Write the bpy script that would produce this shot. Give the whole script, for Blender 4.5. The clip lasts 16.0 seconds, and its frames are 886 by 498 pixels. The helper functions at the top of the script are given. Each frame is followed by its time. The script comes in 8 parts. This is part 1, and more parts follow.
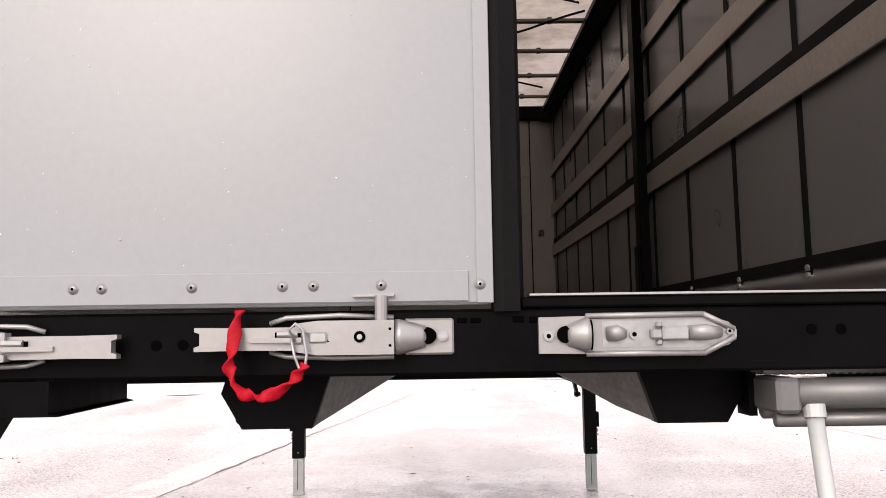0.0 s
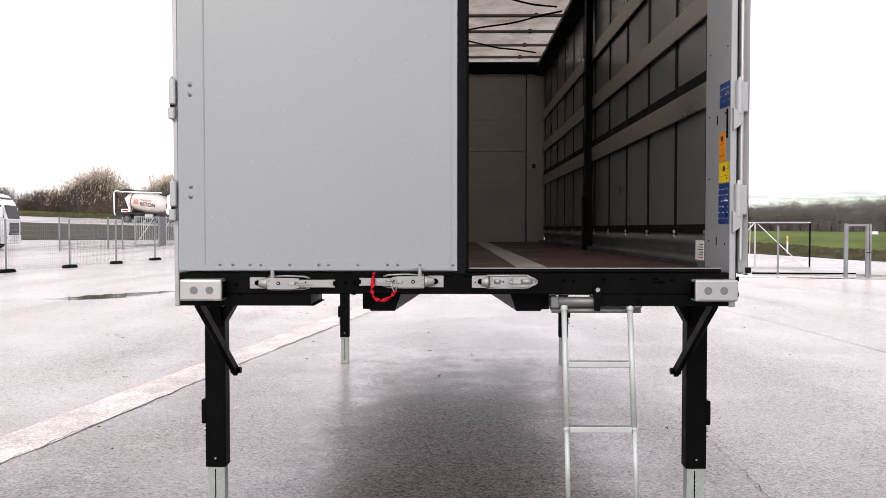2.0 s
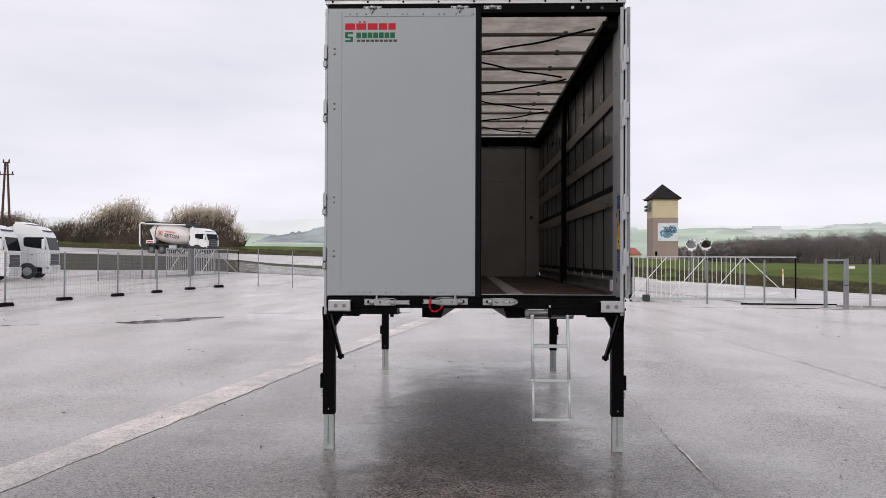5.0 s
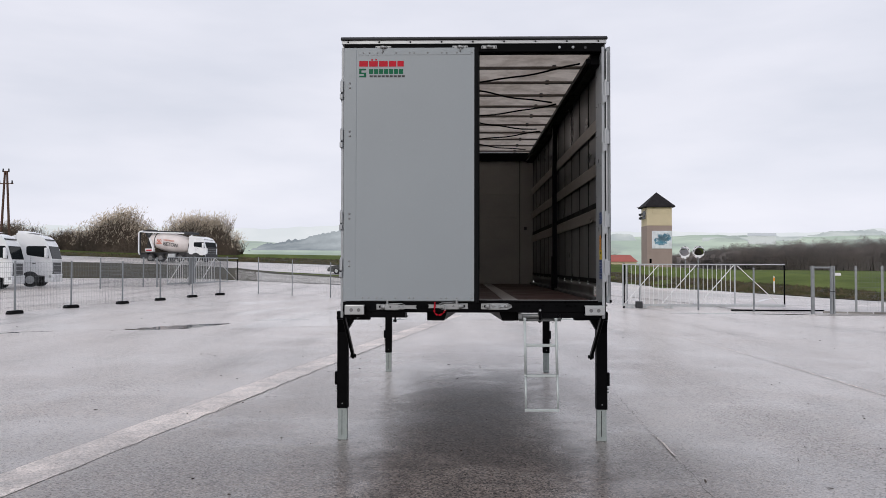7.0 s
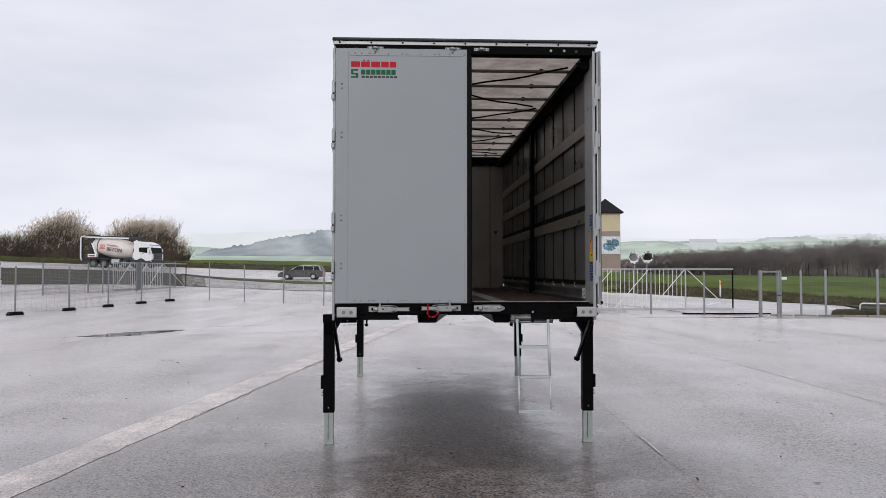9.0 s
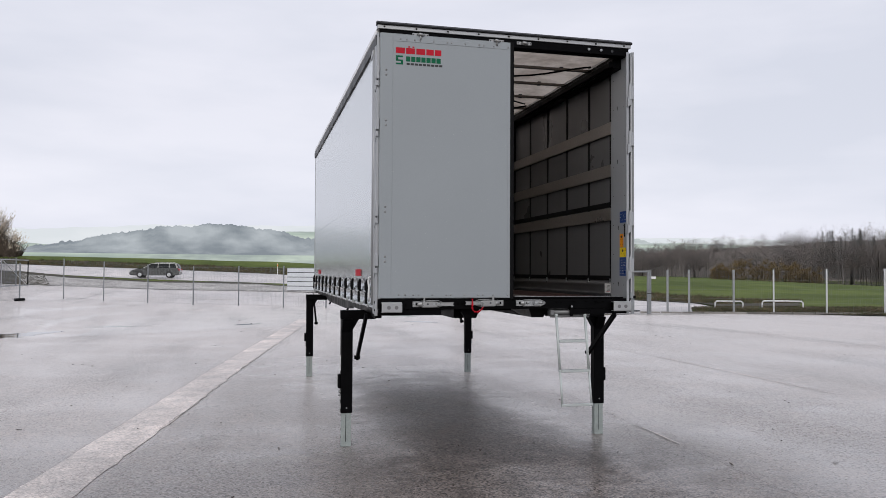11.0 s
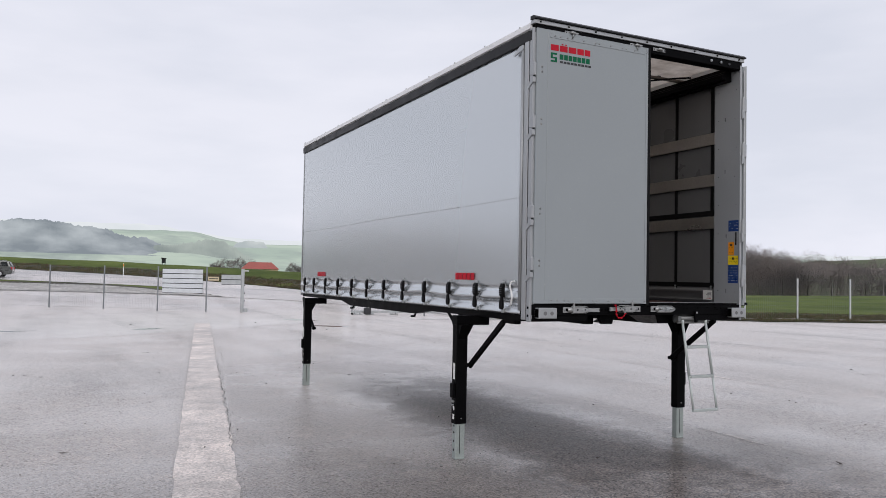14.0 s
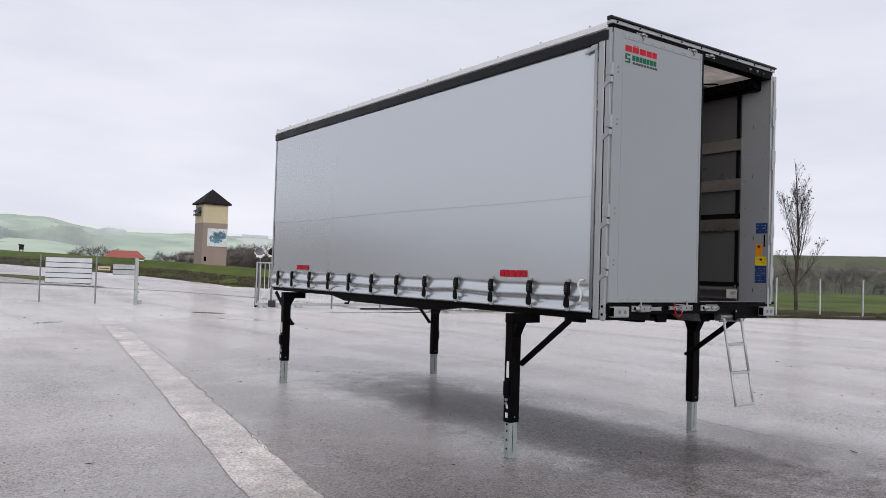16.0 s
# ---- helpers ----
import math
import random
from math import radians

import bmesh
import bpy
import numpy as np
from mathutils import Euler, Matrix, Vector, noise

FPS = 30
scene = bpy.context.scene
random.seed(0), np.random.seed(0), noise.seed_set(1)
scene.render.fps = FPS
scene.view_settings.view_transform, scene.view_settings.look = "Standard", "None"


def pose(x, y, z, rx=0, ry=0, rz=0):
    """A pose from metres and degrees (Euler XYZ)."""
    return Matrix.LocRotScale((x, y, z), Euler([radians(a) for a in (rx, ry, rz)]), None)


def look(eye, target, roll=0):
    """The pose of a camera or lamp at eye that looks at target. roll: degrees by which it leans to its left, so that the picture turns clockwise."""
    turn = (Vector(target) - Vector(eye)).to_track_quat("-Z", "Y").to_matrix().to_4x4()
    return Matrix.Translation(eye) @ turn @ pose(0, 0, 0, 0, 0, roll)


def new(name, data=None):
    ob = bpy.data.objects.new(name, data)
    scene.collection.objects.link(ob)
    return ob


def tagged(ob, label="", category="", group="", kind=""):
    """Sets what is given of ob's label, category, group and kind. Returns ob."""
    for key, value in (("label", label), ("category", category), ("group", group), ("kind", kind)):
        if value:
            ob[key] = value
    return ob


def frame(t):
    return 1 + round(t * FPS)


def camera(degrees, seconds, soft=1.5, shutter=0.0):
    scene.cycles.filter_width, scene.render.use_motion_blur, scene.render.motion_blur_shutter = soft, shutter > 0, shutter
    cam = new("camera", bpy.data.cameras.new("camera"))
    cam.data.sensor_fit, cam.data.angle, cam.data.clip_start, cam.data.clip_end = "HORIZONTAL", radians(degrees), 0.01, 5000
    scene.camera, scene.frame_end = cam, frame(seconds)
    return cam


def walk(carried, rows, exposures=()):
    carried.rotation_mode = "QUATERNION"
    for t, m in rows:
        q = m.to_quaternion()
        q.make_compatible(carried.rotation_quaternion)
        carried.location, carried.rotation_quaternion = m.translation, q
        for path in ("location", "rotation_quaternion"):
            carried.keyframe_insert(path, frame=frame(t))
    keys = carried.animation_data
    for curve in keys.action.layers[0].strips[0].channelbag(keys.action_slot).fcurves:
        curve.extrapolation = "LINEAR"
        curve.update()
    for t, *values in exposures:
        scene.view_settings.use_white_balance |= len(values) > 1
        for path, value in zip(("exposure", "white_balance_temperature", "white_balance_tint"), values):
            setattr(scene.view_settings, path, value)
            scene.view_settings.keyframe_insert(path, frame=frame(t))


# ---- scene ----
cam = camera(60.0, 16.0, 0.5)
PATH = [
    (0, (-0.081, -1.165, 1.524), (-0.058, 0.823, 1.743), -0.8),
    (0.5, (-0.042, -1.719, 1.635), (-0.041, 0.281, 1.679), -0.7),
    (1, (-0.031, -2.287, 1.707), (-0.041, -0.288, 1.648), -0.5),
    (1.5, (0.003, -2.873, 1.743), (-0.021, -0.875, 1.679), -0.3),
    (2, (-0.012, -3.482, 1.763), (-0.038, -1.483, 1.708), 0.0),
    (2.5, (0.010, -4.040, 1.779), (-0.020, -2.041, 1.738), 0.2),
    (3, (-0.009, -4.610, 1.787), (-0.044, -2.611, 1.756), 0.2),
    (3.5, (-0.017, -5.156, 1.803), (-0.057, -3.157, 1.783), 0.2),
    (4, (-0.024, -5.667, 1.829), (-0.072, -3.668, 1.824), 0.2),
    (4.5, (-0.060, -6.133, 1.867), (-0.115, -4.133, 1.879), 0.2),
    (7, (-0.127, -7.411, 1.908), (-0.172, -5.412, 1.952), 0.1),
    (7.5, (-0.149, -7.425, 1.905), (-0.183, -5.426, 1.954), 0.1),
    (8, (-0.150, -7.440, 1.903), (-0.164, -5.440, 1.955), 0.1),
    (8.5, (-0.216, -7.409, 1.887), (-0.192, -5.409, 1.942), 0.0),
    (9, (-0.557, -7.383, 1.871), (-0.467, -5.386, 1.930), 0.0),
    (11.5, (-2.811, -6.830, 1.812), (-2.248, -4.912, 1.870), 0.4),
    (12, (-3.230, -6.655, 1.810), (-2.599, -4.758, 1.868), 0.5),
    (12.5, (-3.655, -6.421, 1.797), (-2.959, -4.547, 1.855), 0.6),
    (13, (-4.100, -6.198, 1.790), (-3.342, -4.348, 1.853), 0.7),
    (13.5, (-4.530, -5.970, 1.778), (-3.714, -4.146, 1.847), 0.9),
    (14, (-4.935, -5.735, 1.783), (-4.060, -3.938, 1.857), 1.1),
    (14.5, (-5.330, -5.502, 1.782), (-4.391, -3.738, 1.855), 1.3),
    (15, (-5.680, -5.246, 1.766), (-4.673, -3.520, 1.836), 1.6),
    (15.5, (-6.030, -4.974, 1.769), (-4.949, -3.293, 1.834), 1.8),
    (16, (-6.392, -4.696, 1.784), (-5.234, -3.067, 1.846), 1.8),
]
EXPOSURES = [(0, 1.12, 7350, 19), (0.5, 1.12, 7000, 15), (1.0, 1.06, 6900, 13.5), (1.5, 0.94, 6900, 13.5), (2.5, 0.62, 6900, 13.5), (3.5, 0.32, 6950, 14), (4.5, 0.14, 6800, 12.5), (7, 0.0, 6500, 10), (16, 0.0, 6500, 10)]
walk(cam, [(t, look(eye, target, roll)) for t, eye, target, roll in PATH], EXPOSURES)

# ---------------------------------------------------------------- light
world = bpy.data.worlds.new("overcast_sky")
scene.world = world
world.use_nodes = True
wn, wl = world.node_tree.nodes, world.node_tree.links
wn.clear()
w_out = wn.new("ShaderNodeOutputWorld")
w_bg = wn.new("ShaderNodeBackground")
sky = wn.new("ShaderNodeTexSky")
sky.sky_type = 'NISHITA'
sky.sun_disc = False
sky.sun_elevation = radians(28)
sky.sun_rotation = radians(200)
sky.air_density, sky.dust_density, sky.ozone_density = 1.0, 6.0, 1.0
w_tc = wn.new("ShaderNodeTexCoord")
w_map = wn.new("ShaderNodeMapping")
w_map.inputs["Scale"].default_value = (1.4, 1.4, 5.5)
w_noise = wn.new("ShaderNodeTexNoise")
w_noise.inputs["Scale"].default_value = 1.6
w_noise.inputs["Detail"].default_value = 5.0
w_noise.inputs["Roughness"].default_value = 0.5
w_ramp = wn.new("ShaderNodeValToRGB")
w_ramp.color_ramp.elements[0].position = 0.36
w_ramp.color_ramp.elements[0].color = (7.5, 7.75, 8.75, 1)
w_ramp.color_ramp.elements[1].position = 0.62
w_ramp.color_ramp.elements[1].color = (8.95, 9.0, 9.9, 1)
w_mix = wn.new("ShaderNodeMixRGB")
w_mix.inputs[0].default_value = 0.9
wl.new(w_tc.outputs["Generated"], w_map.inputs["Vector"])
wl.new(w_map.outputs["Vector"], w_noise.inputs["Vector"])
wl.new(w_noise.outputs["Fac"], w_ramp.inputs["Fac"])
wl.new(sky.outputs["Color"], w_mix.inputs[1])
wl.new(w_ramp.outputs["Color"], w_mix.inputs[2])
# the cloud is brighter low over the horizon
w_sep = wn.new("ShaderNodeSeparateXYZ")
w_low = wn.new("ShaderNodeMapRange")
w_low.interpolation_type = 'SMOOTHSTEP'
w_low.inputs[1].default_value, w_low.inputs[2].default_value = 0.02, 0.22
w_low.inputs[3].default_value, w_low.inputs[4].default_value = 1.09, 0.99
w_mul = wn.new("ShaderNodeVectorMath")
w_mul.operation = 'SCALE'
wl.new(w_tc.outputs["Generated"], w_sep.inputs[0])
wl.new(w_sep.outputs[2], w_low.inputs[0])
wl.new(w_mix.outputs["Color"], w_mul.inputs[0])
wl.new(w_low.outputs[0], w_mul.inputs["Scale"])
wl.new(w_mul.outputs["Vector"], w_bg.inputs["Color"])
w_bg.inputs["Strength"].default_value = 0.1
wl.new(w_bg.outputs["Background"], w_out.inputs["Surface"])

sun_data = bpy.data.lights.new("sun", 'SUN')
sun_data.energy, sun_data.angle, sun_data.color = 0.75, radians(25), (1.0, 0.97, 0.93)
sun = new("sun", sun_data)
sun.matrix_world = look((0, 0, 30), (-0.342 * 20 * -1, 0.94 * 20, 30 - 11))


# ---------------------------------------------------------------- materials
def material(name, color, rough=0.5, metal=0.0, var=0.12, scale=3.0, fine=60.0, fine_amt=0.06, bump=0.0,
             bump_scale=120.0, rough_var=0.1, coat=0.0, spec=0.5, random_piece=0.0):
    m = bpy.data.materials.new(name)
    m.use_nodes = True
    nt = m.node_tree
    n, l = nt.nodes, nt.links
    b = n["Principled BSDF"]
    tc = n.new("ShaderNodeTexCoord")
    n1 = n.new("ShaderNodeTexNoise")
    n1.inputs["Scale"].default_value, n1.inputs["Detail"].default_value = scale, 4.0
    n2 = n.new("ShaderNodeTexNoise")
    n2.inputs["Scale"].default_value, n2.inputs["Detail"].default_value = fine, 3.0
    l.new(tc.outputs["Object"], n1.inputs["Vector"])
    l.new(tc.outputs["Object"], n2.inputs["Vector"])
    m1 = n.new("ShaderNodeMapRange")
    m1.inputs[1].default_value, m1.inputs[2].default_value = 0.3, 0.7
    m1.inputs[3].default_value, m1.inputs[4].default_value = 1 - var, 1 + var
    l.new(n1.outputs["Fac"], m1.inputs[0])
    m2 = n.new("ShaderNodeMapRange")
    m2.inputs[1].default_value, m2.inputs[2].default_value = 0.3, 0.7
    m2.inputs[3].default_value, m2.inputs[4].default_value = 1 - fine_amt, 1 + fine_amt
    l.new(n2.outputs["Fac"], m2.inputs[0])
    mul = n.new("ShaderNodeMath")
    mul.operation = 'MULTIPLY'
    l.new(m1.outputs[0], mul.inputs[0])
    l.new(m2.outputs[0], mul.inputs[1])
    last = mul
    if random_piece:
        oi = n.new("ShaderNodeObjectInfo")
        mr = n.new("ShaderNodeMapRange")
        mr.inputs[3].default_value, mr.inputs[4].default_value = 1 - random_piece, 1 + random_piece
        l.new(oi.outputs["Random"], mr.inputs[0])
        mm = n.new("ShaderNodeMath")
        mm.operation = 'MULTIPLY'
        l.new(mul.outputs[0], mm.inputs[0])
        l.new(mr.outputs[0], mm.inputs[1])
        last = mm
    vm = n.new("ShaderNodeVectorMath")
    vm.operation = 'SCALE'
    vm.inputs[0].default_value = color
    l.new(last.outputs[0], vm.inputs["Scale"])
    l.new(vm.outputs["Vector"], b.inputs["Base Color"])
    mr2 = n.new("ShaderNodeMapRange")
    mr2.inputs[1].default_value, mr2.inputs[2].default_value = 0.3, 0.7
    mr2.inputs[3].default_value = max(0.02, rough - rough_var)
    mr2.inputs[4].default_value = min(1.0, rough + rough_var)
    l.new(n1.outputs["Fac"], mr2.inputs[0])
    l.new(mr2.outputs[0], b.inputs["Roughness"])
    b.inputs["Metallic"].default_value = metal
    b.inputs["Specular IOR Level"].default_value = spec
    b.inputs["Coat Weight"].default_value = coat
    b.inputs["Coat Roughness"].default_value = 0.12
    if bump:
        n3 = n.new("ShaderNodeTexNoise")
        n3.inputs["Scale"].default_value, n3.inputs["Detail"].default_value = bump_scale, 3.0
        l.new(tc.outputs["Object"], n3.inputs["Vector"])
        bp = n.new("ShaderNodeBump")
        bp.inputs["Strength"].default_value, bp.inputs["Distance"].default_value = bump, 0.01
        l.new(n3.outputs["Fac"], bp.inputs["Height"])
        l.new(bp.outputs["Normal"], b.inputs["Normal"])
    return m


M = {}
M["door"] = material("grey_door_panel", (0.285, 0.313, 0.330), 0.34, 0.0, 0.03, 0.8, 90, 0.02, 0.03, 40, 0.04)
M["alu"] = material("aluminium", (0.43, 0.44, 0.445), 0.48, 0.85, 0.06, 4, 120, 0.04, 0.05, 60)
M["alu_paint"] = material("silver_painted_steel", (0.36, 0.375, 0.39), 0.40, 0.25, 0.05, 3, 80, 0.03, 0.04, 60)
M["ladder"] = material("matt_pale_aluminium", (0.49, 0.53, 0.52), 0.55, 0.3, 0.06, 5, 90, 0.04, 0.03, 60)
# aluminium darkened in its colour for the shade under the sill
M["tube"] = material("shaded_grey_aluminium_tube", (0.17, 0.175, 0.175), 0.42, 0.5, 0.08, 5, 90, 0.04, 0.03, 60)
M["foot"] = material("dull_galvanised_foot", (0.33, 0.37, 0.36), 0.5, 0.15, 0.12, 14, 70, 0.08, 0.06, 50)
M["zinc"] = material("galvanised_steel", (0.37, 0.385, 0.39), 0.42, 0.75, 0.14, 14, 70, 0.08, 0.08, 50)
M["cast"] = material("zinc_plated_cast_steel", (0.33, 0.335, 0.335), 0.42, 0.55, 0.05, 12, 90, 0.03, 0.03, 120)
M["black"] = material("black_painted_steel", (0.0035, 0.0035, 0.004), 0.36, 0.0, 0.25, 5, 60, 0.15, 0.1, 30, 0.1, spec=0.03)
M["rubber"] = material("black_rubber", (0.0075, 0.0075, 0.008), 0.55, 0.0, 0.2, 6, 60, 0.1, 0.1, 80, spec=0.05)
# zinc colour lowered to paint shade under the sill; also muddy mixer rims
M["flare"] = material("shaded_dull_galvanised", (0.16, 0.16, 0.16), 0.5, 0.4, 0.3, 20, 90, 0.2, 0.1, 60)
# near-black and grey that paint the shade inside holes and bores
M["hole"] = material("dark_hole", (0.002, 0.002, 0.002), 0.9, spec=0.0)
M["bore"] = material("shaded_bore", (0.16, 0.16, 0.165), 0.6)
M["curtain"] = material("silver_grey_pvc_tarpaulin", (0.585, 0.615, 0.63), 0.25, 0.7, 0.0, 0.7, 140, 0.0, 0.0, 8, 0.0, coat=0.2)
# darker copy of the tarpaulin, its colour lowered for the dim inside
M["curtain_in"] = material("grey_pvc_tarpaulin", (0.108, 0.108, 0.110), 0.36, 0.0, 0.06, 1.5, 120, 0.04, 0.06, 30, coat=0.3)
M["band"] = material("dark_grey_pvc_edge_band", (0.008, 0.008, 0.0095), 0.42, 0.0, 0.2, 3, 60, 0.1, 0.1, 20, spec=0.2)
M["slat"] = material("anodised_side_slat", (0.38, 0.35, 0.32), 0.36, 0.75, 0.1, 2, 60, 0.08, 0.05, 60)
M["bow"] = material("dull_roof_bow", (0.16, 0.14, 0.12), 0.5, 0.3, 0.15, 3, 60, 0.1)
M["plywood"] = material("phenolic_plywood_floor", (0.050, 0.022, 0.018), 0.5, 0.0, 0.25, 3, 140, 0.2, 0.15, 260, random_piece=0.06)
M["strip"] = material("worn_aluminium_floor_strip", (0.40, 0.39, 0.38), 0.5, 0.5, 0.15, 6, 80, 0.1, 0.05, 60)
M["frontwall"] = material("pale_grey_front_wall_panel", (0.33, 0.315, 0.29), 0.5, 0.0, 0.12, 1.6, 50, 0.05, 0.05, 12)
M["red"] = material("red_webbing", (0.40, 0.003, 0.014), 0.6, 0.0, 0.12, 30, 200, 0.1, 0.2, 300, spec=0.2)
M["logo_red"] = material("red_print", (0.47, 0.006, 0.022), 0.5, spec=0.2)
M["logo_green"] = material("green_print", (0.0, 0.115, 0.05), 0.5, spec=0.2)
M["logo_dark"] = material("black_print", (0.02, 0.02, 0.022), 0.5)
M["blue"] = material("blue_sticker", (0.010, 0.040, 0.17), 0.35, var=0.15, scale=20)
M["orange"] = material("orange_sticker", (0.85, 0.30, 0.01), 0.35)
M["yellow"] = material("yellow_sticker", (0.85, 0.62, 0.02), 0.35)
M["white"] = material("white_paint", (0.80, 0.80, 0.80), 0.35, 0.0, 0.05, 2, 60, 0.03)
M["paper"] = material("white_paper_label", (0.80, 0.80, 0.78), 0.6)
M["truck_white"] = material("white_truck_paint", (0.86, 0.87, 0.88), 0.25, 0.0, 0.03, 1, 60, 0.02, coat=0.5)
M["dark_plastic"] = material("dark_plastic", (0.03, 0.031, 0.034), 0.5)
M["tyre"] = material("tyre_rubber", (0.022, 0.022, 0.023), 0.75, 0.0, 0.2, 12)
M["window"] = material("tinted_window_glass", (0.015, 0.018, 0.02), 0.12, 0.0, 0.1, 2, spec=0.03, rough_var=0.02)
M["tower_up"] = material("cream_render", (0.62, 0.53, 0.36), 0.8, 0.0, 0.06, 0.8, 20, 0.04, 0.1, 20)
M["tower_low"] = material("taupe_render", (0.33, 0.26, 0.23), 0.85, 0.0, 0.08, 0.8, 20, 0.05, 0.1, 20)
M["roof_dark"] = material("dark_roof_tiles", (0.020, 0.018, 0.020), 0.75, 0.0, 0.3, 2, 12, 0.3, 0.3, 10, spec=0.1)
M["roof_red"] = material("red_roof_tiles", (0.36, 0.10, 0.08), 0.75, 0.0, 0.12, 1, 12, 0.1, 0.3, 8)
M["poster"] = material("poster_white", (0.72, 0.76, 0.80), 0.5)
M["poster_blue"] = material("poster_blue", (0.055, 0.19, 0.28), 0.5, var=0.6, scale=1.6)
M["wood_pole"] = material("weathered_wood", (0.09, 0.05, 0.035), 0.85, 0.0, 0.2, 4, 40, 0.2)
M["bark"] = material("bark", (0.06, 0.045, 0.036), 0.9, 0.0, 0.25, 3, 30, 0.2)
M["reed"] = material("dry_reed", (0.54, 0.46, 0.36), 0.85, 0.0, 0.4, 0.35, 3.0, 0.3)
M["reed_base"] = material("bush_twigs", (0.088, 0.068, 0.053), 0.9, 0.0, 0.4, 0.3, 3.0, 0.3)
M["gravel"] = material("pale_gravel", (0.42, 0.41, 0.40), 0.8, 0.0, 0.25, 0.6, 6, 0.3, random_piece=0.2)
M["water"] = material("standing_water", (0.03, 0.03, 0.032), 0.03, 0.0, 0.1, 1, 20, 0.05, rough_var=0.01)
M["verge"] = material("brown_verge", (0.040, 0.034, 0.018), 0.95, 0.0, 0.4, 0.5, 6, 0.4, 0.8, 8)


def asphalt(name, base, wet_scale, rough_lo, rough_hi, tint=(1, 1, 1), bump=0.25, grit=0.5, spec=0.5, coat=0.0, sheen=0.0, body_shade=None, film_rough=(0.27, 0.17)):
    """Wet asphalt: pale and dark aggregate, broad damp patches, puddle gloss."""
    m = bpy.data.materials.new(name)
    m.use_nodes = True
    n, l = m.node_tree.nodes, m.node_tree.links
    b = n["Principled BSDF"]
    tc = n.new("ShaderNodeTexCoord")
    mp = n.new("ShaderNodeMapping")
    mp.inputs["Scale"].default_value = (0.8, 1.0, 1.0)
    mp.inputs["Rotation"].default_value = (0, 0, 0.3)
    l.new(tc.outputs["Object"], mp.inputs["Vector"])
    broad = n.new("ShaderNodeTexNoise")
    broad.inputs["Scale"].default_value, broad.inputs["Detail"].default_value = wet_scale, 7.0
    broad.inputs["Roughness"].default_value = 0.62
    l.new(mp.outputs["Vector"], broad.inputs["Vector"])
    mid = n.new("ShaderNodeTexNoise")
    mid.inputs["Scale"].default_value, mid.inputs["Detail"].default_value = 2.6, 6.0
    mid.inputs["Roughness"].default_value = 0.65
    l.new(tc.outputs["Object"], mid.inputs["Vector"])
    grain = n.new("ShaderNodeTexVoronoi")
    grain.inputs["Scale"].default_value = 62.0
    l.new(tc.outputs["Object"], grain.inputs["Vector"])
    bw = n.new("ShaderNodeSeparateColor")
    l.new(grain.outputs["Color"], bw.inputs[0])
    cr = n.new("ShaderNodeValToRGB")
    e = cr.color_ramp.elements
    e[0].position, e[0].color = 0.34, (base * 0.55 * tint[0], base * 0.55 * tint[1], base * 0.56 * tint[2], 1)
    e[1].position, e[1].color = 0.66, (base * 1.6 * tint[0], base * 1.58 * tint[1], base * 1.57 * tint[2], 1)
    l.new(broad.outputs["Fac"], cr.inputs["Fac"])
    gm = n.new("ShaderNodeMapRange")
    gm.inputs[3].default_value, gm.inputs[4].default_value = 1 - grit, 1 + grit
    l.new(bw.outputs[0], gm.inputs[0])
    gm2 = n.new("ShaderNodeMapRange")
    gm2.inputs[1].default_value, gm2.inputs[2].default_value = 0.3, 0.7
    gm2.inputs[3].default_value, gm2.inputs[4].default_value = 0.60, 1.40
    l.new(mid.outputs["Fac"], gm2.inputs[0])
    mu = n.new("ShaderNodeMath")
    mu.operation = 'MULTIPLY'
    l.new(gm.outputs[0], mu.inputs[0])
    l.new(gm2.outputs[0], mu.inputs[1])
    vm = n.new("ShaderNodeVectorMath")
    vm.operation = 'SCALE'
    l.new(cr.outputs["Color"], vm.inputs[0])
    l.new(mu.outputs[0], vm.inputs["Scale"])
    l.new(vm.outputs["Vector"], b.inputs["Base Color"])
    rr = n.new("ShaderNodeMapRange")
    rr.inputs[1].default_value, rr.inputs[2].default_value = 0.36, 0.64
    rr.inputs[3].default_value, rr.inputs[4].default_value = rough_lo, rough_hi
    l.new(broad.outputs["Fac"], rr.inputs[0])
    r2 = n.new("ShaderNodeMapRange")
    r2.inputs[1].default_value, r2.inputs[2].default_value = 0.3, 0.7
    r2.inputs[3].default_value, r2.inputs[4].default_value = 0.82, 1.18
    l.new(mid.outputs["Fac"], r2.inputs[0])
    rm = n.new("ShaderNodeMath")
    rm.operation = 'MULTIPLY'
    l.new(rr.outputs[0], rm.inputs[0])
    l.new(r2.outputs[0], rm.inputs[1])
    l.new(rm.outputs[0], b.inputs["Roughness"])
    sp = n.new("ShaderNodeMapRange")
    sp.inputs[3].default_value, sp.inputs[4].default_value = spec * 0.1, min(1.0, spec * 1.6)
    l.new(bw.outputs[1], sp.inputs[0])
    l.new(sp.outputs[0], b.inputs["Specular IOR Level"])
    cw = n.new("ShaderNodeMapRange")
    cw.inputs[3].default_value, cw.inputs[4].default_value = 0.45, 1.15
    l.new(bw.outputs[2], cw.inputs[0])
    wet = n.new("ShaderNodeTexNoise")
    wet.inputs["Scale"].default_value, wet.inputs["Detail"].default_value = 0.55, 6.0
    wet.inputs["Roughness"].default_value = 0.6
    l.new(mp.outputs["Vector"], wet.inputs["Vector"])
    film = n.new("ShaderNodeMapRange")
    film.inputs[1].default_value, film.inputs[2].default_value = 0.46, 0.60
    film.inputs[3].default_value, film.inputs[4].default_value = coat * 0.7, coat
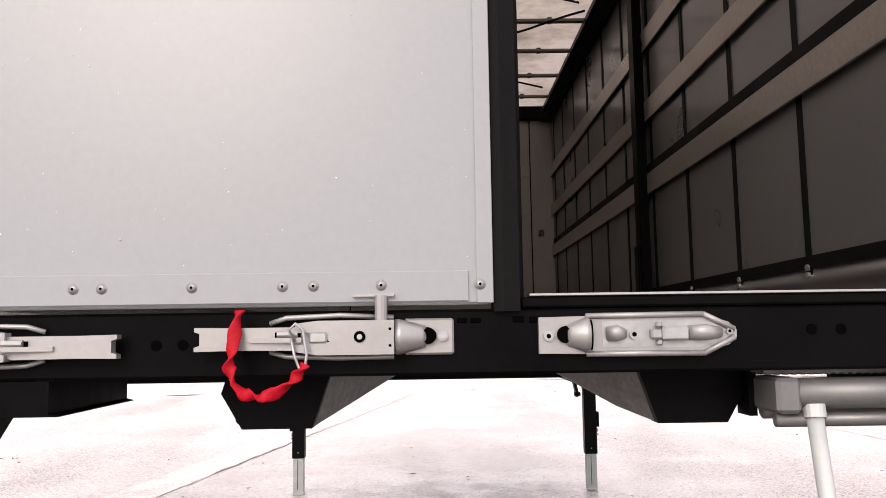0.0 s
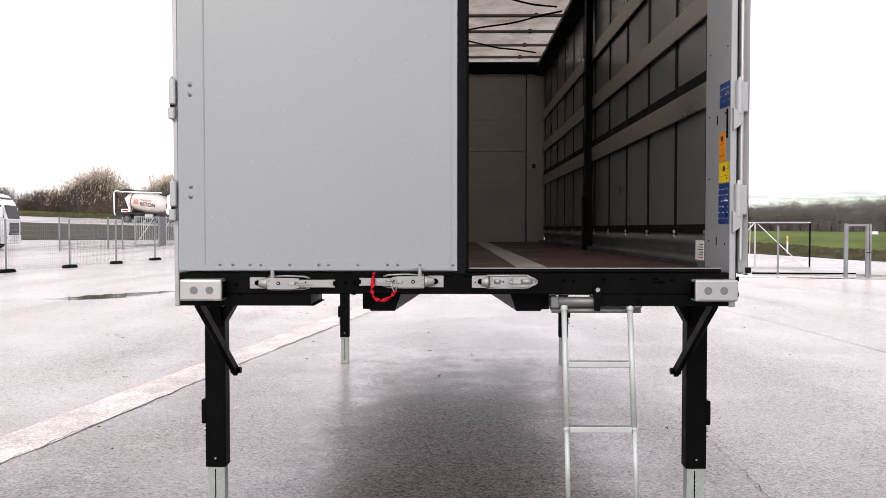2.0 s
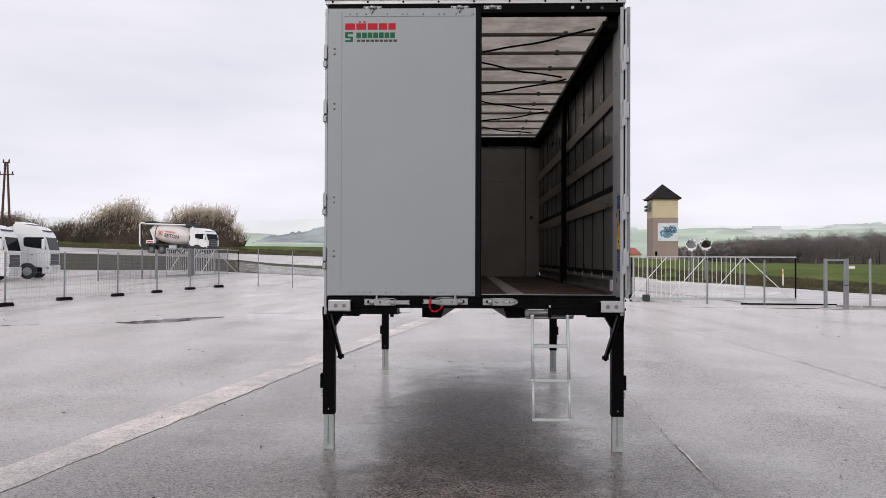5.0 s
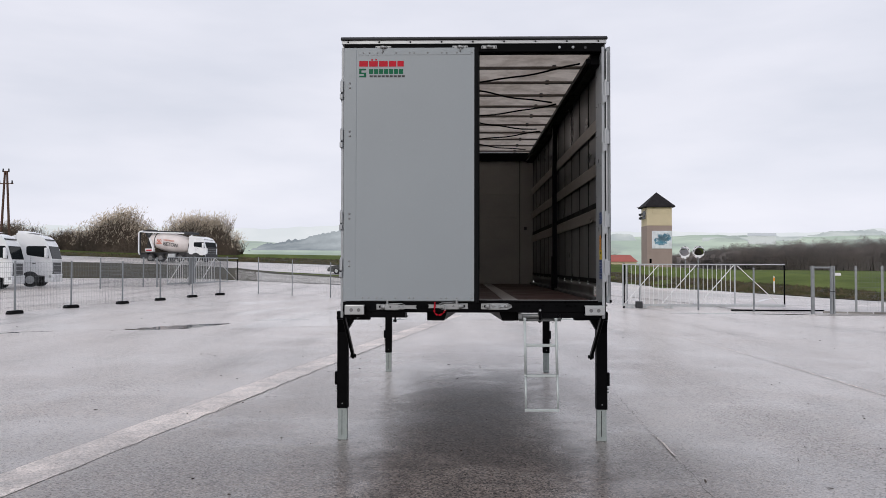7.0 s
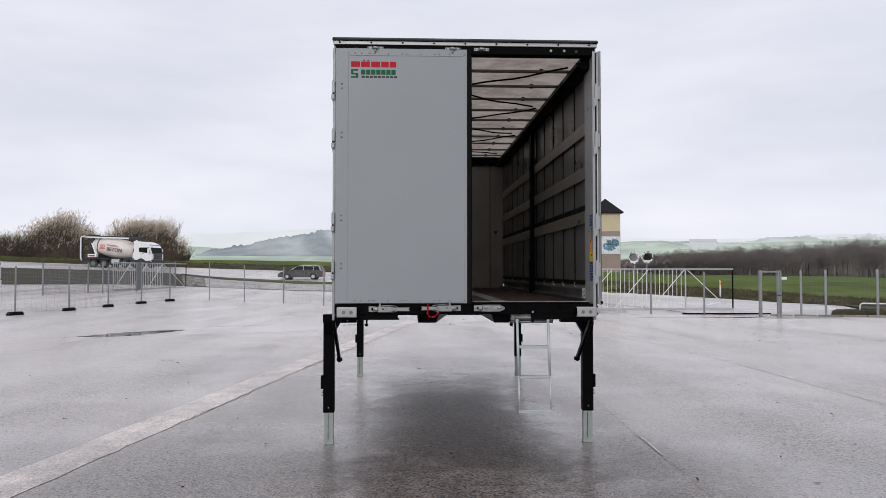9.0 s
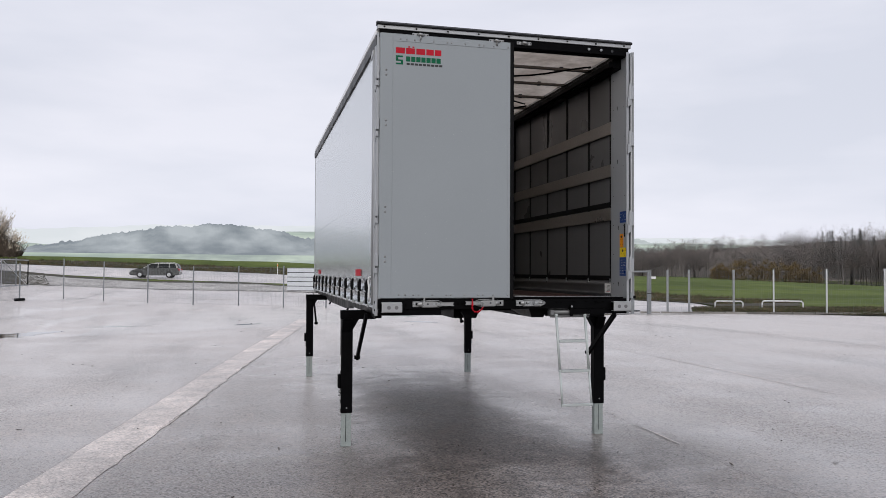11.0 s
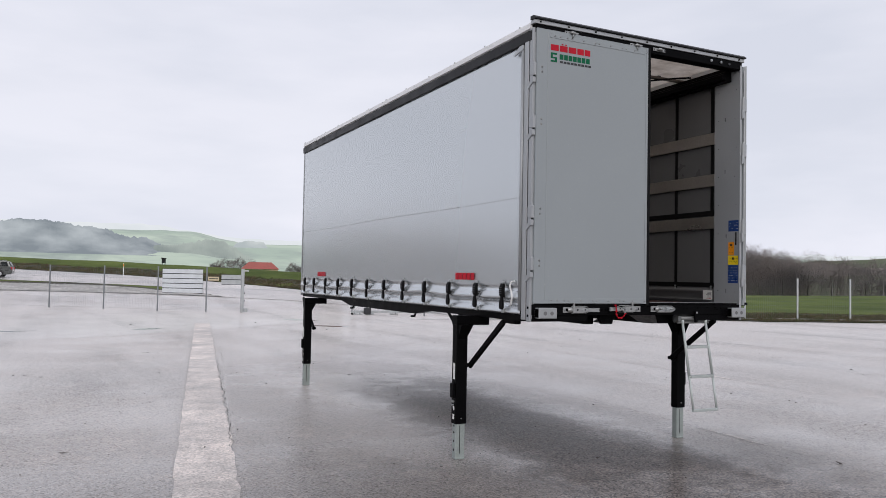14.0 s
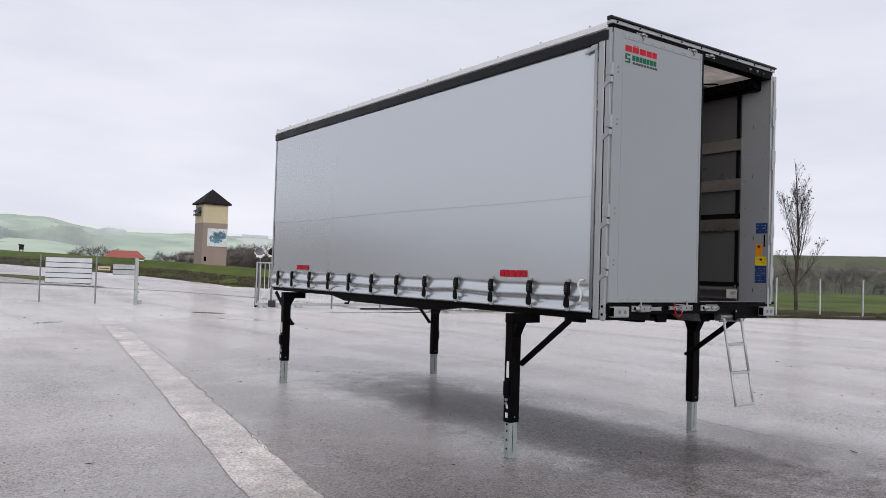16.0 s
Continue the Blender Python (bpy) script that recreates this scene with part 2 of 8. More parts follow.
    l.new(wet.outputs["Fac"], film.inputs[0])
    cm = n.new("ShaderNodeMath")
    cm.operation = 'MULTIPLY'
    l.new(cw.outputs[0], cm.inputs[0])
    l.new(film.outputs[0], cm.inputs[1])
    l.new(cm.outputs[0], b.inputs["Coat Weight"])
    cro = n.new("ShaderNodeMapRange")
    cro.inputs[1].default_value, cro.inputs[2].default_value = 0.48, 0.62
    cro.inputs[3].default_value, cro.inputs[4].default_value = film_rough
    l.new(wet.outputs["Fac"], cro.inputs[0])
    l.new(cro.outputs[0], b.inputs["Coat Roughness"])
    b.inputs["Coat IOR"].default_value = 1.6
    sh = n.new("ShaderNodeMapRange")
    sh.inputs[1].default_value, sh.inputs[2].default_value = 0.32, 0.64
    sh.inputs[3].default_value, sh.inputs[4].default_value = sheen * 0.85, sheen
    l.new(broad.outputs["Fac"], sh.inputs[0])
    b.inputs["Sheen Roughness"].default_value = 0.305
    b.inputs["Sheen Tint"].default_value = (1.0, 0.952, 0.932, 1)
    smap = n.new("ShaderNodeMapping")
    smap.inputs["Scale"].default_value = (0.75, 0.11, 1.0)
    l.new(tc.outputs["Object"], smap.inputs["Vector"])
    streak = n.new("ShaderNodeTexNoise")
    streak.inputs["Scale"].default_value, streak.inputs["Detail"].default_value = 0.8, 5.0
    l.new(smap.outputs["Vector"], streak.inputs["Vector"])
    sr = n.new("ShaderNodeMapRange")
    sr.inputs[1].default_value, sr.inputs[2].default_value = 0.35, 0.68
    sr.inputs[3].default_value, sr.inputs[4].default_value = 0.58, 1.60
    l.new(streak.outputs["Fac"], sr.inputs[0])
    sg = n.new("ShaderNodeMapRange")
    sg.inputs[3].default_value, sg.inputs[4].default_value = 0.30, 1.95
    l.new(bw.outputs[1], sg.inputs[0])
    s1, s2 = n.new("ShaderNodeMath"), n.new("ShaderNodeMath")
    s1.operation = s2.operation = 'MULTIPLY'
    s2.use_clamp = True
    l.new(sr.outputs[0], s1.inputs[0])
    l.new(sg.outputs[0], s1.inputs[1])
    l.new(s1.outputs[0], s2.inputs[0])
    l.new(sh.outputs[0], s2.inputs[1])
    l.new(s2.outputs[0], b.inputs["Sheen Weight"])
    # drying streaks thin the film of water
    thin, cs = n.new("ShaderNodeMapRange"), n.new("ShaderNodeMath")
    thin.inputs[1].default_value, thin.inputs[2].default_value = 0.38, 0.60
    thin.inputs[3].default_value, thin.inputs[4].default_value = 0.88, 1.18
    l.new(streak.outputs["Fac"], thin.inputs[0])
    cs.operation, cs.use_clamp = 'MULTIPLY', True
    l.new(cm.outputs[0], cs.inputs[0])
    l.new(thin.outputs[0], cs.inputs[1])
    l.new(cs.outputs[0], b.inputs["Coat Weight"])
    bp = n.new("ShaderNodeBump")
    bp.inputs["Strength"].default_value, bp.inputs["Distance"].default_value = bump, 0.004
    l.new(grain.outputs["Distance"], bp.inputs["Height"])
    l.new(bp.outputs["Normal"], b.inputs["Normal"])
    if body_shade:
        # gloss cut under body paints its shade on drier ground; wet drip line around
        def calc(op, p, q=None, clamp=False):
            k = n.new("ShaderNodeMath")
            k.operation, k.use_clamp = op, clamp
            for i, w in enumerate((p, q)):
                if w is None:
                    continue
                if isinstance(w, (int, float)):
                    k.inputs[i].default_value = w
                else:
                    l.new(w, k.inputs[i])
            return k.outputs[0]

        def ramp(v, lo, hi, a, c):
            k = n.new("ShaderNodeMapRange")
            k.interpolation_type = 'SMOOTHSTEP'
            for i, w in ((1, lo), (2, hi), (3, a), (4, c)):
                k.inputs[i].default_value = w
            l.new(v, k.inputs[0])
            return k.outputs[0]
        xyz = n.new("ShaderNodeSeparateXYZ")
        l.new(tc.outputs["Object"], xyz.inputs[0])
        dx = calc('SUBTRACT', calc('ABSOLUTE', calc('SUBTRACT', xyz.outputs[0], body_shade[0])), body_shade[2])
        dy = calc('MULTIPLY', calc('SUBTRACT', calc('ABSOLUTE', calc('SUBTRACT', xyz.outputs[1], body_shade[1])), body_shade[3]), 0.24)
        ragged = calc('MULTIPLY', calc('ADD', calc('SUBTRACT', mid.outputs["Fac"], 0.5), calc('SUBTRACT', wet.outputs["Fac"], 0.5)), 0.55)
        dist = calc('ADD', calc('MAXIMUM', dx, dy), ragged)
        under_body_gloss = ramp(dist, -0.80, 0.50, 0.26, 1.0)
        # darker zone before the doors: the body's dim reflection, put into the gloss
        ax = calc('SUBTRACT', calc('ABSOLUTE', calc('SUBTRACT', xyz.outputs[0], 0.2)), 1.6)
        ay = calc('SUBTRACT', calc('ABSOLUTE', calc('ADD', xyz.outputs[1], 1.2)), 1.6)
        front_dim = ramp(calc('ADD', calc('MAXIMUM', ax, ay), calc('MULTIPLY', ragged, 2.5)), -1.3, 1.7, 0.30, 1.0)
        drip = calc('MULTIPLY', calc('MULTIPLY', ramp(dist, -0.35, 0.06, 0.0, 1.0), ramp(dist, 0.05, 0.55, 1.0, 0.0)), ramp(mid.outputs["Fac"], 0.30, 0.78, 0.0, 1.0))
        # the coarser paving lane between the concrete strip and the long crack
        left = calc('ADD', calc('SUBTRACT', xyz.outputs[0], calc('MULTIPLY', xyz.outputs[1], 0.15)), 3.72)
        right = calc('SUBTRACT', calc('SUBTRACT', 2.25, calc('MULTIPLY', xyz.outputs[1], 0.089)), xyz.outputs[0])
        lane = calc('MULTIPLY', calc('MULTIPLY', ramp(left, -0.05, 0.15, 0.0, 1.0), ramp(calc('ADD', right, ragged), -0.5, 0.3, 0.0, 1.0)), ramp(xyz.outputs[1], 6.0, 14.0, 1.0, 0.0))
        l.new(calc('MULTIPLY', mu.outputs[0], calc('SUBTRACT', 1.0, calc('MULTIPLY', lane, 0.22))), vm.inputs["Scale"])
        weight = calc('ADD', calc('MULTIPLY', calc('MULTIPLY', cs.outputs[0], under_body_gloss), calc('ADD', calc('MULTIPLY', front_dim, 0.55), 0.45)), calc('MULTIPLY', drip, 0.30), True)
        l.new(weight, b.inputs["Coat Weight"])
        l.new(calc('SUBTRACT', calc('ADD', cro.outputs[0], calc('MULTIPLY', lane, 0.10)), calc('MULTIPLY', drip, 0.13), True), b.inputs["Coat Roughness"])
        l.new(calc('MULTIPLY', calc('MULTIPLY', calc('MULTIPLY', s2.outputs[0], calc('SUBTRACT', 1.0, calc('MULTIPLY', lane, 0.18))), front_dim), calc('MULTIPLY', under_body_gloss, under_body_gloss)), b.inputs["Sheen Weight"])
        l.new(calc('MULTIPLY', calc('MULTIPLY', sp.outputs[0], front_dim), calc('ADD', calc('MULTIPLY', under_body_gloss, 0.75), 0.25)), b.inputs["Specular IOR Level"])
    cb = n.new("ShaderNodeBump")
    cb.inputs["Strength"].default_value, cb.inputs["Distance"].default_value = bump * 0.42, 0.004
    l.new(grain.outputs["Distance"], cb.inputs["Height"])
    l.new(cb.outputs["Normal"], b.inputs["Coat Normal"])
    return m


# yard: the four-number tuple sets the shade patch painted under the body
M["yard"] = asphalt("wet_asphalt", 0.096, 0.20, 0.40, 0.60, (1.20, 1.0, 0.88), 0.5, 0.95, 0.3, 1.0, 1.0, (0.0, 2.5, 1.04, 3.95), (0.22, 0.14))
M["road"] = asphalt("damp_road_asphalt", 0.36, 0.12, 0.35, 0.5, (1.07, 1, 0.96), 0.06, 0.3, 0.5, 0.5, 0.3, None, (0.34, 0.26))
M["sheet"] = asphalt("asphalt_under_thin_water", 0.13, 0.3, 0.3, 0.5, (1.0, 1.0, 1.0), 0.15, 0.5, 0.3, 1.0, 1.0, None, (0.10, 0.05))
M["line"] = asphalt("worn_pale_concrete_strip", 0.44, 0.5, 0.4, 0.6, (1.12, 1.0, 0.92), 0.4, 0.42, 0.4, 0.3, 0.45)


def grass_material(name, c0, c1, scale):
    m = bpy.data.materials.new(name)
    m.use_nodes = True
    n, l = m.node_tree.nodes, m.node_tree.links
    b = n["Principled BSDF"]
    tc = n.new("ShaderNodeTexCoord")
    a = n.new("ShaderNodeTexNoise")
    a.inputs["Scale"].default_value, a.inputs["Detail"].default_value = scale, 8.0
    a.inputs["Roughness"].default_value = 0.65
    l.new(tc.outputs["Object"], a.inputs["Vector"])
    cr = n.new("ShaderNodeValToRGB")
    cr.color_ramp.elements[0].position, cr.color_ramp.elements[0].color = 0.35, (*c0, 1)
    cr.color_ramp.elements[1].position, cr.color_ramp.elements[1].color = 0.65, (*c1, 1)
    l.new(a.outputs["Fac"], cr.inputs["Fac"])
    l.new(cr.outputs["Color"], b.inputs["Base Color"])
    b.inputs["Roughness"].default_value = 0.95
    b.inputs["Specular IOR Level"].default_value = 0.15
    bp = n.new("ShaderNodeBump")
    bp.inputs["Strength"].default_value, bp.inputs["Distance"].default_value = 0.6, 0.1
    f = n.new("ShaderNodeTexNoise")
    f.inputs["Scale"].default_value = 6.0
    l.new(tc.outputs["Object"], f.inputs["Vector"])
    l.new(f.outputs["Fac"], bp.inputs["Height"])
    l.new(bp.outputs["Normal"], b.inputs["Normal"])
    return m


# far grass greyed in its colour to paint the haze over it
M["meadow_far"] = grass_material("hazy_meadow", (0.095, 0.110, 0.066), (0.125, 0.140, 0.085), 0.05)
M["grass"] = grass_material("meadow_grass", (0.052, 0.078, 0.015), (0.125, 0.160, 0.036), 0.12)


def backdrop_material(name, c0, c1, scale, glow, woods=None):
    """Distant land: daylight and haze are put into a glowing colour over a matt surface."""
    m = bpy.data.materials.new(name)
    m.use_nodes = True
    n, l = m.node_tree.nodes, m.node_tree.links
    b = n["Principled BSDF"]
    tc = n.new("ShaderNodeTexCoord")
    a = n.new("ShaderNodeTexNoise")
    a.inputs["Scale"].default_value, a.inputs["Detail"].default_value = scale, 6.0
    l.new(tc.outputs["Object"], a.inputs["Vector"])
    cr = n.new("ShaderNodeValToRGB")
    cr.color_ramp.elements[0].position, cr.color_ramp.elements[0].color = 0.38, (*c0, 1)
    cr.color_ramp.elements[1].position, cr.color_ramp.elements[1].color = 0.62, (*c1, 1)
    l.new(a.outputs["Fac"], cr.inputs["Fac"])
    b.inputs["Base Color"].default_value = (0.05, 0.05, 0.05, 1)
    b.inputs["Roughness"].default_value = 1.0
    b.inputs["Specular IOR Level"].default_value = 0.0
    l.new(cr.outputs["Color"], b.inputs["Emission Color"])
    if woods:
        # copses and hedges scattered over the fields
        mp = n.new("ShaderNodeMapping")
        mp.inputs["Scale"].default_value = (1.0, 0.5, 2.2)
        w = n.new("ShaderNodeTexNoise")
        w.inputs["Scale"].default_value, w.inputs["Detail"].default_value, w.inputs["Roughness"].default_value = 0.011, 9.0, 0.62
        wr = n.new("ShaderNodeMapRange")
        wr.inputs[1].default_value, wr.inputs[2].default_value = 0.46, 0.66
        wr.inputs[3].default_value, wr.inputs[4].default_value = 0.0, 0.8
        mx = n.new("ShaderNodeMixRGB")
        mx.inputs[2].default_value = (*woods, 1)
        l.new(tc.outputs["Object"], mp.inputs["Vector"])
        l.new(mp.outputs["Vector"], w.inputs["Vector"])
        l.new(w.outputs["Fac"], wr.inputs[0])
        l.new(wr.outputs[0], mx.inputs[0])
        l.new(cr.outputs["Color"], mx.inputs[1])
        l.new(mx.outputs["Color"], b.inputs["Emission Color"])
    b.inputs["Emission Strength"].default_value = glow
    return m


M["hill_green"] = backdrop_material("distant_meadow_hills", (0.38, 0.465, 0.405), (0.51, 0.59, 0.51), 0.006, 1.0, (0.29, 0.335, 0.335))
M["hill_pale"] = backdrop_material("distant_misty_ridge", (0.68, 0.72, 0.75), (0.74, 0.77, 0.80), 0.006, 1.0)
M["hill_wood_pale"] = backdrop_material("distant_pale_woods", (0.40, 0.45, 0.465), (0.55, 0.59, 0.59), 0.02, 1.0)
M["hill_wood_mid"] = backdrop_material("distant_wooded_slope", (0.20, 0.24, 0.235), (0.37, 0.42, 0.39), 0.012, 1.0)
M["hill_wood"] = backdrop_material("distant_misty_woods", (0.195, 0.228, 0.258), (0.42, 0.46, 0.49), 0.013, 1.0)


def roof_material():
    m = bpy.data.materials.new("translucent_white_roof_tarpaulin")
    m.use_nodes = True
    n, l = m.node_tree.nodes, m.node_tree.links
    out = n["Material Output"]
    n.remove(n["Principled BSDF"])
    d, t, mx = n.new("ShaderNodeBsdfDiffuse"), n.new("ShaderNodeBsdfTranslucent"), n.new("ShaderNodeMixShader")
    tc, a, cr = n.new("ShaderNodeTexCoord"), n.new("ShaderNodeTexNoise"), n.new("ShaderNodeValToRGB")
    a.inputs["Scale"].default_value, a.inputs["Detail"].default_value = 2.2, 6.0
    a.inputs["Roughness"].default_value = 0.65
    l.new(tc.outputs["Object"], a.inputs["Vector"])
    cr.color_ramp.elements[0].position, cr.color_ramp.elements[0].color = 0.30, (0.42, 0.35, 0.29, 1)
    cr.color_ramp.elements[1].position, cr.color_ramp.elements[1].color = 0.60, (0.82, 0.74, 0.66, 1)
    l.new(a.outputs["Fac"], cr.inputs["Fac"])
    l.new(cr.outputs["Color"], d.inputs["Color"])
    l.new(cr.outputs["Color"], t.inputs["Color"])
    mx.inputs[0].default_value = 0.33
    l.new(d.outputs[0], mx.inputs[1])
    l.new(t.outputs[0], mx.inputs[2])
    l.new(mx.outputs[0], out.inputs["Surface"])
    return m


M["roof"] = roof_material()


# ---------------------------------------------------------------- mesh helpers
def part(name, bm, mat, parent=None, label="", smooth=False):
    """Links a bmesh as one mesh object, under a thing or a part."""
    me = bpy.data.meshes.new(name)
    bmesh.ops.recalc_face_normals(bm, faces=bm.faces)
    bm.to_mesh(me)
    bm.free()
    for mm in (mat if isinstance(mat, (list, tuple)) else [mat]):
        me.materials.append(mm)
    if smooth:
        for p in me.polygons:
            p.use_smooth = True
    ob = new(name, me)
    if parent is not None:
        ob.parent = parent
    if label:
        tagged(ob, label)
    return ob


def thing(name, label, category, at=(0, 0, 0), group="", kind="", rz=0):
    ob = new(name)
    ob.matrix_world = pose(*at, 0, 0, rz)
    return tagged(ob, label, category, group, kind)


def box(bm, x0, x1, y0, y1, z0, z1, bevel=0.0, seg=1):
    r = bmesh.ops.create_cube(bm, size=1.0, matrix=Matrix.LocRotScale(((x0 + x1) / 2, (y0 + y1) / 2, (z0 + z1) / 2), None, (abs(x1 - x0), abs(y1 - y0), abs(z1 - z0))))
    if bevel:
        es = list({e for v in r["verts"] for e in v.link_edges})
        bmesh.ops.bevel(bm, geom=es, offset=bevel, segments=seg, affect='EDGES', profile=0.6)
    return bm


def cyl(bm, p0, p1, r0, r1=None, seg=12, caps=True):
    p0, p1 = Vector(p0), Vector(p1)
    d = p1 - p0
    m = Matrix.Translation((p0 + p1) / 2) @ d.to_track_quat('Z', 'Y').to_matrix().to_4x4()
    bmesh.ops.create_cone(bm, cap_ends=caps, segments=seg, radius1=r0, radius2=r0 if r1 is None else r1, depth=d.length, matrix=m)
    return bm


def beam(bm, p0, p1, w, h, bevel=0.0, up=(0, 0, 1)):
    """A rectangular bar from p0 to p1, w across, h along up."""
    p0, p1 = Vector(p0), Vector(p1)
    d = (p1 - p0)
    y = d.normalized()
    x = y.cross(Vector(up)).normalized()
    z = x.cross(y)
    m = Matrix((x, y, z)).transposed().to_4x4()
    m = Matrix.Translation((p0 + p1) / 2) @ m @ Matrix.Diagonal((w, d.length, h, 1))
    r = bmesh.ops.create_cube(bm, size=1.0, matrix=m)
    if bevel:
        es = list({e for v in r["verts"] for e in v.link_edges})
        bmesh.ops.bevel(bm, geom=es, offset=bevel, segments=1, affect='EDGES')
    return bm


def prism(bm, pts, axis, a, b):
    """Extrudes a 2D outline along an axis ('x': pts are (y, z); 'y': (x, z); 'z': (x, y))."""
    def at(p, s):
        return {'x': (s, p[0], p[1]), 'y': (p[0], s, p[1]), 'z': (p[0], p[1], s)}[axis]
    va = [bm.verts.new(at(p, a)) for p in pts]
    vb = [bm.verts.new(at(p, b)) for p in pts]
    bm.faces.new(va)
    bm.faces.new(vb[::-1])
    k = len(pts)
    for i in range(k):
        bm.faces.new((va[i], vb[i], vb[(i + 1) % k], va[(i + 1) % k]))
    return bm


def sweep(bm, pts, radii, seg=8):
    """A tube through points with a radius (or a (width, height) pair) at each."""
    rings = []
    pts = [Vector(p) for p in pts]
    for i, p in enumerate(pts):
        d = (pts[min(i + 1, len(pts) - 1)] - pts[max(i - 1, 0)]).normalized()
        ref = Vector((0, 1, 0)) if abs(d.y) < 0.9 else Vector((1, 0, 0))
        u = d.cross(ref).normalized()
        v = d.cross(u)
        r = radii[i] if isinstance(radii, (list, tuple)) else radii
        ra, rb = r if isinstance(r, tuple) else (r, r)
        rings.append([bm.verts.new(p + u * ra * math.cos(2 * math.pi * k / seg) + v * rb * math.sin(2 * math.pi * k / seg)) for k in range(seg)])
    for a, b in zip(rings, rings[1:]):
        for k in range(seg):
            bm.faces.new((a[k], a[(k + 1) % seg], b[(k + 1) % seg], b[k]))
    bm.faces.new(rings[0])
    bm.faces.new(rings[-1][::-1])
    return bm


def B():
    return bmesh.new()


def child_empty(name, parent, at=(0, 0, 0)):
    ob = new(name)
    ob.parent = parent
    ob.location = at
    return ob


def shared(name, ob, m, parent):
    """Another object on ob's mesh."""
    o = new(name, ob.data)
    o.parent = parent
    o.matrix_basis = m
    return o


def smoothstep(a, b, x):
    t = min(1.0, max(0.0, (x - a) / (b - a)))
    return t * t * (3 - 2 * t)


# ---------------------------------------------------------------- ground
# azimuth from (0, -5): yard edge, road's near edge, road's far edge, top of the bank, as distance and height
LAND = [
    (-80, 72, 0.60, 90, 3.6, 104, 4.2, 122, 5.2),
    (-31, 80, 0.70, 92, 2.4, 102, 3.2, 122, 4.4),
    (-20, 80, 0.60, 90, 1.9, 100, 2.6, 118, 3.9),
    (-14, 66, 0.45, 82, 1.25, 98, 2.2, 115, 3.7),
    (-9, 60, 0.35, 78, 0.9, 96, 1.95, 114, 3.5),
    (0, 58, 0.20, 72, 0.6, 88, 1.4, 107, 3.1),
    (9, 52, 0.05, 62, 0.25, 76, 0.62, 95, 2.4),
    (15, 46, -0.10, 54, -0.02, 68, 0.02, 86, 1.9),
    (21, 38, -0.20, 46, -0.10, 58.5, -0.05, 78, 1.45),
    (27, 36, -0.20, 41, -0.15, 50.5, -0.09, 75, 1.15),
    (33, 37, -0.15, 40, -0.12, 45, -0.06, 80, 0.85),
    (45, 37, -0.10, 42, 0.1, 50, 0.15, 90, 0.4),
    (60, 42, -0.05, 46, 0.1, 52, 0.2, 90, 0.9),
    (90, 50, 0.00, 56, 0.1, 62, 0.2, 90, 0.5),
]


def land_row(az):
    for a, b in zip(LAND, LAND[1:]):
        if az <= b[0]:
            f = max(0.0, (az - a[0]) / (b[0] - a[0]))
            return [p + (q - p) * f for p, q in zip(a, b)]
    return list(LAND[-1])


def yard_z(x, y):
    s = smoothstep(-17, -6, x)
    return max(0.0, min(y, 35) - 8) * (0.006 * (1 - s) - 0.0085 * s) + max(0.0, min(y, 60) - 35) * (0.020 * (1 - s) - 0.004 * s)


def land_z(x, y):
    az, r = math.degrees(math.atan2(x, y + 5)), math.hypot(x, y + 5)
    if abs(az) > 100 or y < -5:
        return 0.0
    _, r0, z0, r1, z1, r2, z2, r3, z3 = land_row(az)
    if r < r0:
        f = smoothstep(0.8 * r0, r0, r) if r0 > 44 else smoothstep(0.9 * r0, r0, r)
        return yard_z(x, y) * (1 - f) + z0 * f
    pts = [(r0, z0), (r1, z1), (r2, z2), (r3, z3), (240, z3 * 0.5 - 2.1 * smoothstep(28, 49, az)), (700, 0.3), (5000, 0.0)]
    for (a, za), (b, zb) in zip(pts, pts[1:]):
        if r <= b:
            f = (r - a) / (b - a)
            if (a, b) == (r2, r3):
                f = smoothstep(0, 1, f)
            return za + (zb - za) * f
    return 0.0


def polar_sheet(name, mat, radii, azimuths, dz, closed):
    bm = B()
    grid = []
    for r in radii:
        grid.append([bm.verts.new((r * math.sin(radians(a)), r * math.cos(radians(a)) - 5, land_z(r * math.sin(radians(a)), r * math.cos(radians(a)) - 5) + dz - (0.6 if r < (land_row(a)[1] if abs(a) <= 90 else 60) - 2.5 else 0.0))) for a in azimuths])
    k = len(azimuths)
    for p, q in zip(grid, grid[1:]):
        for i in range(k if closed else k - 1):
            bm.faces.new((p[i], p[(i + 1) % k], q[(i + 1) % k], q[i]))
    return part(name, bm, mat, smooth=True)


all_az = list(range(-180, -90, 6)) + list(range(-90, 91, 2)) + list(range(96, 180, 6))
ground = polar_sheet("ground", M["grass"], [0.01, 10, 20, 30, 34, 38, 42, 46, 50, 54, 58, 62, 66, 70, 75, 80, 85, 90, 95, 100, 106, 112, 120, 140, 170, 240, 400, 700, 1500, 4500], all_az, -0.03, True)
tagged(ground, "green meadow that rises behind the yard", "ground", kind="structure")


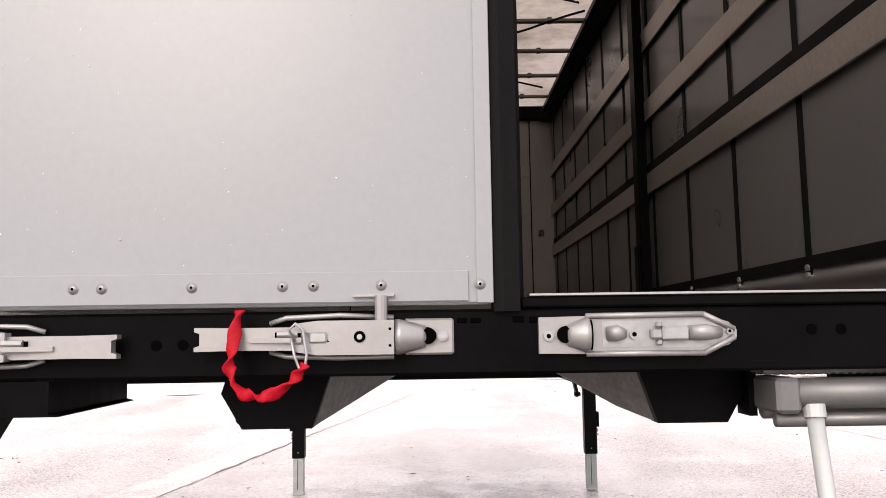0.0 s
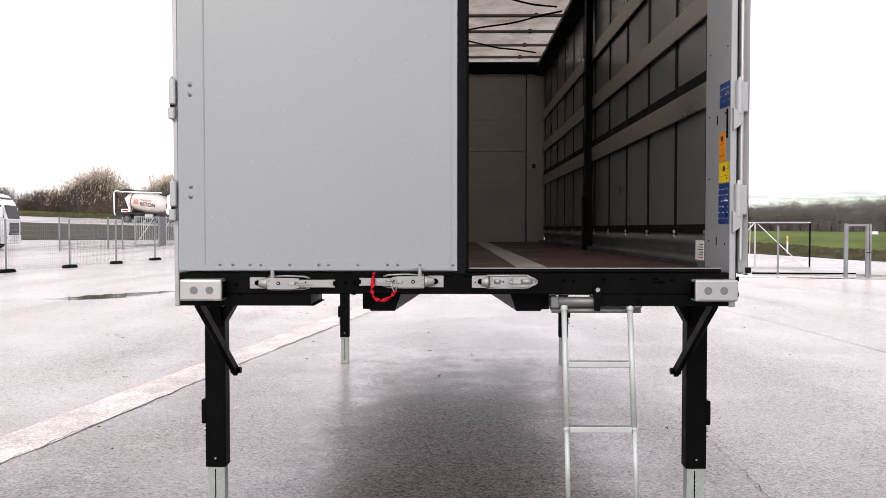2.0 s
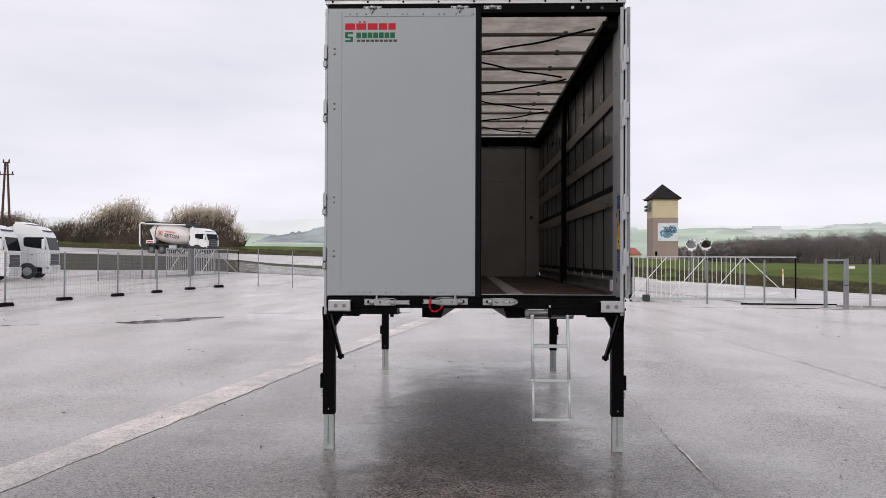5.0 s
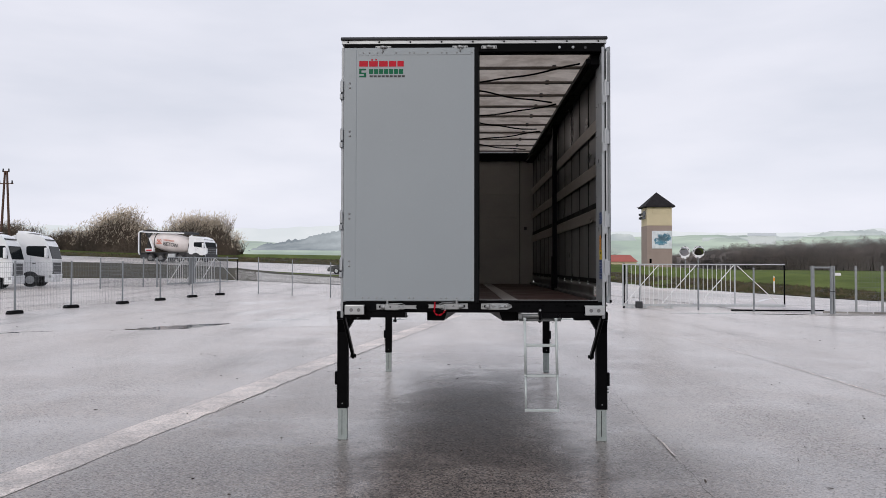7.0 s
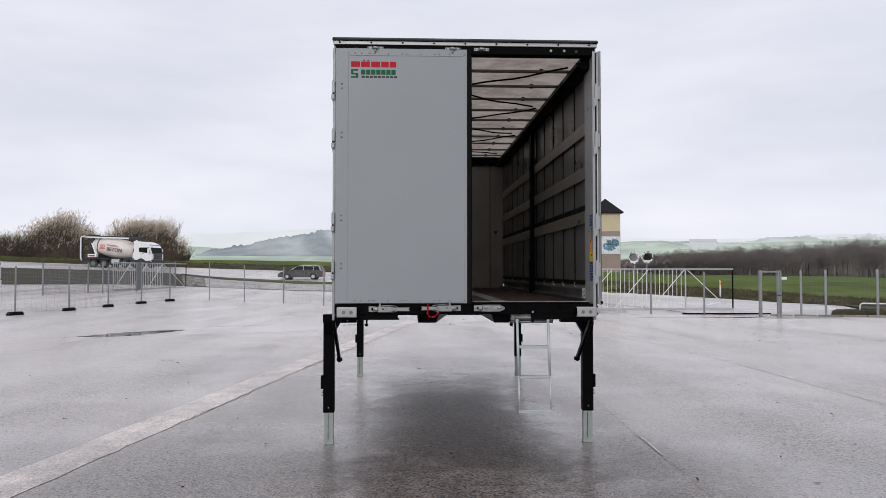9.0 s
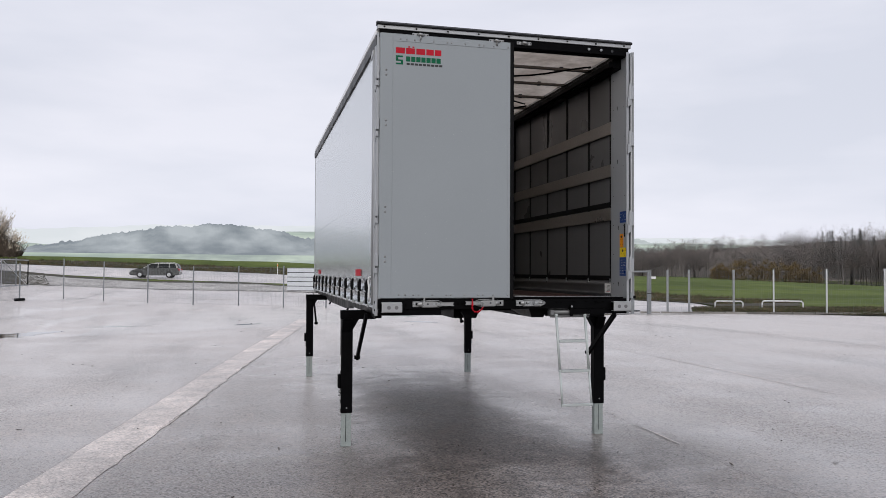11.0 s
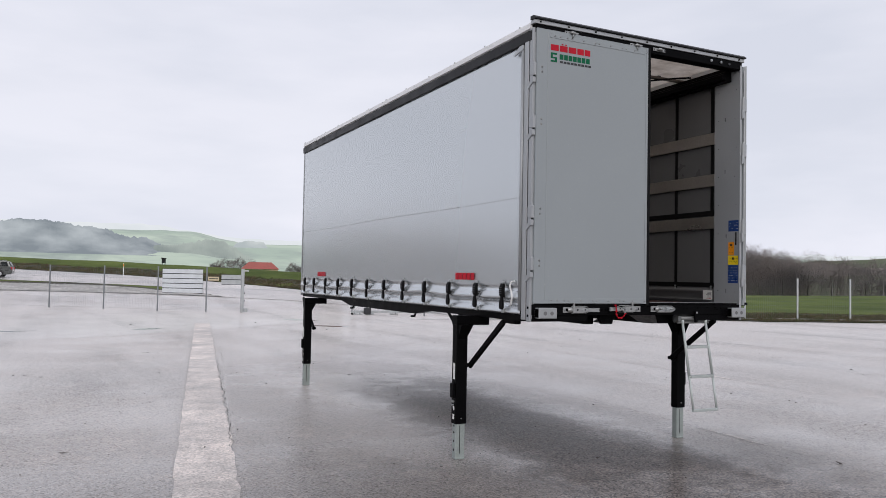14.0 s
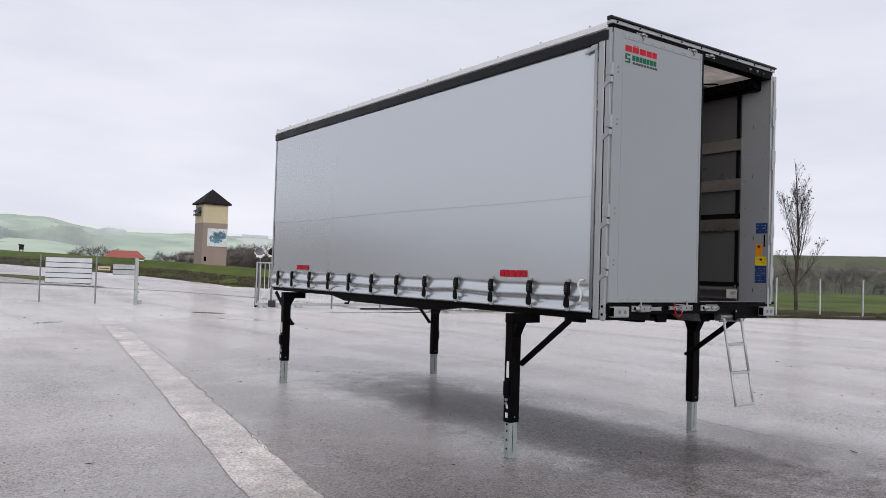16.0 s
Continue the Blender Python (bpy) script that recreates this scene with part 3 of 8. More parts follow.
def polar_patch(name, mat, az0, az1, step, lo, hi, n, dz, label, category, kind="structure"):
    """A strip of land between two distances, given as functions of the azimuth."""
    bm = B()
    k = int(round((az1 - az0) / step))
    grid = []
    for i in range(k + 1):
        az = az0 + (az1 - az0) * i / k
        a, b = lo(az), hi(az)
        col = []
        for j in range(n + 1):
            r = a + (b - a) * j / n
            x, y = r * math.sin(radians(az)), r * math.cos(radians(az)) - 5
            col.append(bm.verts.new((x, y, land_z(x, y) + dz)))
        grid.append(col)
    for p, q in zip(grid, grid[1:]):
        for j in range(n):
            bm.faces.new((p[j], p[j + 1], q[j + 1], q[j]))
    return tagged(part(name, bm, mat, smooth=True), label, category, kind=kind)


def edge(col):
    return lambda az: land_row(az)[col]


def yard():
    bm = B()
    azs = [i * 3 for i in range(-60, 60)]
    fr = [0.004, 0.1, 0.2, 0.3, 0.4, 0.5, 0.6, 0.7, 0.76, 0.8, 0.84, 0.88, 0.92, 0.96, 1.0]
    grid = []
    for f in fr:
        ring = []
        for az in azs:
            r = f * (land_row(az)[1] if abs(az) <= 90 else 60)
            x, y = r * math.sin(radians(az)), r * math.cos(radians(az)) - 5
            ring.append(bm.verts.new((x, y, land_z(x, y))))
        grid.append(ring)
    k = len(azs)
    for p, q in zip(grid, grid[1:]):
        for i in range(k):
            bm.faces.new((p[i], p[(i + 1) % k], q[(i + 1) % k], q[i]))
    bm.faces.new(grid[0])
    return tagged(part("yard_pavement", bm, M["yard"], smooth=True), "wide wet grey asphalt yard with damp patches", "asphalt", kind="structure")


yard()
polar_patch("road", M["road"], -80, 33, 1.0, edge(3), lambda a: land_row(a)[5] - (land_row(a)[5] - land_row(a)[3]) * smoothstep(30.5, 33.5, a), 6, 0.01, "damp grey road behind the yard", "road")
polar_patch("apron_pavement", M["road"], 4, 31, 1.0, lambda a: land_row(a)[1] - 0.5, lambda a: land_row(a)[3] + 0.3, 6, 0.015, "grey asphalt entrance between yard and road", "pavement")
polar_patch("verge", M["verge"], -80, 38, 1.0, lambda a: land_row(a)[5] + 0.2 - 4.0 * smoothstep(31, 33, a), lambda a: land_row(a)[5] + 8.0 - 6.0 * smoothstep(30, 38, a) + 2.5 * noise.noise((a * 0.3, 0, 0)), 6, 0.05, "brown weedy verge at the foot of the bank", "verge")
polar_patch("roadside_verge", M["verge"], -80, -15.5, 1.0, lambda a: land_row(a)[1] + 0.1, lambda a: land_row(a)[3] + 0.05, 5, 0.03, "weedy strip between the yard and the road", "verge")
polar_patch("near_verge", M["verge"], 30.4, 89.4, 1.0, lambda a: land_row(a)[1] + 0.1, lambda a: land_row(a)[1] + 4.5 + 1.0 * noise.noise((a * 0.4, 3, 0)), 4, 0.03, "brown weedy strip along the fence", "verge")


def puddle(pts, label):
    """A shallow irregular sheet of water round a line of points (x, y, half width)."""
    rng = random.Random(int(pts[0][0] * 10) + 70)
    bm = B()
    rows = []
    for (x0, y0, w0), (x1, y1, w1) in zip(pts, pts[1:]):
        for k in range(8):
            f = k / 8
            x, y, w = x0 + (x1 - x0) * f, y0 + (y1 - y0) * f, (w0 + (w1 - w0) * f) * rng.uniform(0.6, 1.2)
            d = Vector((x1 - x0, y1 - y0)).normalized()
            nx, ny = -d.y * w, d.x * w
            rows.append([bm.verts.new((x - nx, y - ny, land_z(x - nx, y - ny) + 0.006)), bm.verts.new((x + nx, y + ny, land_z(x + nx, y + ny) + 0.006))])
    for p, q in zip(rows, rows[1:]):
        bm.faces.new((p[0], p[1], q[1], q[0]))
    tagged(part("puddle", bm, M["water"]), label, "puddle", group="puddles", kind="structure")


def wet_sheet(near, far, label):
    """A wide film of standing water between two lines on the ground, with ragged ends."""
    bm = B()
    rows = []
    k, m = 90, 12

    def along(line, f):
        t = f * (len(line) - 1)
        i = min(len(line) - 2, int(t))
        a, b = line[i], line[i + 1]
        return Vector((a[0] + (b[0] - a[0]) * (t - i), a[1] + (b[1] - a[1]) * (t - i)))
    for i in range(k + 1):
        f = i / k
        p, q = along(near, f), along(far, f)
        p = p + Vector((0, 0.45 * noise.noise((f * 14, 1, 0)) + 0.18 * noise.noise((f * 50, 1, 0))))
        q = q + Vector((0, 0.5 * noise.noise((f * 12, 7, 0))))
        rows.append([])
        for j in range(m + 1):
            c = p.lerp(q, j / m)
            rows[-1].append(bm.verts.new((c.x, c.y, land_z(c.x, c.y) + 0.003)))
    for p, q in zip(rows, rows[1:]):
        for j in range(m):
            bm.faces.new((p[j], p[j + 1], q[j + 1], q[j]))
    tagged(part("puddle", bm, M["sheet"], smooth=True), label, "puddle", group="puddles", kind="structure")


wet_sheet([(-17.5, 6.5), (-13.0, 9.2), (-10.6, 11.6), (-8.0, 16.2), (-4.6, 17.8), (-0.9, 20.6), (2.5, 23.4), (5.5, 25.2), (7.5, 28.2)], [(-17.6, 14.5), (-17.0, 22.0), (-16.4, 29.0), (-14.6, 36.6), (-9.0, 38.6), (-4.0, 37.4), (1.5, 33.8), (5.5, 31.6), (7.6, 28.7)], "wide thin sheet of standing water along the fence")
puddle([(-12.6, 9.8, 0.03), (-11.8, 11.2, 0.16), (-10.9, 12.8, 0.30), (-10.2, 15.0, 0.35), (-9.3, 16.2, 0.75), (-8.6, 17.8, 0.5), (-7.9, 18.8, 0.05)], "long shallow puddle on the asphalt")
puddle([(-13.4, 13.0, 0.03), (-12.6, 14.0, 0.14), (-11.8, 14.6, 0.03)], "thin sliver of standing water on the asphalt")
puddle([(-8.2, 20.2, 0.03), (-6.9, 20.9, 0.2), (-5.6, 21.2, 0.04)], "thin sliver of standing water on the asphalt")
puddle([(-3.0, 21.0, 0.05), (-2.6, 21.4, 0.3), (-2.0, 21.8, 0.05)], "small shallow puddle on the asphalt")
puddle([(3.5, 27.3, 0.05), (4.0, 26.5, 0.5), (4.6, 25.6, 0.05)], "small shallow puddle on the asphalt")
puddle([(9.0, 26.3, 0.04), (11.0, 26.4, 0.22), (13.5, 26.1, 0.4), (15.5, 25.8, 0.25), (18.0, 25.4, 0.04)], "long shallow puddle before the sliding gate")
puddle([(3.2, 22.6, 0.05), (3.9, 21.9, 0.35), (4.5, 21.2, 0.05)], "small shallow puddle on the asphalt")


def concrete_strip():
    bm = B()
    rng = random.Random(4)
    p0, p1 = Vector((-6.38, -16.0)), Vector((-0.26, 24.8))
    d = (p1 - p0).normalized()
    nrm = Vector((d.y, -d.x))
    k = 160
    rows = []
    for i in range(k + 1):
        c = p0 + (p1 - p0) * i / k
        wl_ = 0.27 + 0.012 * rng.uniform(-1, 1)
        wr_ = 0.262 + 0.02 * rng.uniform(-1, 1)
        a, b = c - nrm * wl_, c + nrm * wr_
        rows.append([bm.verts.new((q.x, q.y, land_z(q.x, q.y) + 0.005)) for q in (a, c, b)])
    for p, q in zip(rows, rows[1:]):
        for j in range(2):
            bm.faces.new((p[j], p[j + 1], q[j + 1], q[j]))
    tagged(part("concrete_strip", bm, M["line"]), "worn pale concrete strip set into the asphalt", "strip", kind="structure")


concrete_strip()


M["crack"] = material("dark_joint_dirt", (0.022, 0.020, 0.018), 0.8, 0.0, 0.4, 3, 30, 0.2, spec=0.3)


def crack(pts, width, seed, mat="crack", lab="thin ragged dark crack in the asphalt", jitter=0.03):
    rng = random.Random(seed)
    bm = B()
    rows = []
    line = []
    for (x0, y0), (x1, y1) in zip(pts, pts[1:]):
        k = max(2, int(math.hypot(x1 - x0, y1 - y0) / 0.12))
        line += [(x0 + (x1 - x0) * i / k, y0 + (y1 - y0) * i / k) for i in range(k)]
    for x, y in line:
        x += rng.uniform(-jitter, jitter)
        y += rng.uniform(-0.02, 0.02)
        w = width * rng.uniform(0.3, 1.0)
        rows.append([bm.verts.new((x - w, y, land_z(x, y) + 0.009)), bm.verts.new((x + w, y + w * 0.3, land_z(x, y) + 0.009))])
    for p, q in zip(rows, rows[1:]):
        bm.faces.new((p[0], p[1], q[1], q[0]))
    tagged(part("asphalt_crack", bm, M[mat]), lab, "crack", group="cracks in the yard", kind="structure")


crack([(-3.40, 2.1), (-3.20, 3.4), (-2.98, 4.9), (-2.81, 6.0), (-2.36, 9.0), (-1.78, 13.0)], 0.004, 3)
crack([(-2.0, 10.6), (-1.62, 13.4)], 0.005, 4)
crack([(1.94, -1.6), (1.97, -0.62), (2.03, 0.49), (2.05, 1.38), (2.19, 4.25)], 0.003, 5, jitter=0.016)
crack([(2.03, 0.35), (2.05, 0.9), (2.06, 1.5)], 0.016, 6, "line", "pale worn filling of the joint in the asphalt", 0.012)
crack([(6.16, 3.0), (6.14, 6.7), (6.1, 10.6), (5.9, 15.6)], 0.022, 7, "line", "long pale worn paving joint in the asphalt", 0.012)
crack([(7.5, -1.0), (6.2, 2.5), (5.5, 6.0)], 0.002, 9)


def ground_litter():
    """Small dead leaves, twigs and grit lying on the asphalt."""
    rng = random.Random(77)
    v, f = [], []
    for _ in range(420):
        x, y = rng.uniform(-14, 16), rng.uniform(-5, 26)
        z, a, r = land_z(x, y) + 0.006, rng.uniform(0, 6.28), rng.uniform(0.006, 0.022)
        i = len(v)
        k = 3.0 if rng.random() < 0.25 else 1.0
        for j in range(5):
            t = a + j * 1.2566
            px, py = r * k * math.cos(j * 1.2566), r * 0.6 * math.sin(j * 1.2566)
            v.append((x + px * math.cos(a) - py * math.sin(a), y + px * math.sin(a) + py * math.cos(a), z + rng.uniform(0.0, 0.5) * r))
        v.append((x, y, z - 0.004))
        f.append((i, i + 1, i + 2, i + 3, i + 4))
        for j in range(5):
            f.append((i + 5, i + (j + 1) % 5, i + j))
    me = bpy.data.meshes.new("ground_litter")
    me.from_pydata(v, [], f)
    me.materials.append(M["bark"])
    tagged(new("ground_litter", me), "small dark leaves, twigs and grit on the asphalt", "litter", kind="stuff")


ground_litter()


# ---------------------------------------------------------------- the swap body
W, LEN, TOP, FLOOR = 1.275, 7.45, 4.12, 1.565
body = thing("swap_body", "silver-grey curtain-sided swap body on black legs, one door open", "swap body")


def rear_frame():
    bm = B()
    box(bm, -1.262, 1.262, 0.0, 0.10, 1.462, 1.560, 0.004)
    part("rear_sill", bm, M["black"], body, "black steel rear sill beam")
    bm = B()
    box(bm, 0.05, 1.20, -0.004, 0.14, 1.561, 1.578, 0.003)
    part("threshold", bm, M["black"], body)
    bm = B()
    box(bm, 0.062, 1.20, -0.0065, 0.012, 1.5785, 1.5825, 0.0008)
    part("threshold_edge", bm, M["alu"], body, "thin bright metal threshold edge")
    for s in (-1, 1):
        bm = B()
        prism(bm, [(s * 1.258, 1.461), (s * 0.66, 1.461), (s * 0.66, 1.445), (s * 0.66, 1.412), (s * 0.645, 1.408), (s * 1.258, 1.408)], 'y', 0.004, 0.30)
        part("corner_bracket", bm, M["black"], body)
        # bumper block: a rounded aluminium box with two bores
        bm = B()
        x0, x1 = (s * 1.235, s * 1.045) if s < 0 else (1.062, 1.252)
        box(bm, min(x0, x1), max(x0, x1), -0.075, -0.002, 1.436, 1.533, 0.009, 2)
        blk = part("bumper_block", bm, M["alu"], body, "satin aluminium bumper block")
        # flat dark faces stand in for the shade inside the hollow ends
        bm = B()
        xe = -1.2355 if s < 0 else 1.2525
        box(bm, xe - 0.0015, xe + 0.0015, -0.066, -0.012, 1.447, 1.522, 0.001)
        part("hollow_end_face", bm, M["hole"], blk, "dark face painted for the shaded hollow end")
        bm = B()
        xe = -1.0445 if s < 0 else 1.0615
        box(bm, xe - 0.0015, xe + 0.0015, -0.066, -0.012, 1.447, 1.522, 0.001)
        part("hollow_end_face", bm, M["hole"], blk, "dark face painted for the shaded hollow end")
        for cx in (0.30, 0.67):
            bm = B()
            px = min(x0, x1) + 0.19 * cx + (0.008 if s < 0 else 0.0)
            cyl(bm, (px, -0.0765, 1.484), (px, -0.07, 1.484), 0.0175, seg=20)
            part("bore", bm, M["bore"], blk)
        # rear corner post
        bm = B()
        xa, xb, yb = (-1.264, -1.235, 0.155) if s < 0 else (1.24, 1.262, 0.35)
        box(bm, xa, xb, 0.006, yb, 1.43, 4.03, 0.004)
        post = part("corner_post", bm, M["alu_paint"], body, "light grey steel corner post")
        bm = B()
        if s < 0:
            box(bm, -1.285, -1.262, 0.004, 0.06, 1.405, 4.03, 0.004)
        else:
            box(bm, 1.236, 1.264, -0.004, 0.012, 1.405, 4.03, 0.003)
        part("hinge_strip", bm, M["alu_paint"], post)
        bm = B()
        box(bm, s * 1.272, s * 1.280, 0.062, 0.072, 1.5, 4.0)
        if s > 0:
            box(bm, 1.264, 1.276, 0.02, 0.066, 1.45, 4.02)
        part("seal", bm, M["rubber"], post)
        if s < 0:
            bm = B()
            box(bm, s * 1.274, s * 1.288, 0.073, 0.143, 1.42, 4.0, 0.004)
            part("post_profile", bm, M["alu"], post)
            bm = B()
            cyl(bm, (s * 1.284, 0.171, 1.50), (s * 1.284, 0.171, 3.90), 0.017, seg=12)
            tube = part("tension_tube", bm, M["alu_paint"], post, "", True)
            bm = B()
            prism(bm, [(0.15, 3.905), (0.15, 3.862), (0.19, 3.855), (0.30, 3.835), (0.305, 3.852), (0.21, 3.905)], 'x', s * 1.288, s * 1.300)
            part("tube_hook", bm, M["alu"], tube)
        for z in (1.46, 1.53):
            bm = B()
            cyl(bm, (s * 1.284, 0.03, z), (s * 1.289, 0.03, z), 0.012, seg=12)
            part("bolt", bm, M["hole"], post)
    # small slots and bores along the sill
    for x, z, w, h in ((-0.04, 1.543, 0.008, 0.004), (-0.02, 1.543, 0.008, 0.004), (0.045, 1.544, 0.009, 0.005), (0.07, 1.543, 0.009, 0.005),
                       (0.49, 1.523, 0.006, 0.006), (0.535, 1.523, 0.006, 0.006), (0.67, 1.53, 0.006, 0.006), (0.80, 1.532, 0.012, 0.005),
                       (0.905, 1.532, 0.016, 0.005), (0.93, 1.517, 0.016, 0.005), (0.90, 1.517, 0.008, 0.005), (0.98, 1.526, 0.006, 0.006),
                       (-0.50, 1.512, 0.006, 0.006), (-0.46, 1.512, 0.006, 0.006), (-1.0, 1.505, 0.006, 0.006), (-0.985, 1.46, 0.005, 0.005)):
        bm = B()
        if w == h:
            cyl(bm, (x, -0.0015, z), (x, 0.004, z), w * 1.35, seg=14)
        else:
            box(bm, x - w, x + w, -0.0015, 0.004, z - h, z + h, 0.0014)
        part("slot", bm, M["hole"], body)
    # upper header
    bm = B()
    box(bm, -1.262, 1.262, 0.0, 0.12, 3.985, 4.062, 0.004)
    part("header_beam", bm, M["black"], body, "black steel header beam")
    bm = B()
    box(bm, -1.282, 1.282, -0.012, 0.06, 4.063, 4.100, 0.003)
    strip = part("roof_edge_strip", bm, M["alu"], body, "pale aluminium roof edge strip")
    bm = B()
    prism(bm, [(-0.03, 4.101), (-0.03, 4.113), (0.0, 4.135), (0.05, 4.135), (0.05, 4.101)], 'x', -1.29, 1.29)
    part("edge_cover", bm, M["band"], strip, "dark rubber cover strip")
    for i in range(9):
        bm = B()
        cyl(bm, (-1.22 + i * 0.303, -0.016, 4.082), (-1.22 + i * 0.303, -0.010, 4.082), 0.009, seg=10)
        part("rivet", bm, M["hole"], strip)
    for x in (0.83, 0.96):
        bm = B()
        cyl(bm, (x, -0.012, 4.025), (x, 0.004, 4.025), 0.013, seg=16)
        cyl(bm, (x, -0.018, 4.025), (x, -0.010, 4.025), 0.008, seg=10)
        part("bolt", bm, M["zinc"], body)
    for x in (-1.06, 1.08):
        bm = B()
        cyl(bm, (x, -0.008, 4.022), (x, 0.004, 4.022), 0.013, seg=12)
        part("bolt", bm, M["dark_plastic"], body)


rear_frame()

RIVETS = (-1.07, -1.01, -0.933, -0.884, -0.752, -0.619, -0.577, -0.443, -0.308, -0.262, -0.161, -0.013)


def rivet_mesh():
    bm = B()
    bmesh.ops.create_uvsphere(bm, u_segments=10, v_segments=6, radius=0.0062, matrix=pose(0, 0, 0) @ Matrix.Diagonal((1, 0.55, 1, 1)))
    cyl(bm, (0, 0.0, 0), (0, 0.002, 0), 0.0085, seg=12)
    dark = bmesh.ops.create_circle(bm, cap_ends=True, segments=10, radius=0.0022, matrix=pose(0, -0.0039, 0, 90))["verts"]
    for f in {f for v in dark for f in v.link_faces}:
        f.material_index = 1
    return bm


def hinge(parent, x, y, z, side):
    """A door hinge: upright knuckle plate, pin tip and a bent bracket."""
    bm = B()
    box(bm, x - 0.010, x + 0.018, y - 0.014, y + 0.02, z - 0.03, z + 0.085, 0.005)
    box(bm, x - 0.006, x + 0.010, y + 0.012, y + 0.070, z - 0.02, z + 0.075, 0.004)
    cyl(bm, (x, y, z + 0.085), (x, y, z + 0.098), 0.009, 0.004, seg=10)
    h = part("hinge", bm, M["alu_paint"], parent, "light grey steel door hinge")
    bm = B()
    box(bm, x - 0.016, x + 0.014, y - 0.012, y + 0.018, z - 0.095, z - 0.042, 0.005)
    prism(bm, [(y + 0.014, z - 0.092), (y + 0.085, z - 0.135), (y + 0.085, z - 0.085), (y + 0.014, z - 0.046)], 'x', x - 0.008, x + 0.010)
    part("bracket", bm, M["alu_paint"], h)
    bm = B()
    cyl(bm, (x, y, z - 0.042), (x, y, z - 0.030), 0.008, seg=10)
    part("bushing", bm, M["rubber"], h)
    return h


def closed_door():
    bm = B()
    box(bm, -1.258, 0.004, -0.014, 0.018, 1.567, 4.026, 0.004)
    door = part("rear_door", bm, M["door"], body, "closed light grey rear door with a flat smooth panel")
    bm = B()
    box(bm, -1.095, -0.03, -0.0175, -0.012, 1.572, 1.618, 0.0012)
    part("lower_strip", bm, M["door"], door)
    bm = B()
    box(bm, -1.12, -0.03, -0.0175, -0.012, 3.955, 3.995, 0.0012)
    part("upper_strip", bm, M["door"], door)
    bm = B()
    cyl(bm, (-1.139, -0.013, 1.60), (-1.139, -0.013, 4.0), 0.0045, seg=6)
    part("bead", bm, M["door"], door)
    bm = B()
    box(bm, -0.018, 0.007, -0.0172, -0.012, 1.569, 4.024, 0.001)
    part("edge_profile", bm, M["door"], door)
    bm = B()
    prism(bm, [(0.008, -0.010), (0.022, -0.016), (0.048, -0.006), (0.052, 0.02), (0.06, 0.05), (0.008, 0.05)], 'z', 1.556, 4.03)
    part("edge_seal", bm, M["rubber"], door, "black rubber door edge seal")
    first = None
    for z in (1.597, 3.975):
        for x in RIVETS:
            m = pose(x, -0.018, z)
            if first is None:
                first = part("rivet", rivet_mesh(), M["cast"], door, "", True)
                first.data.materials.append(M["hole"])
                first.matrix_basis = m
            else:
                shared("rivet", first, m, door)
    for z in (1.89, 2.35, 3.15, 3.62):
        hinge(door, -1.283, -0.012, z, -1)
        for dz in (0.03, 0.075):
            shared("rivet", first, pose(-1.20, -0.015, z + dz - 0.015) @ Matrix.Diagonal((1.3, 1.3, 1.3, 1)), door)
    # water drops on the panel, coloured white to paint their glint
    rng = random.Random(8)
    bm = B()
    for i in range(200):
        x, z, r = rng.uniform(-1.24, -0.03), 1.63 + 1.6 * rng.random() ** 1.6, rng.uniform(0.0004, 0.0011)
        bmesh.ops.create_icosphere(bm, subdivisions=1, radius=r, matrix=pose(x, -0.0145, z) @ Matrix.Diagonal((1, 0.6, 1.4, 1)))
    wd = part("water_drops", bm, M["paper"], door, "fine water drops on the panel", True)
    tagged(wd, kind="stuff")
    # printed marks
    red = [(-1.111, 0.085), (-1.015, 0.085), (-0.918, 0.085), (-0.822, 0.072), (-0.74, 0.062)]
    for x, w in red:
        bm = B()
        box(bm, x, x + w, -0.0156, -0.0142, 3.842, 3.897)
        part("red_print_block", bm, M["logo_red"], door)
    for x in (-0.995, -0.955):
        bm = B()
        box(bm, x, x + 0.018, -0.0156, -0.0142, 3.902, 3.914)
        part("red_print_block", bm, M["logo_red"], door)
    for x, w, z0, z1 in [(-1.111, 0.068, 3.806, 3.822), (-1.111, 0.022, 3.782, 3.805), (-1.111, 0.068, 3.770, 3.784), (-1.065, 0.022, 3.752, 3.771), (-1.111, 0.068, 3.738, 3.753)] + \
            [(-1.015 + i * 0.0485, 0.041, 3.770, 3.818) for i in range(7)]:
        bm = B()
        box(bm, x, x + w, -0.0156, -0.0142, z0, z1)
        part("green_print_block", bm, M["logo_green"], door)
    for i in range(9):
        bm = B()
        box(bm, -1.01 + i * 0.039, -1.01 + i * 0.039 + 0.031, -0.0156, -0.0142, 3.738, 3.757)
        part("print_bar", bm, M["logo_dark"], door)
    return door


closed_door()


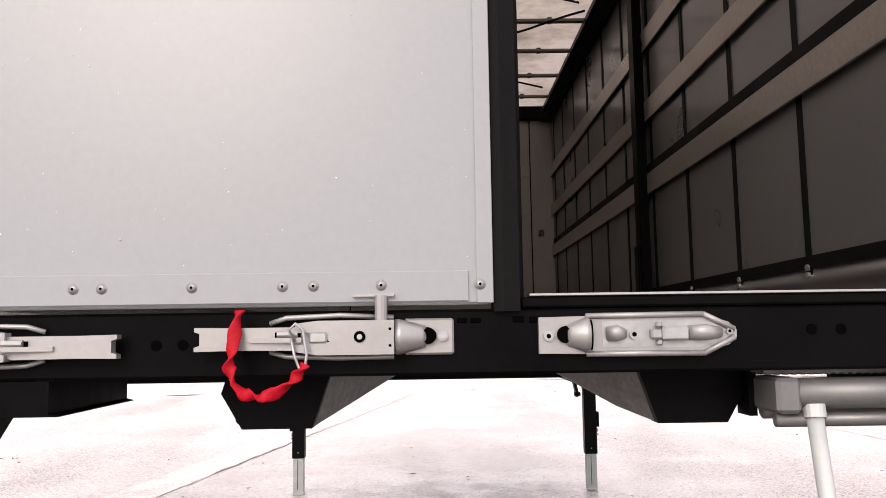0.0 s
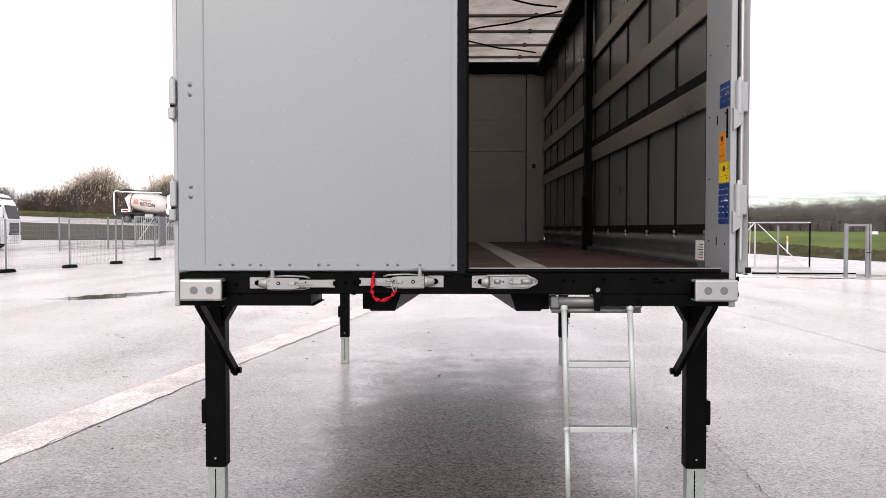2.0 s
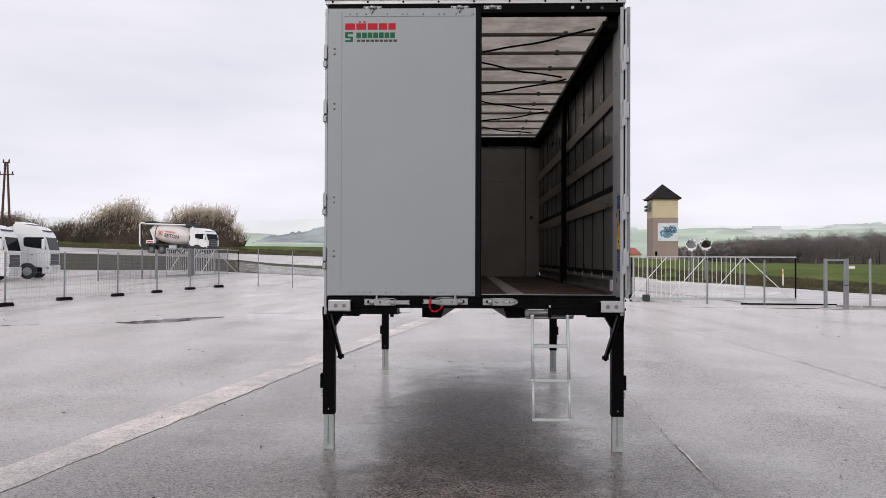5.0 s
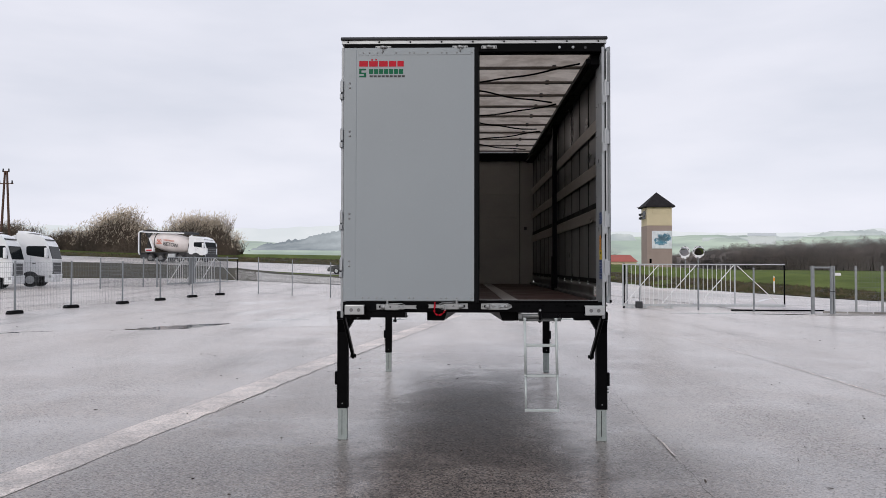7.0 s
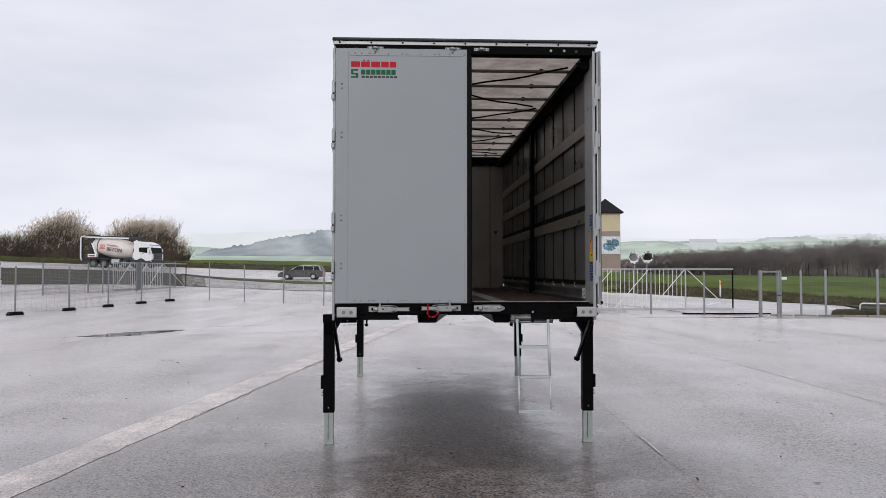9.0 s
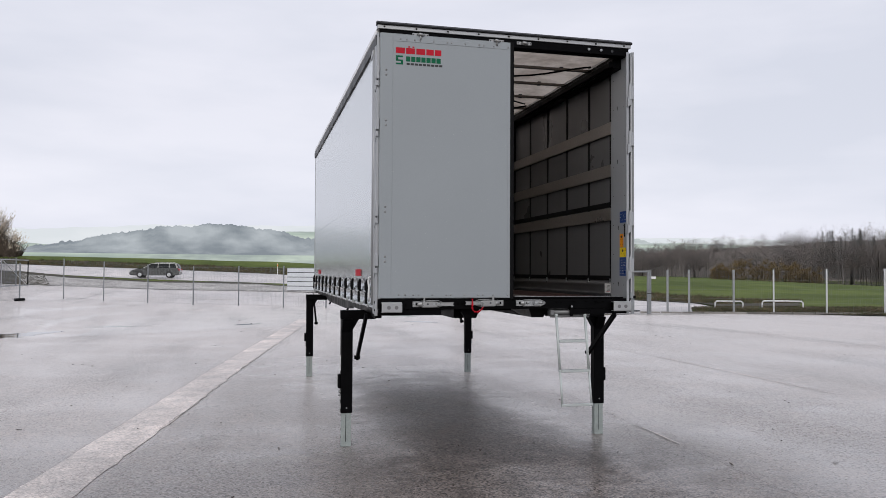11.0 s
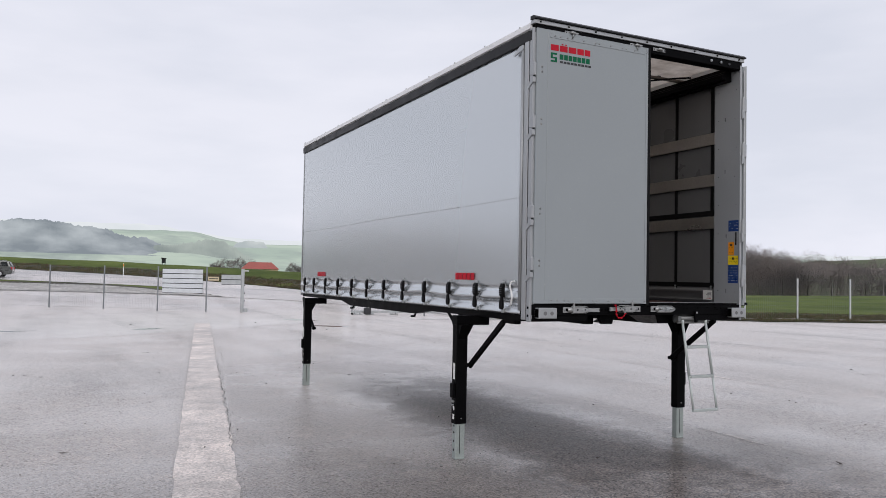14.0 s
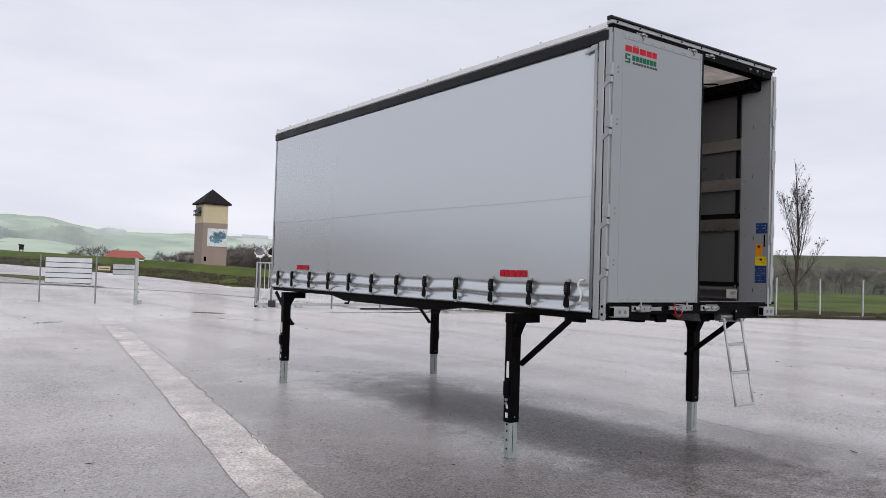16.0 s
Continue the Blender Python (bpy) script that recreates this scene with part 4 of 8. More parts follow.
def open_door():
    e = child_empty("open_rear_door", body, (1.294, -0.006, 0))
    e.rotation_euler = (0, 0, radians(-0.8))
    tagged(e, "light grey rear door swung fully open along the side")
    bm = B()
    box(bm, -0.014, 0.018, 0.012, 1.27, 1.558, 4.026, 0.004)
    part("door_panel", bm, M["door"], e)
    bm = B()
    box(bm, 0.0185, 0.026, 0.004, 1.275, 1.550, 4.03, 0.002)
    part("edge_seal", bm, M["rubber"], e, "black rubber seal")
    bm = B()
    prism(bm, [(-0.004, 0.02), (0.020, -0.006), (0.022, 0.004), (0.006, 0.03)], 'z', 1.556, 4.03)
    part("door_edge", bm, M["alu_paint"], e)
    for z in (1.89, 2.35, 3.15, 3.62):
        bm = B()
        cyl(bm, (-0.022, -0.006, z - 0.075), (-0.022, -0.006, z + 0.07), 0.019, seg=14)
        box(bm, -0.030, 0.012, -0.022, 0.03, z - 0.07, z + 0.065, 0.006)
        cyl(bm, (-0.022, -0.006, z + 0.07), (-0.022, -0.006, z + 0.088), 0.011, 0.006, seg=12)
        h = part("hinge", bm, M["alu_paint"], e, "light grey steel door hinge", False)
        bm = B()
        prism(bm, [(-0.052, z - 0.15), (-0.012, z - 0.12), (-0.012, z - 0.075), (-0.052, z - 0.05)], 'y', -0.02, 0.015)
        part("bracket", bm, M["alu_paint"], h)
    bm = B()
    cyl(bm, (-0.012, -0.006, 1.62), (-0.012, -0.006, 3.98), 0.008, seg=10)
    part("lock_rod", bm, M["alu"], e)
    bm = B()
    box(bm, 0.012, 0.032, -0.018, 0.01, 1.56, 1.585)
    part("bumper", bm, M["rubber"], e)


open_door()


def latch(x0, x1, z, flip, name="door_latch", label="closed zinc-plated lever latch"):
    """A recessed over-centre latch: pan, bored plate, hook shell, lever, link and tip."""
    length = x1 - x0
    e = child_empty(name, body, (x0 if not flip else x1, 0, z))
    s = 1 if not flip else -1
    tagged(e, label)

    def P(name, bm, mat, label="", smooth=False):
        if s < 0:
            bmesh.ops.scale(bm, vec=(-1, 1, 1), verts=bm.verts)
        return part(name, bm, mat, e, label, smooth)
    bm = B()
    box(bm, 0, 0.075, -0.010, -0.001, -0.027, 0.027, 0.003)
    P("plate", bm, M["cast"])
    bm = B()
    cyl(bm, (0.017, -0.016, 0), (0.017, -0.009, 0), 0.0075, seg=12)
    cyl(bm, (0.017, -0.019, 0), (0.017, -0.015, 0), 0.005, seg=6)
    P("screw", bm, M["zinc"])
    bm = B()
    cyl(bm, (0.037, -0.0205, 0.001), (0.040, -0.009, 0.001), 0.0115, 0.013, seg=18)
    P("bore", bm, M["hole"])
    bm = B()
    sweep(bm, [(0.043, -0.010, 0), (0.050, -0.011, 0), (0.080, -0.014, 0), (0.087, -0.014, 0)], [(0.0165, 0.012), (0.0185, 0.016), (0.0262, 0.024), (0.0262, 0.024)], 20)
    P("hook_shell", bm, M["cast"], "", True)
    bm = B()
    prism(bm, [(0.088, -0.025), (0.088, 0.025), (0.20, 0.025), (0.232, 0.021), (0.232, 0.008), (0.19, 0.006), (0.182, -0.006), (0.232, -0.010), (0.232, -0.020), (0.20, -0.025)], 'y', -0.040, -0.022)
    P("lever", bm, M["cast"])
    bm = B()
    prism(bm, [(0.20, -0.010), (0.20, 0.010), (0.235, 0.016), (length - 0.055, 0.016), (length, 0.017), (length, 0.011), (length - 0.008, 0.008), (length - 0.008, -0.009), (length, -0.012), (length, -0.018), (length - 0.06, -0.017), (0.24, -0.018)], 'y', -0.032, -0.016)
    P("lever_tip", bm, M["cast"])
    bm = B()
    box(bm, 0.185, 0.212, -0.043, -0.038, -0.008, 0.009, 0.003)
    P("catch", bm, M["zinc"])
    bm = B()
    cyl(bm, (0.138, -0.042, 0.001), (0.138, -0.036, 0.001), 0.0085, seg=16)
    P("pivot_recess", bm, M["hole"])
    bm = B()
    cyl(bm, (0.138, -0.044, 0.001), (0.138, -0.038, 0.001), 0.004, seg=8)
    P("pivot", bm, M["zinc"])
    for zz in (-0.012, 0.012):
        bm = B()
        cyl(bm, (0.094, -0.041, zz), (0.094, -0.037, zz), 0.0022, seg=8)
        P("rivet", bm, M["hole"])
    bm = B()
    box(bm, 0.225, 0.262, -0.036, -0.015, -0.006, 0.009)
    P("slot", bm, M["hole"])
    bm = B()
    prism(bm, [(0.222, -0.046), (0.300, -0.036), (0.300, -0.030), (0.222, -0.030)], 'z', -0.006, 0.001)
    P("finger_rest", bm, M["cast"])
    bm = B()
    cyl(bm, (0.228, -0.038, 0.006), (0.258, -0.038, 0.006), 0.005, seg=10)
    P("lock_pin", bm, M["zinc"])
    # pan rim behind the lever
    bm = B()
    sweep(bm, [(0.09, -0.010, 0.029), (0.17, -0.014, 0.033), (0.25, -0.012, 0.030), (0.275, -0.008, 0.022)], [0.004] * 4, 8)
    sweep(bm, [(0.09, -0.010, -0.029), (0.17, -0.012, -0.030), (0.25, -0.010, -0.027), (0.275, -0.008, -0.02)], [0.004] * 4, 8)
    P("pan_rim", bm, M["cast"], "", True)
    # rod up into the door
    bm = B()
    cyl(bm, (0.108, -0.022, 0.02), (0.108, -0.022, 0.062), 0.0095, seg=12)
    box(bm, 0.088, 0.150, -0.026, -0.016, 0.060, 0.064)
    P("lock_rod", bm, M["cast"], "", False)
    return e


latch(-0.937, -0.546, 1.512, False)
latch(-0.434, -0.053, 1.520, True)


def open_latch():
    e = child_empty("latch_pan", body, (0.074, 0, 1.519))
    tagged(e, "empty zinc-plated latch pan of the open door")
    L = 0.297
    outline = [(0, -0.027), (0, 0.027), (0.06, 0.028), (L - 0.045, 0.028), (L - 0.012, 0.017), (L, 0.006), (L, -0.006), (L - 0.012, -0.017), (L - 0.045, -0.028), (0.06, -0.028)]
    bm = B()
    prism(bm, outline, 'y', -0.012, -0.001)
    part("plate", bm, M["cast"], e)
    bm = B()
    prism(bm, [(0.095, -0.019), (0.095, 0.020), (L - 0.055, 0.021), (L - 0.03, 0.012), (L - 0.03, -0.012), (L - 0.055, -0.020)], 'y', -0.0128, -0.011)
    part("pan", bm, M["zinc"], e)
    for a, b in (((0.07, 0.028), (L - 0.05, 0.029)), ((0.07, -0.028), (L - 0.05, -0.029)), ((L - 0.05, 0.029), (L - 0.004, 0.006)), ((L - 0.05, -0.029), (L - 0.004, -0.006))):
        bm = B()
        sweep(bm, [(a[0], -0.014, a[1]), (b[0], -0.014, b[1])], 0.0045, 8)
        part("rim", bm, M["cast"], e, "", True)
    for sx, sz, sr in ((0.014, -0.001, 0.0075), (0.142, 0.0, 0.0075), (L - 0.012, 0.003, 0.005)):
        bm = B()
        cyl(bm, (sx, -0.017, sz), (sx, -0.010, sz), sr, seg=14)
        scr = part("screw", bm, M["zinc"], e)
        bm = B()
        cyl(bm, (sx, -0.0176, sz), (sx, -0.016, sz), sr * 0.5, seg=6)
        part("socket", bm, M["hole"], scr)
    bm = B()
    cyl(bm, (0.037, -0.0215, 0.001), (0.040, -0.011, 0.001), 0.0115, 0.013, seg=18)
    part("bore", bm, M["hole"], e)
    bm = B()
    sweep(bm, [(0.043, -0.012, 0), (0.050, -0.013, 0), (0.069, -0.015, 0), (0.074, -0.015, 0)], [(0.0165, 0.012), (0.0185, 0.016), (0.0262, 0.024), (0.0262, 0.024)], 20)
    part("hook_shell", bm, M["cast"], e, "", True)
    bm = B()
    sweep(bm, [(0.0738, -0.015, 0), (0.0788, -0.015, 0)], [(0.0225, 0.020), (0.0225, 0.012)], 16)
    part("shell_slot", bm, M["hole"], e)
    for x, w, h in ((0.115, 0.026, 0.02), (L - 0.05, 0.05, 0.02)):
        bm = B()
        sweep(bm, [(x - w / 2, -0.014, 0.001), (x, -0.024, 0.002), (x + w / 2, -0.015, 0.001)], [(h * 0.55, 0.006), (h * 0.6, 0.011), (h * 0.4, 0.005)], 10)
        part("boss", bm, M["cast"], e, "", True)
    bm = B()
    box(bm, 0.182, 0.222, -0.026, -0.012, -0.010, 0.012, 0.003)
    box(bm, 0.166, 0.184, -0.022, -0.012, -0.008, 0.009, 0.003)
    part("spring_catch", bm, M["zinc"], e)
    for z0 in (-0.017, 0.010):
        bm = B()
        box(bm, 0.174, 0.182, -0.026, -0.012, z0, z0 + 0.008, 0.002)
        part("catch_lug", bm, M["zinc"], e)


open_latch()


def top_latch(x0, w, rod, lab):
    e = child_empty("upper_latch", body, (x0, 0, 4.03))
    tagged(e, lab)
    bm = B()
    box(bm, 0, w, -0.010, -0.001, -0.016, 0.016, 0.003)
    part("plate", bm, M["cast"], e)
    bm = B()
    sweep(bm, [(w * 0.3, -0.014, 0), (w * 0.45, -0.028, 0.002), (w * 0.6, -0.028, -0.002), (w * 0.75, -0.012, 0)], [(0.010, 0.006), (0.014, 0.012), (0.012, 0.012), (0.008, 0.006)], 10)
    part("hook", bm, M["cast"], e, "", True)
    for x in (0.012, w - 0.012):
        bm = B()
        cyl(bm, (x, -0.014, 0), (x, -0.009, 0), 0.006, seg=10)
        part("screw", bm, M["dark_plastic"], e)
    bm = B()
    cyl(bm, (w * 0.55, -0.0115, 0.001), (w * 0.55, -0.009, 0.001), 0.010, seg=12)
    part("bore", bm, M["hole"], e)
    if rod:
        bm = B()
        cyl(bm, (w * 0.5, -0.022, -0.045), (w * 0.5, -0.022, -0.005), 0.007, seg=10)
        part("lock_rod", bm, M["cast"], e, "", True)


top_latch(-0.955, 0.155, True, "closed upper door latch")
top_latch(-0.205, 0.150, True, "closed upper door latch")
top_latch(0.075, 0.150, False, "empty upper latch plate")


# ---- inside: floor, front wall, roof, slats
def inside():
    fl = child_empty("floor", body)
    tagged(fl, "dark red-brown plywood floor with a worn metal strip")
    ys = [0.145, 1.94, 3.74, 5.54, 7.36]
    for y0, y1 in zip(ys, ys[1:]):
        for x0, x1 in ((-1.20, 0.305), (0.465, 1.20)):
            bm = B()
            box(bm, x0, x1, y0, y1 - 0.004, FLOOR - 0.027, FLOOR, 0.0015)
            part("plywood_panel", bm, M["plywood"], fl)
    bm = B()
    box(bm, 0.309, 0.461, 0.145, 7.355, FLOOR - 0.027, FLOOR + 0.001, 0.001)
    part("metal_strip", bm, M["strip"], fl, "worn light metal strip")
    bm = B()
    box(bm, -1.25, 1.25, 0.31, 7.36, 1.46, 1.536)
    part("underbody", bm, M["black"], body)
    # front wall
    fw = child_empty("front_wall", body)
    tagged(fw, "pale grey panelled front wall")
    zs = [FLOOR, 1.98, 2.42, 2.84, 3.28, 3.93]
    for z0, z1 in zip(zs, zs[1:]):
        bm = B()
        box(bm, -1.02, 1.012, 7.372, 7.40, z0 + 0.001, z1 - 0.002, 0.003)
        part("wall_panel", bm, M["frontwall"], fw)
    bm = B()
    box(bm, -1.275, 1.275, 7.402, 7.44, 1.43, 4.108, 0.004)
    part("outer_skin", bm, M["alu_paint"], fw)
    for s in (-1, 1):
        bm = B()
        box(bm, s * 1.024, s * 1.270, 7.362, 7.40, FLOOR - 0.09, 3.925, 0.004)
        part("corner_panel", bm, M["frontwall"], fw)
        bm = B()
        box(bm, s * 1.012, s * 1.0235, 7.366, 7.40, FLOOR - 0.09, 3.925)
        part("joint_seal", bm, M["rubber"], fw)
    bm = B()
    box(bm, 1.10, 1.15, 7.356, 7.363, 2.60, 2.66, 0.002)
    part("document_clip", bm, M["dark_plastic"], fw)
    bm = B()
    box(bm, -1.25, 1.25, 7.30, 7.40, 3.926, 4.075, 0.004)
    part("front_header", bm, M["black"], fw, "black front header beam")
    # roof
    rf = child_empty("sliding_roof", body)
    tagged(rf, "translucent white tarpaulin roof on metal bows")
    bows = [0.16 + 0.667 * i for i in range(1, 11)]
    bm = B()
    nx, ny = 12, 88
    g = []
    for j in range(ny + 1):
        y = 0.06 + (7.40 - 0.06) * j / ny
        ph = (y - 0.16) / 0.667
        sag = 0.018 * abs(math.sin(math.pi * ph))
        g.append([bm.verts.new((-1.27 + 2.54 * i / nx, y, 4.115 - sag * math.sin(math.pi * i / nx) - 0.03 * (abs(2 * i / nx - 1) ** 6))) for i in range(nx + 1)])
    for p, q in zip(g, g[1:]):
        for i in range(nx):
            bm.faces.new((p[i], p[i + 1], q[i + 1], q[i]))
    part("roof_tarpaulin", bm, M["roof"], rf, "", True)
    for y in bows:
        bm = B()
        box(bm, -1.25, 1.25, y - 0.030, y - 0.006, 4.024, 4.050, 0.003)
        box(bm, -1.25, 1.25, y + 0.012, y + 0.034, 4.030, 4.050, 0.003)
        bow = part("roof_bow", bm, M["bow"], rf)
        for x in (-0.88, 0.88):
            bm = B()
            box(bm, x - 0.02, x + 0.02, y - 0.022, y + 0.022, 4.02, 4.065, 0.004)
            part("clamp", bm, M["dark_plastic"], bow)
    for i in range(0, 9, 3):
        y0 = bows[i]
        for s in (1, -1):
            for (xa, ya), (xb, yb) in (((1.12, y0 - 0.25), (0.05, y0 + 0.55)), ((0.08, y0 + 0.95), (1.05, y0 + 1.62))):
                pts = []
                for k in range(9):
                    f = k / 8
                    pts.append((s * (xa + (xb - xa) * f), ya + (yb - ya) * f, 4.018 - 0.02 * math.sin(f * 3.14) + 0.006 * math.sin(f * 11 + i)))
                bm = B()
                sweep(bm, pts, [(0.010, 0.004)] * len(pts), 6)
                part("scissor_strap", bm, M["rubber"], rf, "", True)
    for s in (-1, 1):
        bm = B()
        box(bm, s * 1.15, s * 1.262, 0.121, 7.298, 3.885, 3.985, 0.006)
        box(bm, s * 1.11, s * 1.15, 0.121, 7.298, 3.90, 3.95, 0.004)
        box(bm, s * 1.165, s * 1.255, 0.121, 7.298, 3.985, 4.022, 0.004)
        part("roof_rail", bm, M["black"], rf, "black roof rail")
        bm = B()
        prism(bm, [(s * 1.275, 3.915), (s * 1.288, 3.92), (s * 1.290, 4.005), (s * 1.272, 4.02), (s * 1.262, 4.015), (s * 1.262, 3.915)], 'y', 0.03, 7.45)
        part("side_band", bm, M["band"], rf, "dark grey tarpaulin edge band")
        bm = B()
        prism(bm, [(s * 1.272, 4.022), (s * 1.286, 4.032), (s * 1.280, 4.085), (s * 1.235, 4.112), (s * 1.235, 4.022)], 'y', 0.055, 7.44)
        re_ = part("roof_edge", bm, M["white"], rf, "white roof tarpaulin edge")
        for i in range(11):
            bm = B()
            cyl(bm, (s * 1.245, 0.3 + 0.667 * i, 4.096), (s * 1.245, 0.3 + 0.667 * i, 4.117), 0.014, 0.010, seg=8)
            part("roof_bolt", bm, M["zinc"], re_)
    # side slats and middle post on the open side
    bm = B()
    box(bm, 1.19, 1.25, 3.50, 3.62, 1.50, 3.93, 0.006)
    box(bm, 1.172, 1.19, 3.515, 3.605, 1.57, 2.05, 0.004)
    part("middle_post", bm, M["black"], body, "black sliding middle post")
    for z in (2.425, 2.88, 3.327):
        for y0, y1 in ((0.345, 3.498), (3.622, 7.36)):
            bm = B()
            box(bm, 1.2408, 1.2523, y0, y1, z - 0.065, z + 0.065, 0.004)
            part("side_slat", bm, M["slat"], body, "flat grey-brown side slat")
    bm = B()
    box(bm, 1.205, 1.25, 0.352, 7.36, 1.50, 1.60, 0.008)
    part("side_rail", bm, M["dark_plastic"], body)
    # post stickers
    for name, y0, y1, z0, z1, mat in (("blue_sticker", 0.015, 0.150, 2.318, 2.432, "blue"), ("orange_sticker", 0.075, 0.150, 2.070, 2.206, "orange"),
                                      ("yellow_sticker", 0.02, 0.152, 1.972, 2.066, "yellow"), ("blue_sticker", 0.02, 0.155, 1.782, 1.968, "blue")):
        bm = B()
        box(bm, 1.2385, 1.2405, y0, y1, z0, z1)
        st = part(name, bm, M[mat], body, name.split("_")[0] + " instruction sticker with pictograms")
        ink = M["paper"] if mat == "blue" else M["logo_dark"]
        rng = random.Random(int(z0 * 1000))
        k = int((z1 - z0) / 0.026)
        for i in range(1, k):
            z = z0 + (z1 - z0) * i / k
            a = y0 + 0.006 + rng.uniform(0, 0.01)
            while a < y1 - 0.012:
                w = rng.uniform(0.006, 0.022)
                bm = B()
                box(bm, 1.2378, 1.2386, a, min(a + w, y1 - 0.006), z - rng.uniform(0.001, 0.003), z + 0.0015)
                part("print_bar", bm, ink, st)
                a += w + rng.uniform(0.010, 0.050)
        bm = B()
        box(bm, 1.2374, 1.2384, (y0 + y1) / 2 - 0.014, (y0 + y1) / 2 + 0.014, z1 - 0.042, z1 - 0.018) if mat != "blue" else prism(bm, [(y0 + 0.02, z0 + (z1 - z0) * 0.62), (y0 + 0.034, z0 + (z1 - z0) * 0.54), (y0 + 0.05, z0 + (z1 - z0) * 0.64), (y0 + 0.034, z0 + (z1 - z0) * 0.56)], 'x', 1.2374, 1.2384)
        part("pictogram", bm, ink, st)
    for y, z, h in ((0.05, 2.24, 0.066), (0.18, 2.27, 0.02), (0.18, 1.70, 0.02), (0.20, 2.95, 0.02), (0.20, 3.5, 0.02)):
        bm = B()
        box(bm, 1.237, 1.2408, y - 0.008 if h > 0.05 else y - 0.002, y + 0.006 if h > 0.05 else y + 0.002, z - h, z + h)
        part("post_slot", bm, M["hole"], body)
    for i in range(8):
        bm = B()
        cyl(bm, (1.2375, 0.29, 1.7 + 0.3 * i), (1.2408, 0.29, 1.7 + 0.3 * i), 0.004, seg=8)
        part("post_rivet", bm, M["hole"], body)
        bm = B()
        cyl(bm, (1.2375, 0.05 if i % 2 else 0.07, 1.69 + 0.3 * i), (1.2408, 0.05 if i % 2 else 0.07, 1.69 + 0.3 * i), 0.004, seg=8)
        part("post_rivet", bm, M["hole"], body)
    # white label on the curtain
    bm = B()
    box(bm, 1.243, 1.246, 0.375, 0.505, 1.60, 1.70)
    lb = part("paper_label", bm, M["paper"], body, "white paper label with small print")
    for i in range(6):
        bm = B()
        box(bm, 1.2418, 1.2432, 0.385, 0.46 - 0.01 * (i % 3), 1.612 + i * 0.013, 1.616 + i * 0.013)
        part("print_bar", bm, M["logo_dark"] if i else M["logo_red"], lb)


inside()


# ---- side curtains
BUCKLES = [0.455, 0.98] + [1.58 + 0.6225 * k for k in range(9)] + [7.10]


def curtain(s):
    """A tarpaulin curtain with weld seams, sagging folds at its foot, straps and buckles."""
    bm = B()
    ny, z_top, z_bot = 240, 3.918, 1.462
    zs = [z_bot + 0.012 * i for i in range(27)] + [1.80 + (2.50 - 1.80) * i / 30 for i in range(30)] + [2.50 + 0.0035 * i for i in range(15)] + [2.57 + 0.75 * i / 30 for i in range(30)] + [3.315 + 0.0035 * i for i in range(8)] + [3.36 + (z_top - 3.36) * i / 20 for i in range(21)]
    g = []
    for j in range(ny + 1):
        y = 0.165 + (7.40 - 0.165) * j / ny
        near = min(abs(y - b) for b in BUCKLES)
        pull = math.exp(-(near / 0.09) ** 2)
        col = []
        for z in zs:
            seam = -0.0006 * smoothstep(2.529, 2.521, z + 0.006 * math.sin(y * 1.3)) - 0.0004 * smoothstep(3.333, 3.325, z + 0.004 * math.sin(y * 0.9))
            low = max(0.0, (1.78 - z) / 0.30)
            roll = 0.0
            if z < 1.80:
                amp = 0.022 * (1 - 0.15 * pull) * (0.8 + 0.4 * noise.noise((y * 1.7, 0, 5 * s)))
                ph = (z - 1.512) / 0.148 + 0.5 + 0.16 * noise.noise((y * 1.1, 2.0, s))
                roll = amp * (math.sin(ph * 2 * math.pi) + 0.28 * math.sin(ph * 4 * math.pi + 0.6)) * smoothstep(1.735, 1.675, z) * smoothstep(1.435, 1.468, z)
                roll += -0.012 * smoothstep(1.475, 1.462, z)
            col.append(bm.verts.new((s * (1.270 + seam + roll - 0.002 * pull * min(1, low * 2)), y, z)))
        g.append(col)
    for p, q in zip(g, g[1:]):
        for i in range(len(zs) - 1):
            bm.faces.new((p[i], p[i + 1], q[i + 1], q[i]))
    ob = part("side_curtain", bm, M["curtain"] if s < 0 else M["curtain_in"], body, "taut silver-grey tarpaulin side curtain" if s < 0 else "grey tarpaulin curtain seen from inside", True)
    sol = ob.modifiers.new("thickness", 'SOLIDIFY')
    sol.thickness, sol.offset = 0.002, 0
    return ob


left_curtain = curtain(-1)
right_curtain = curtain(1)


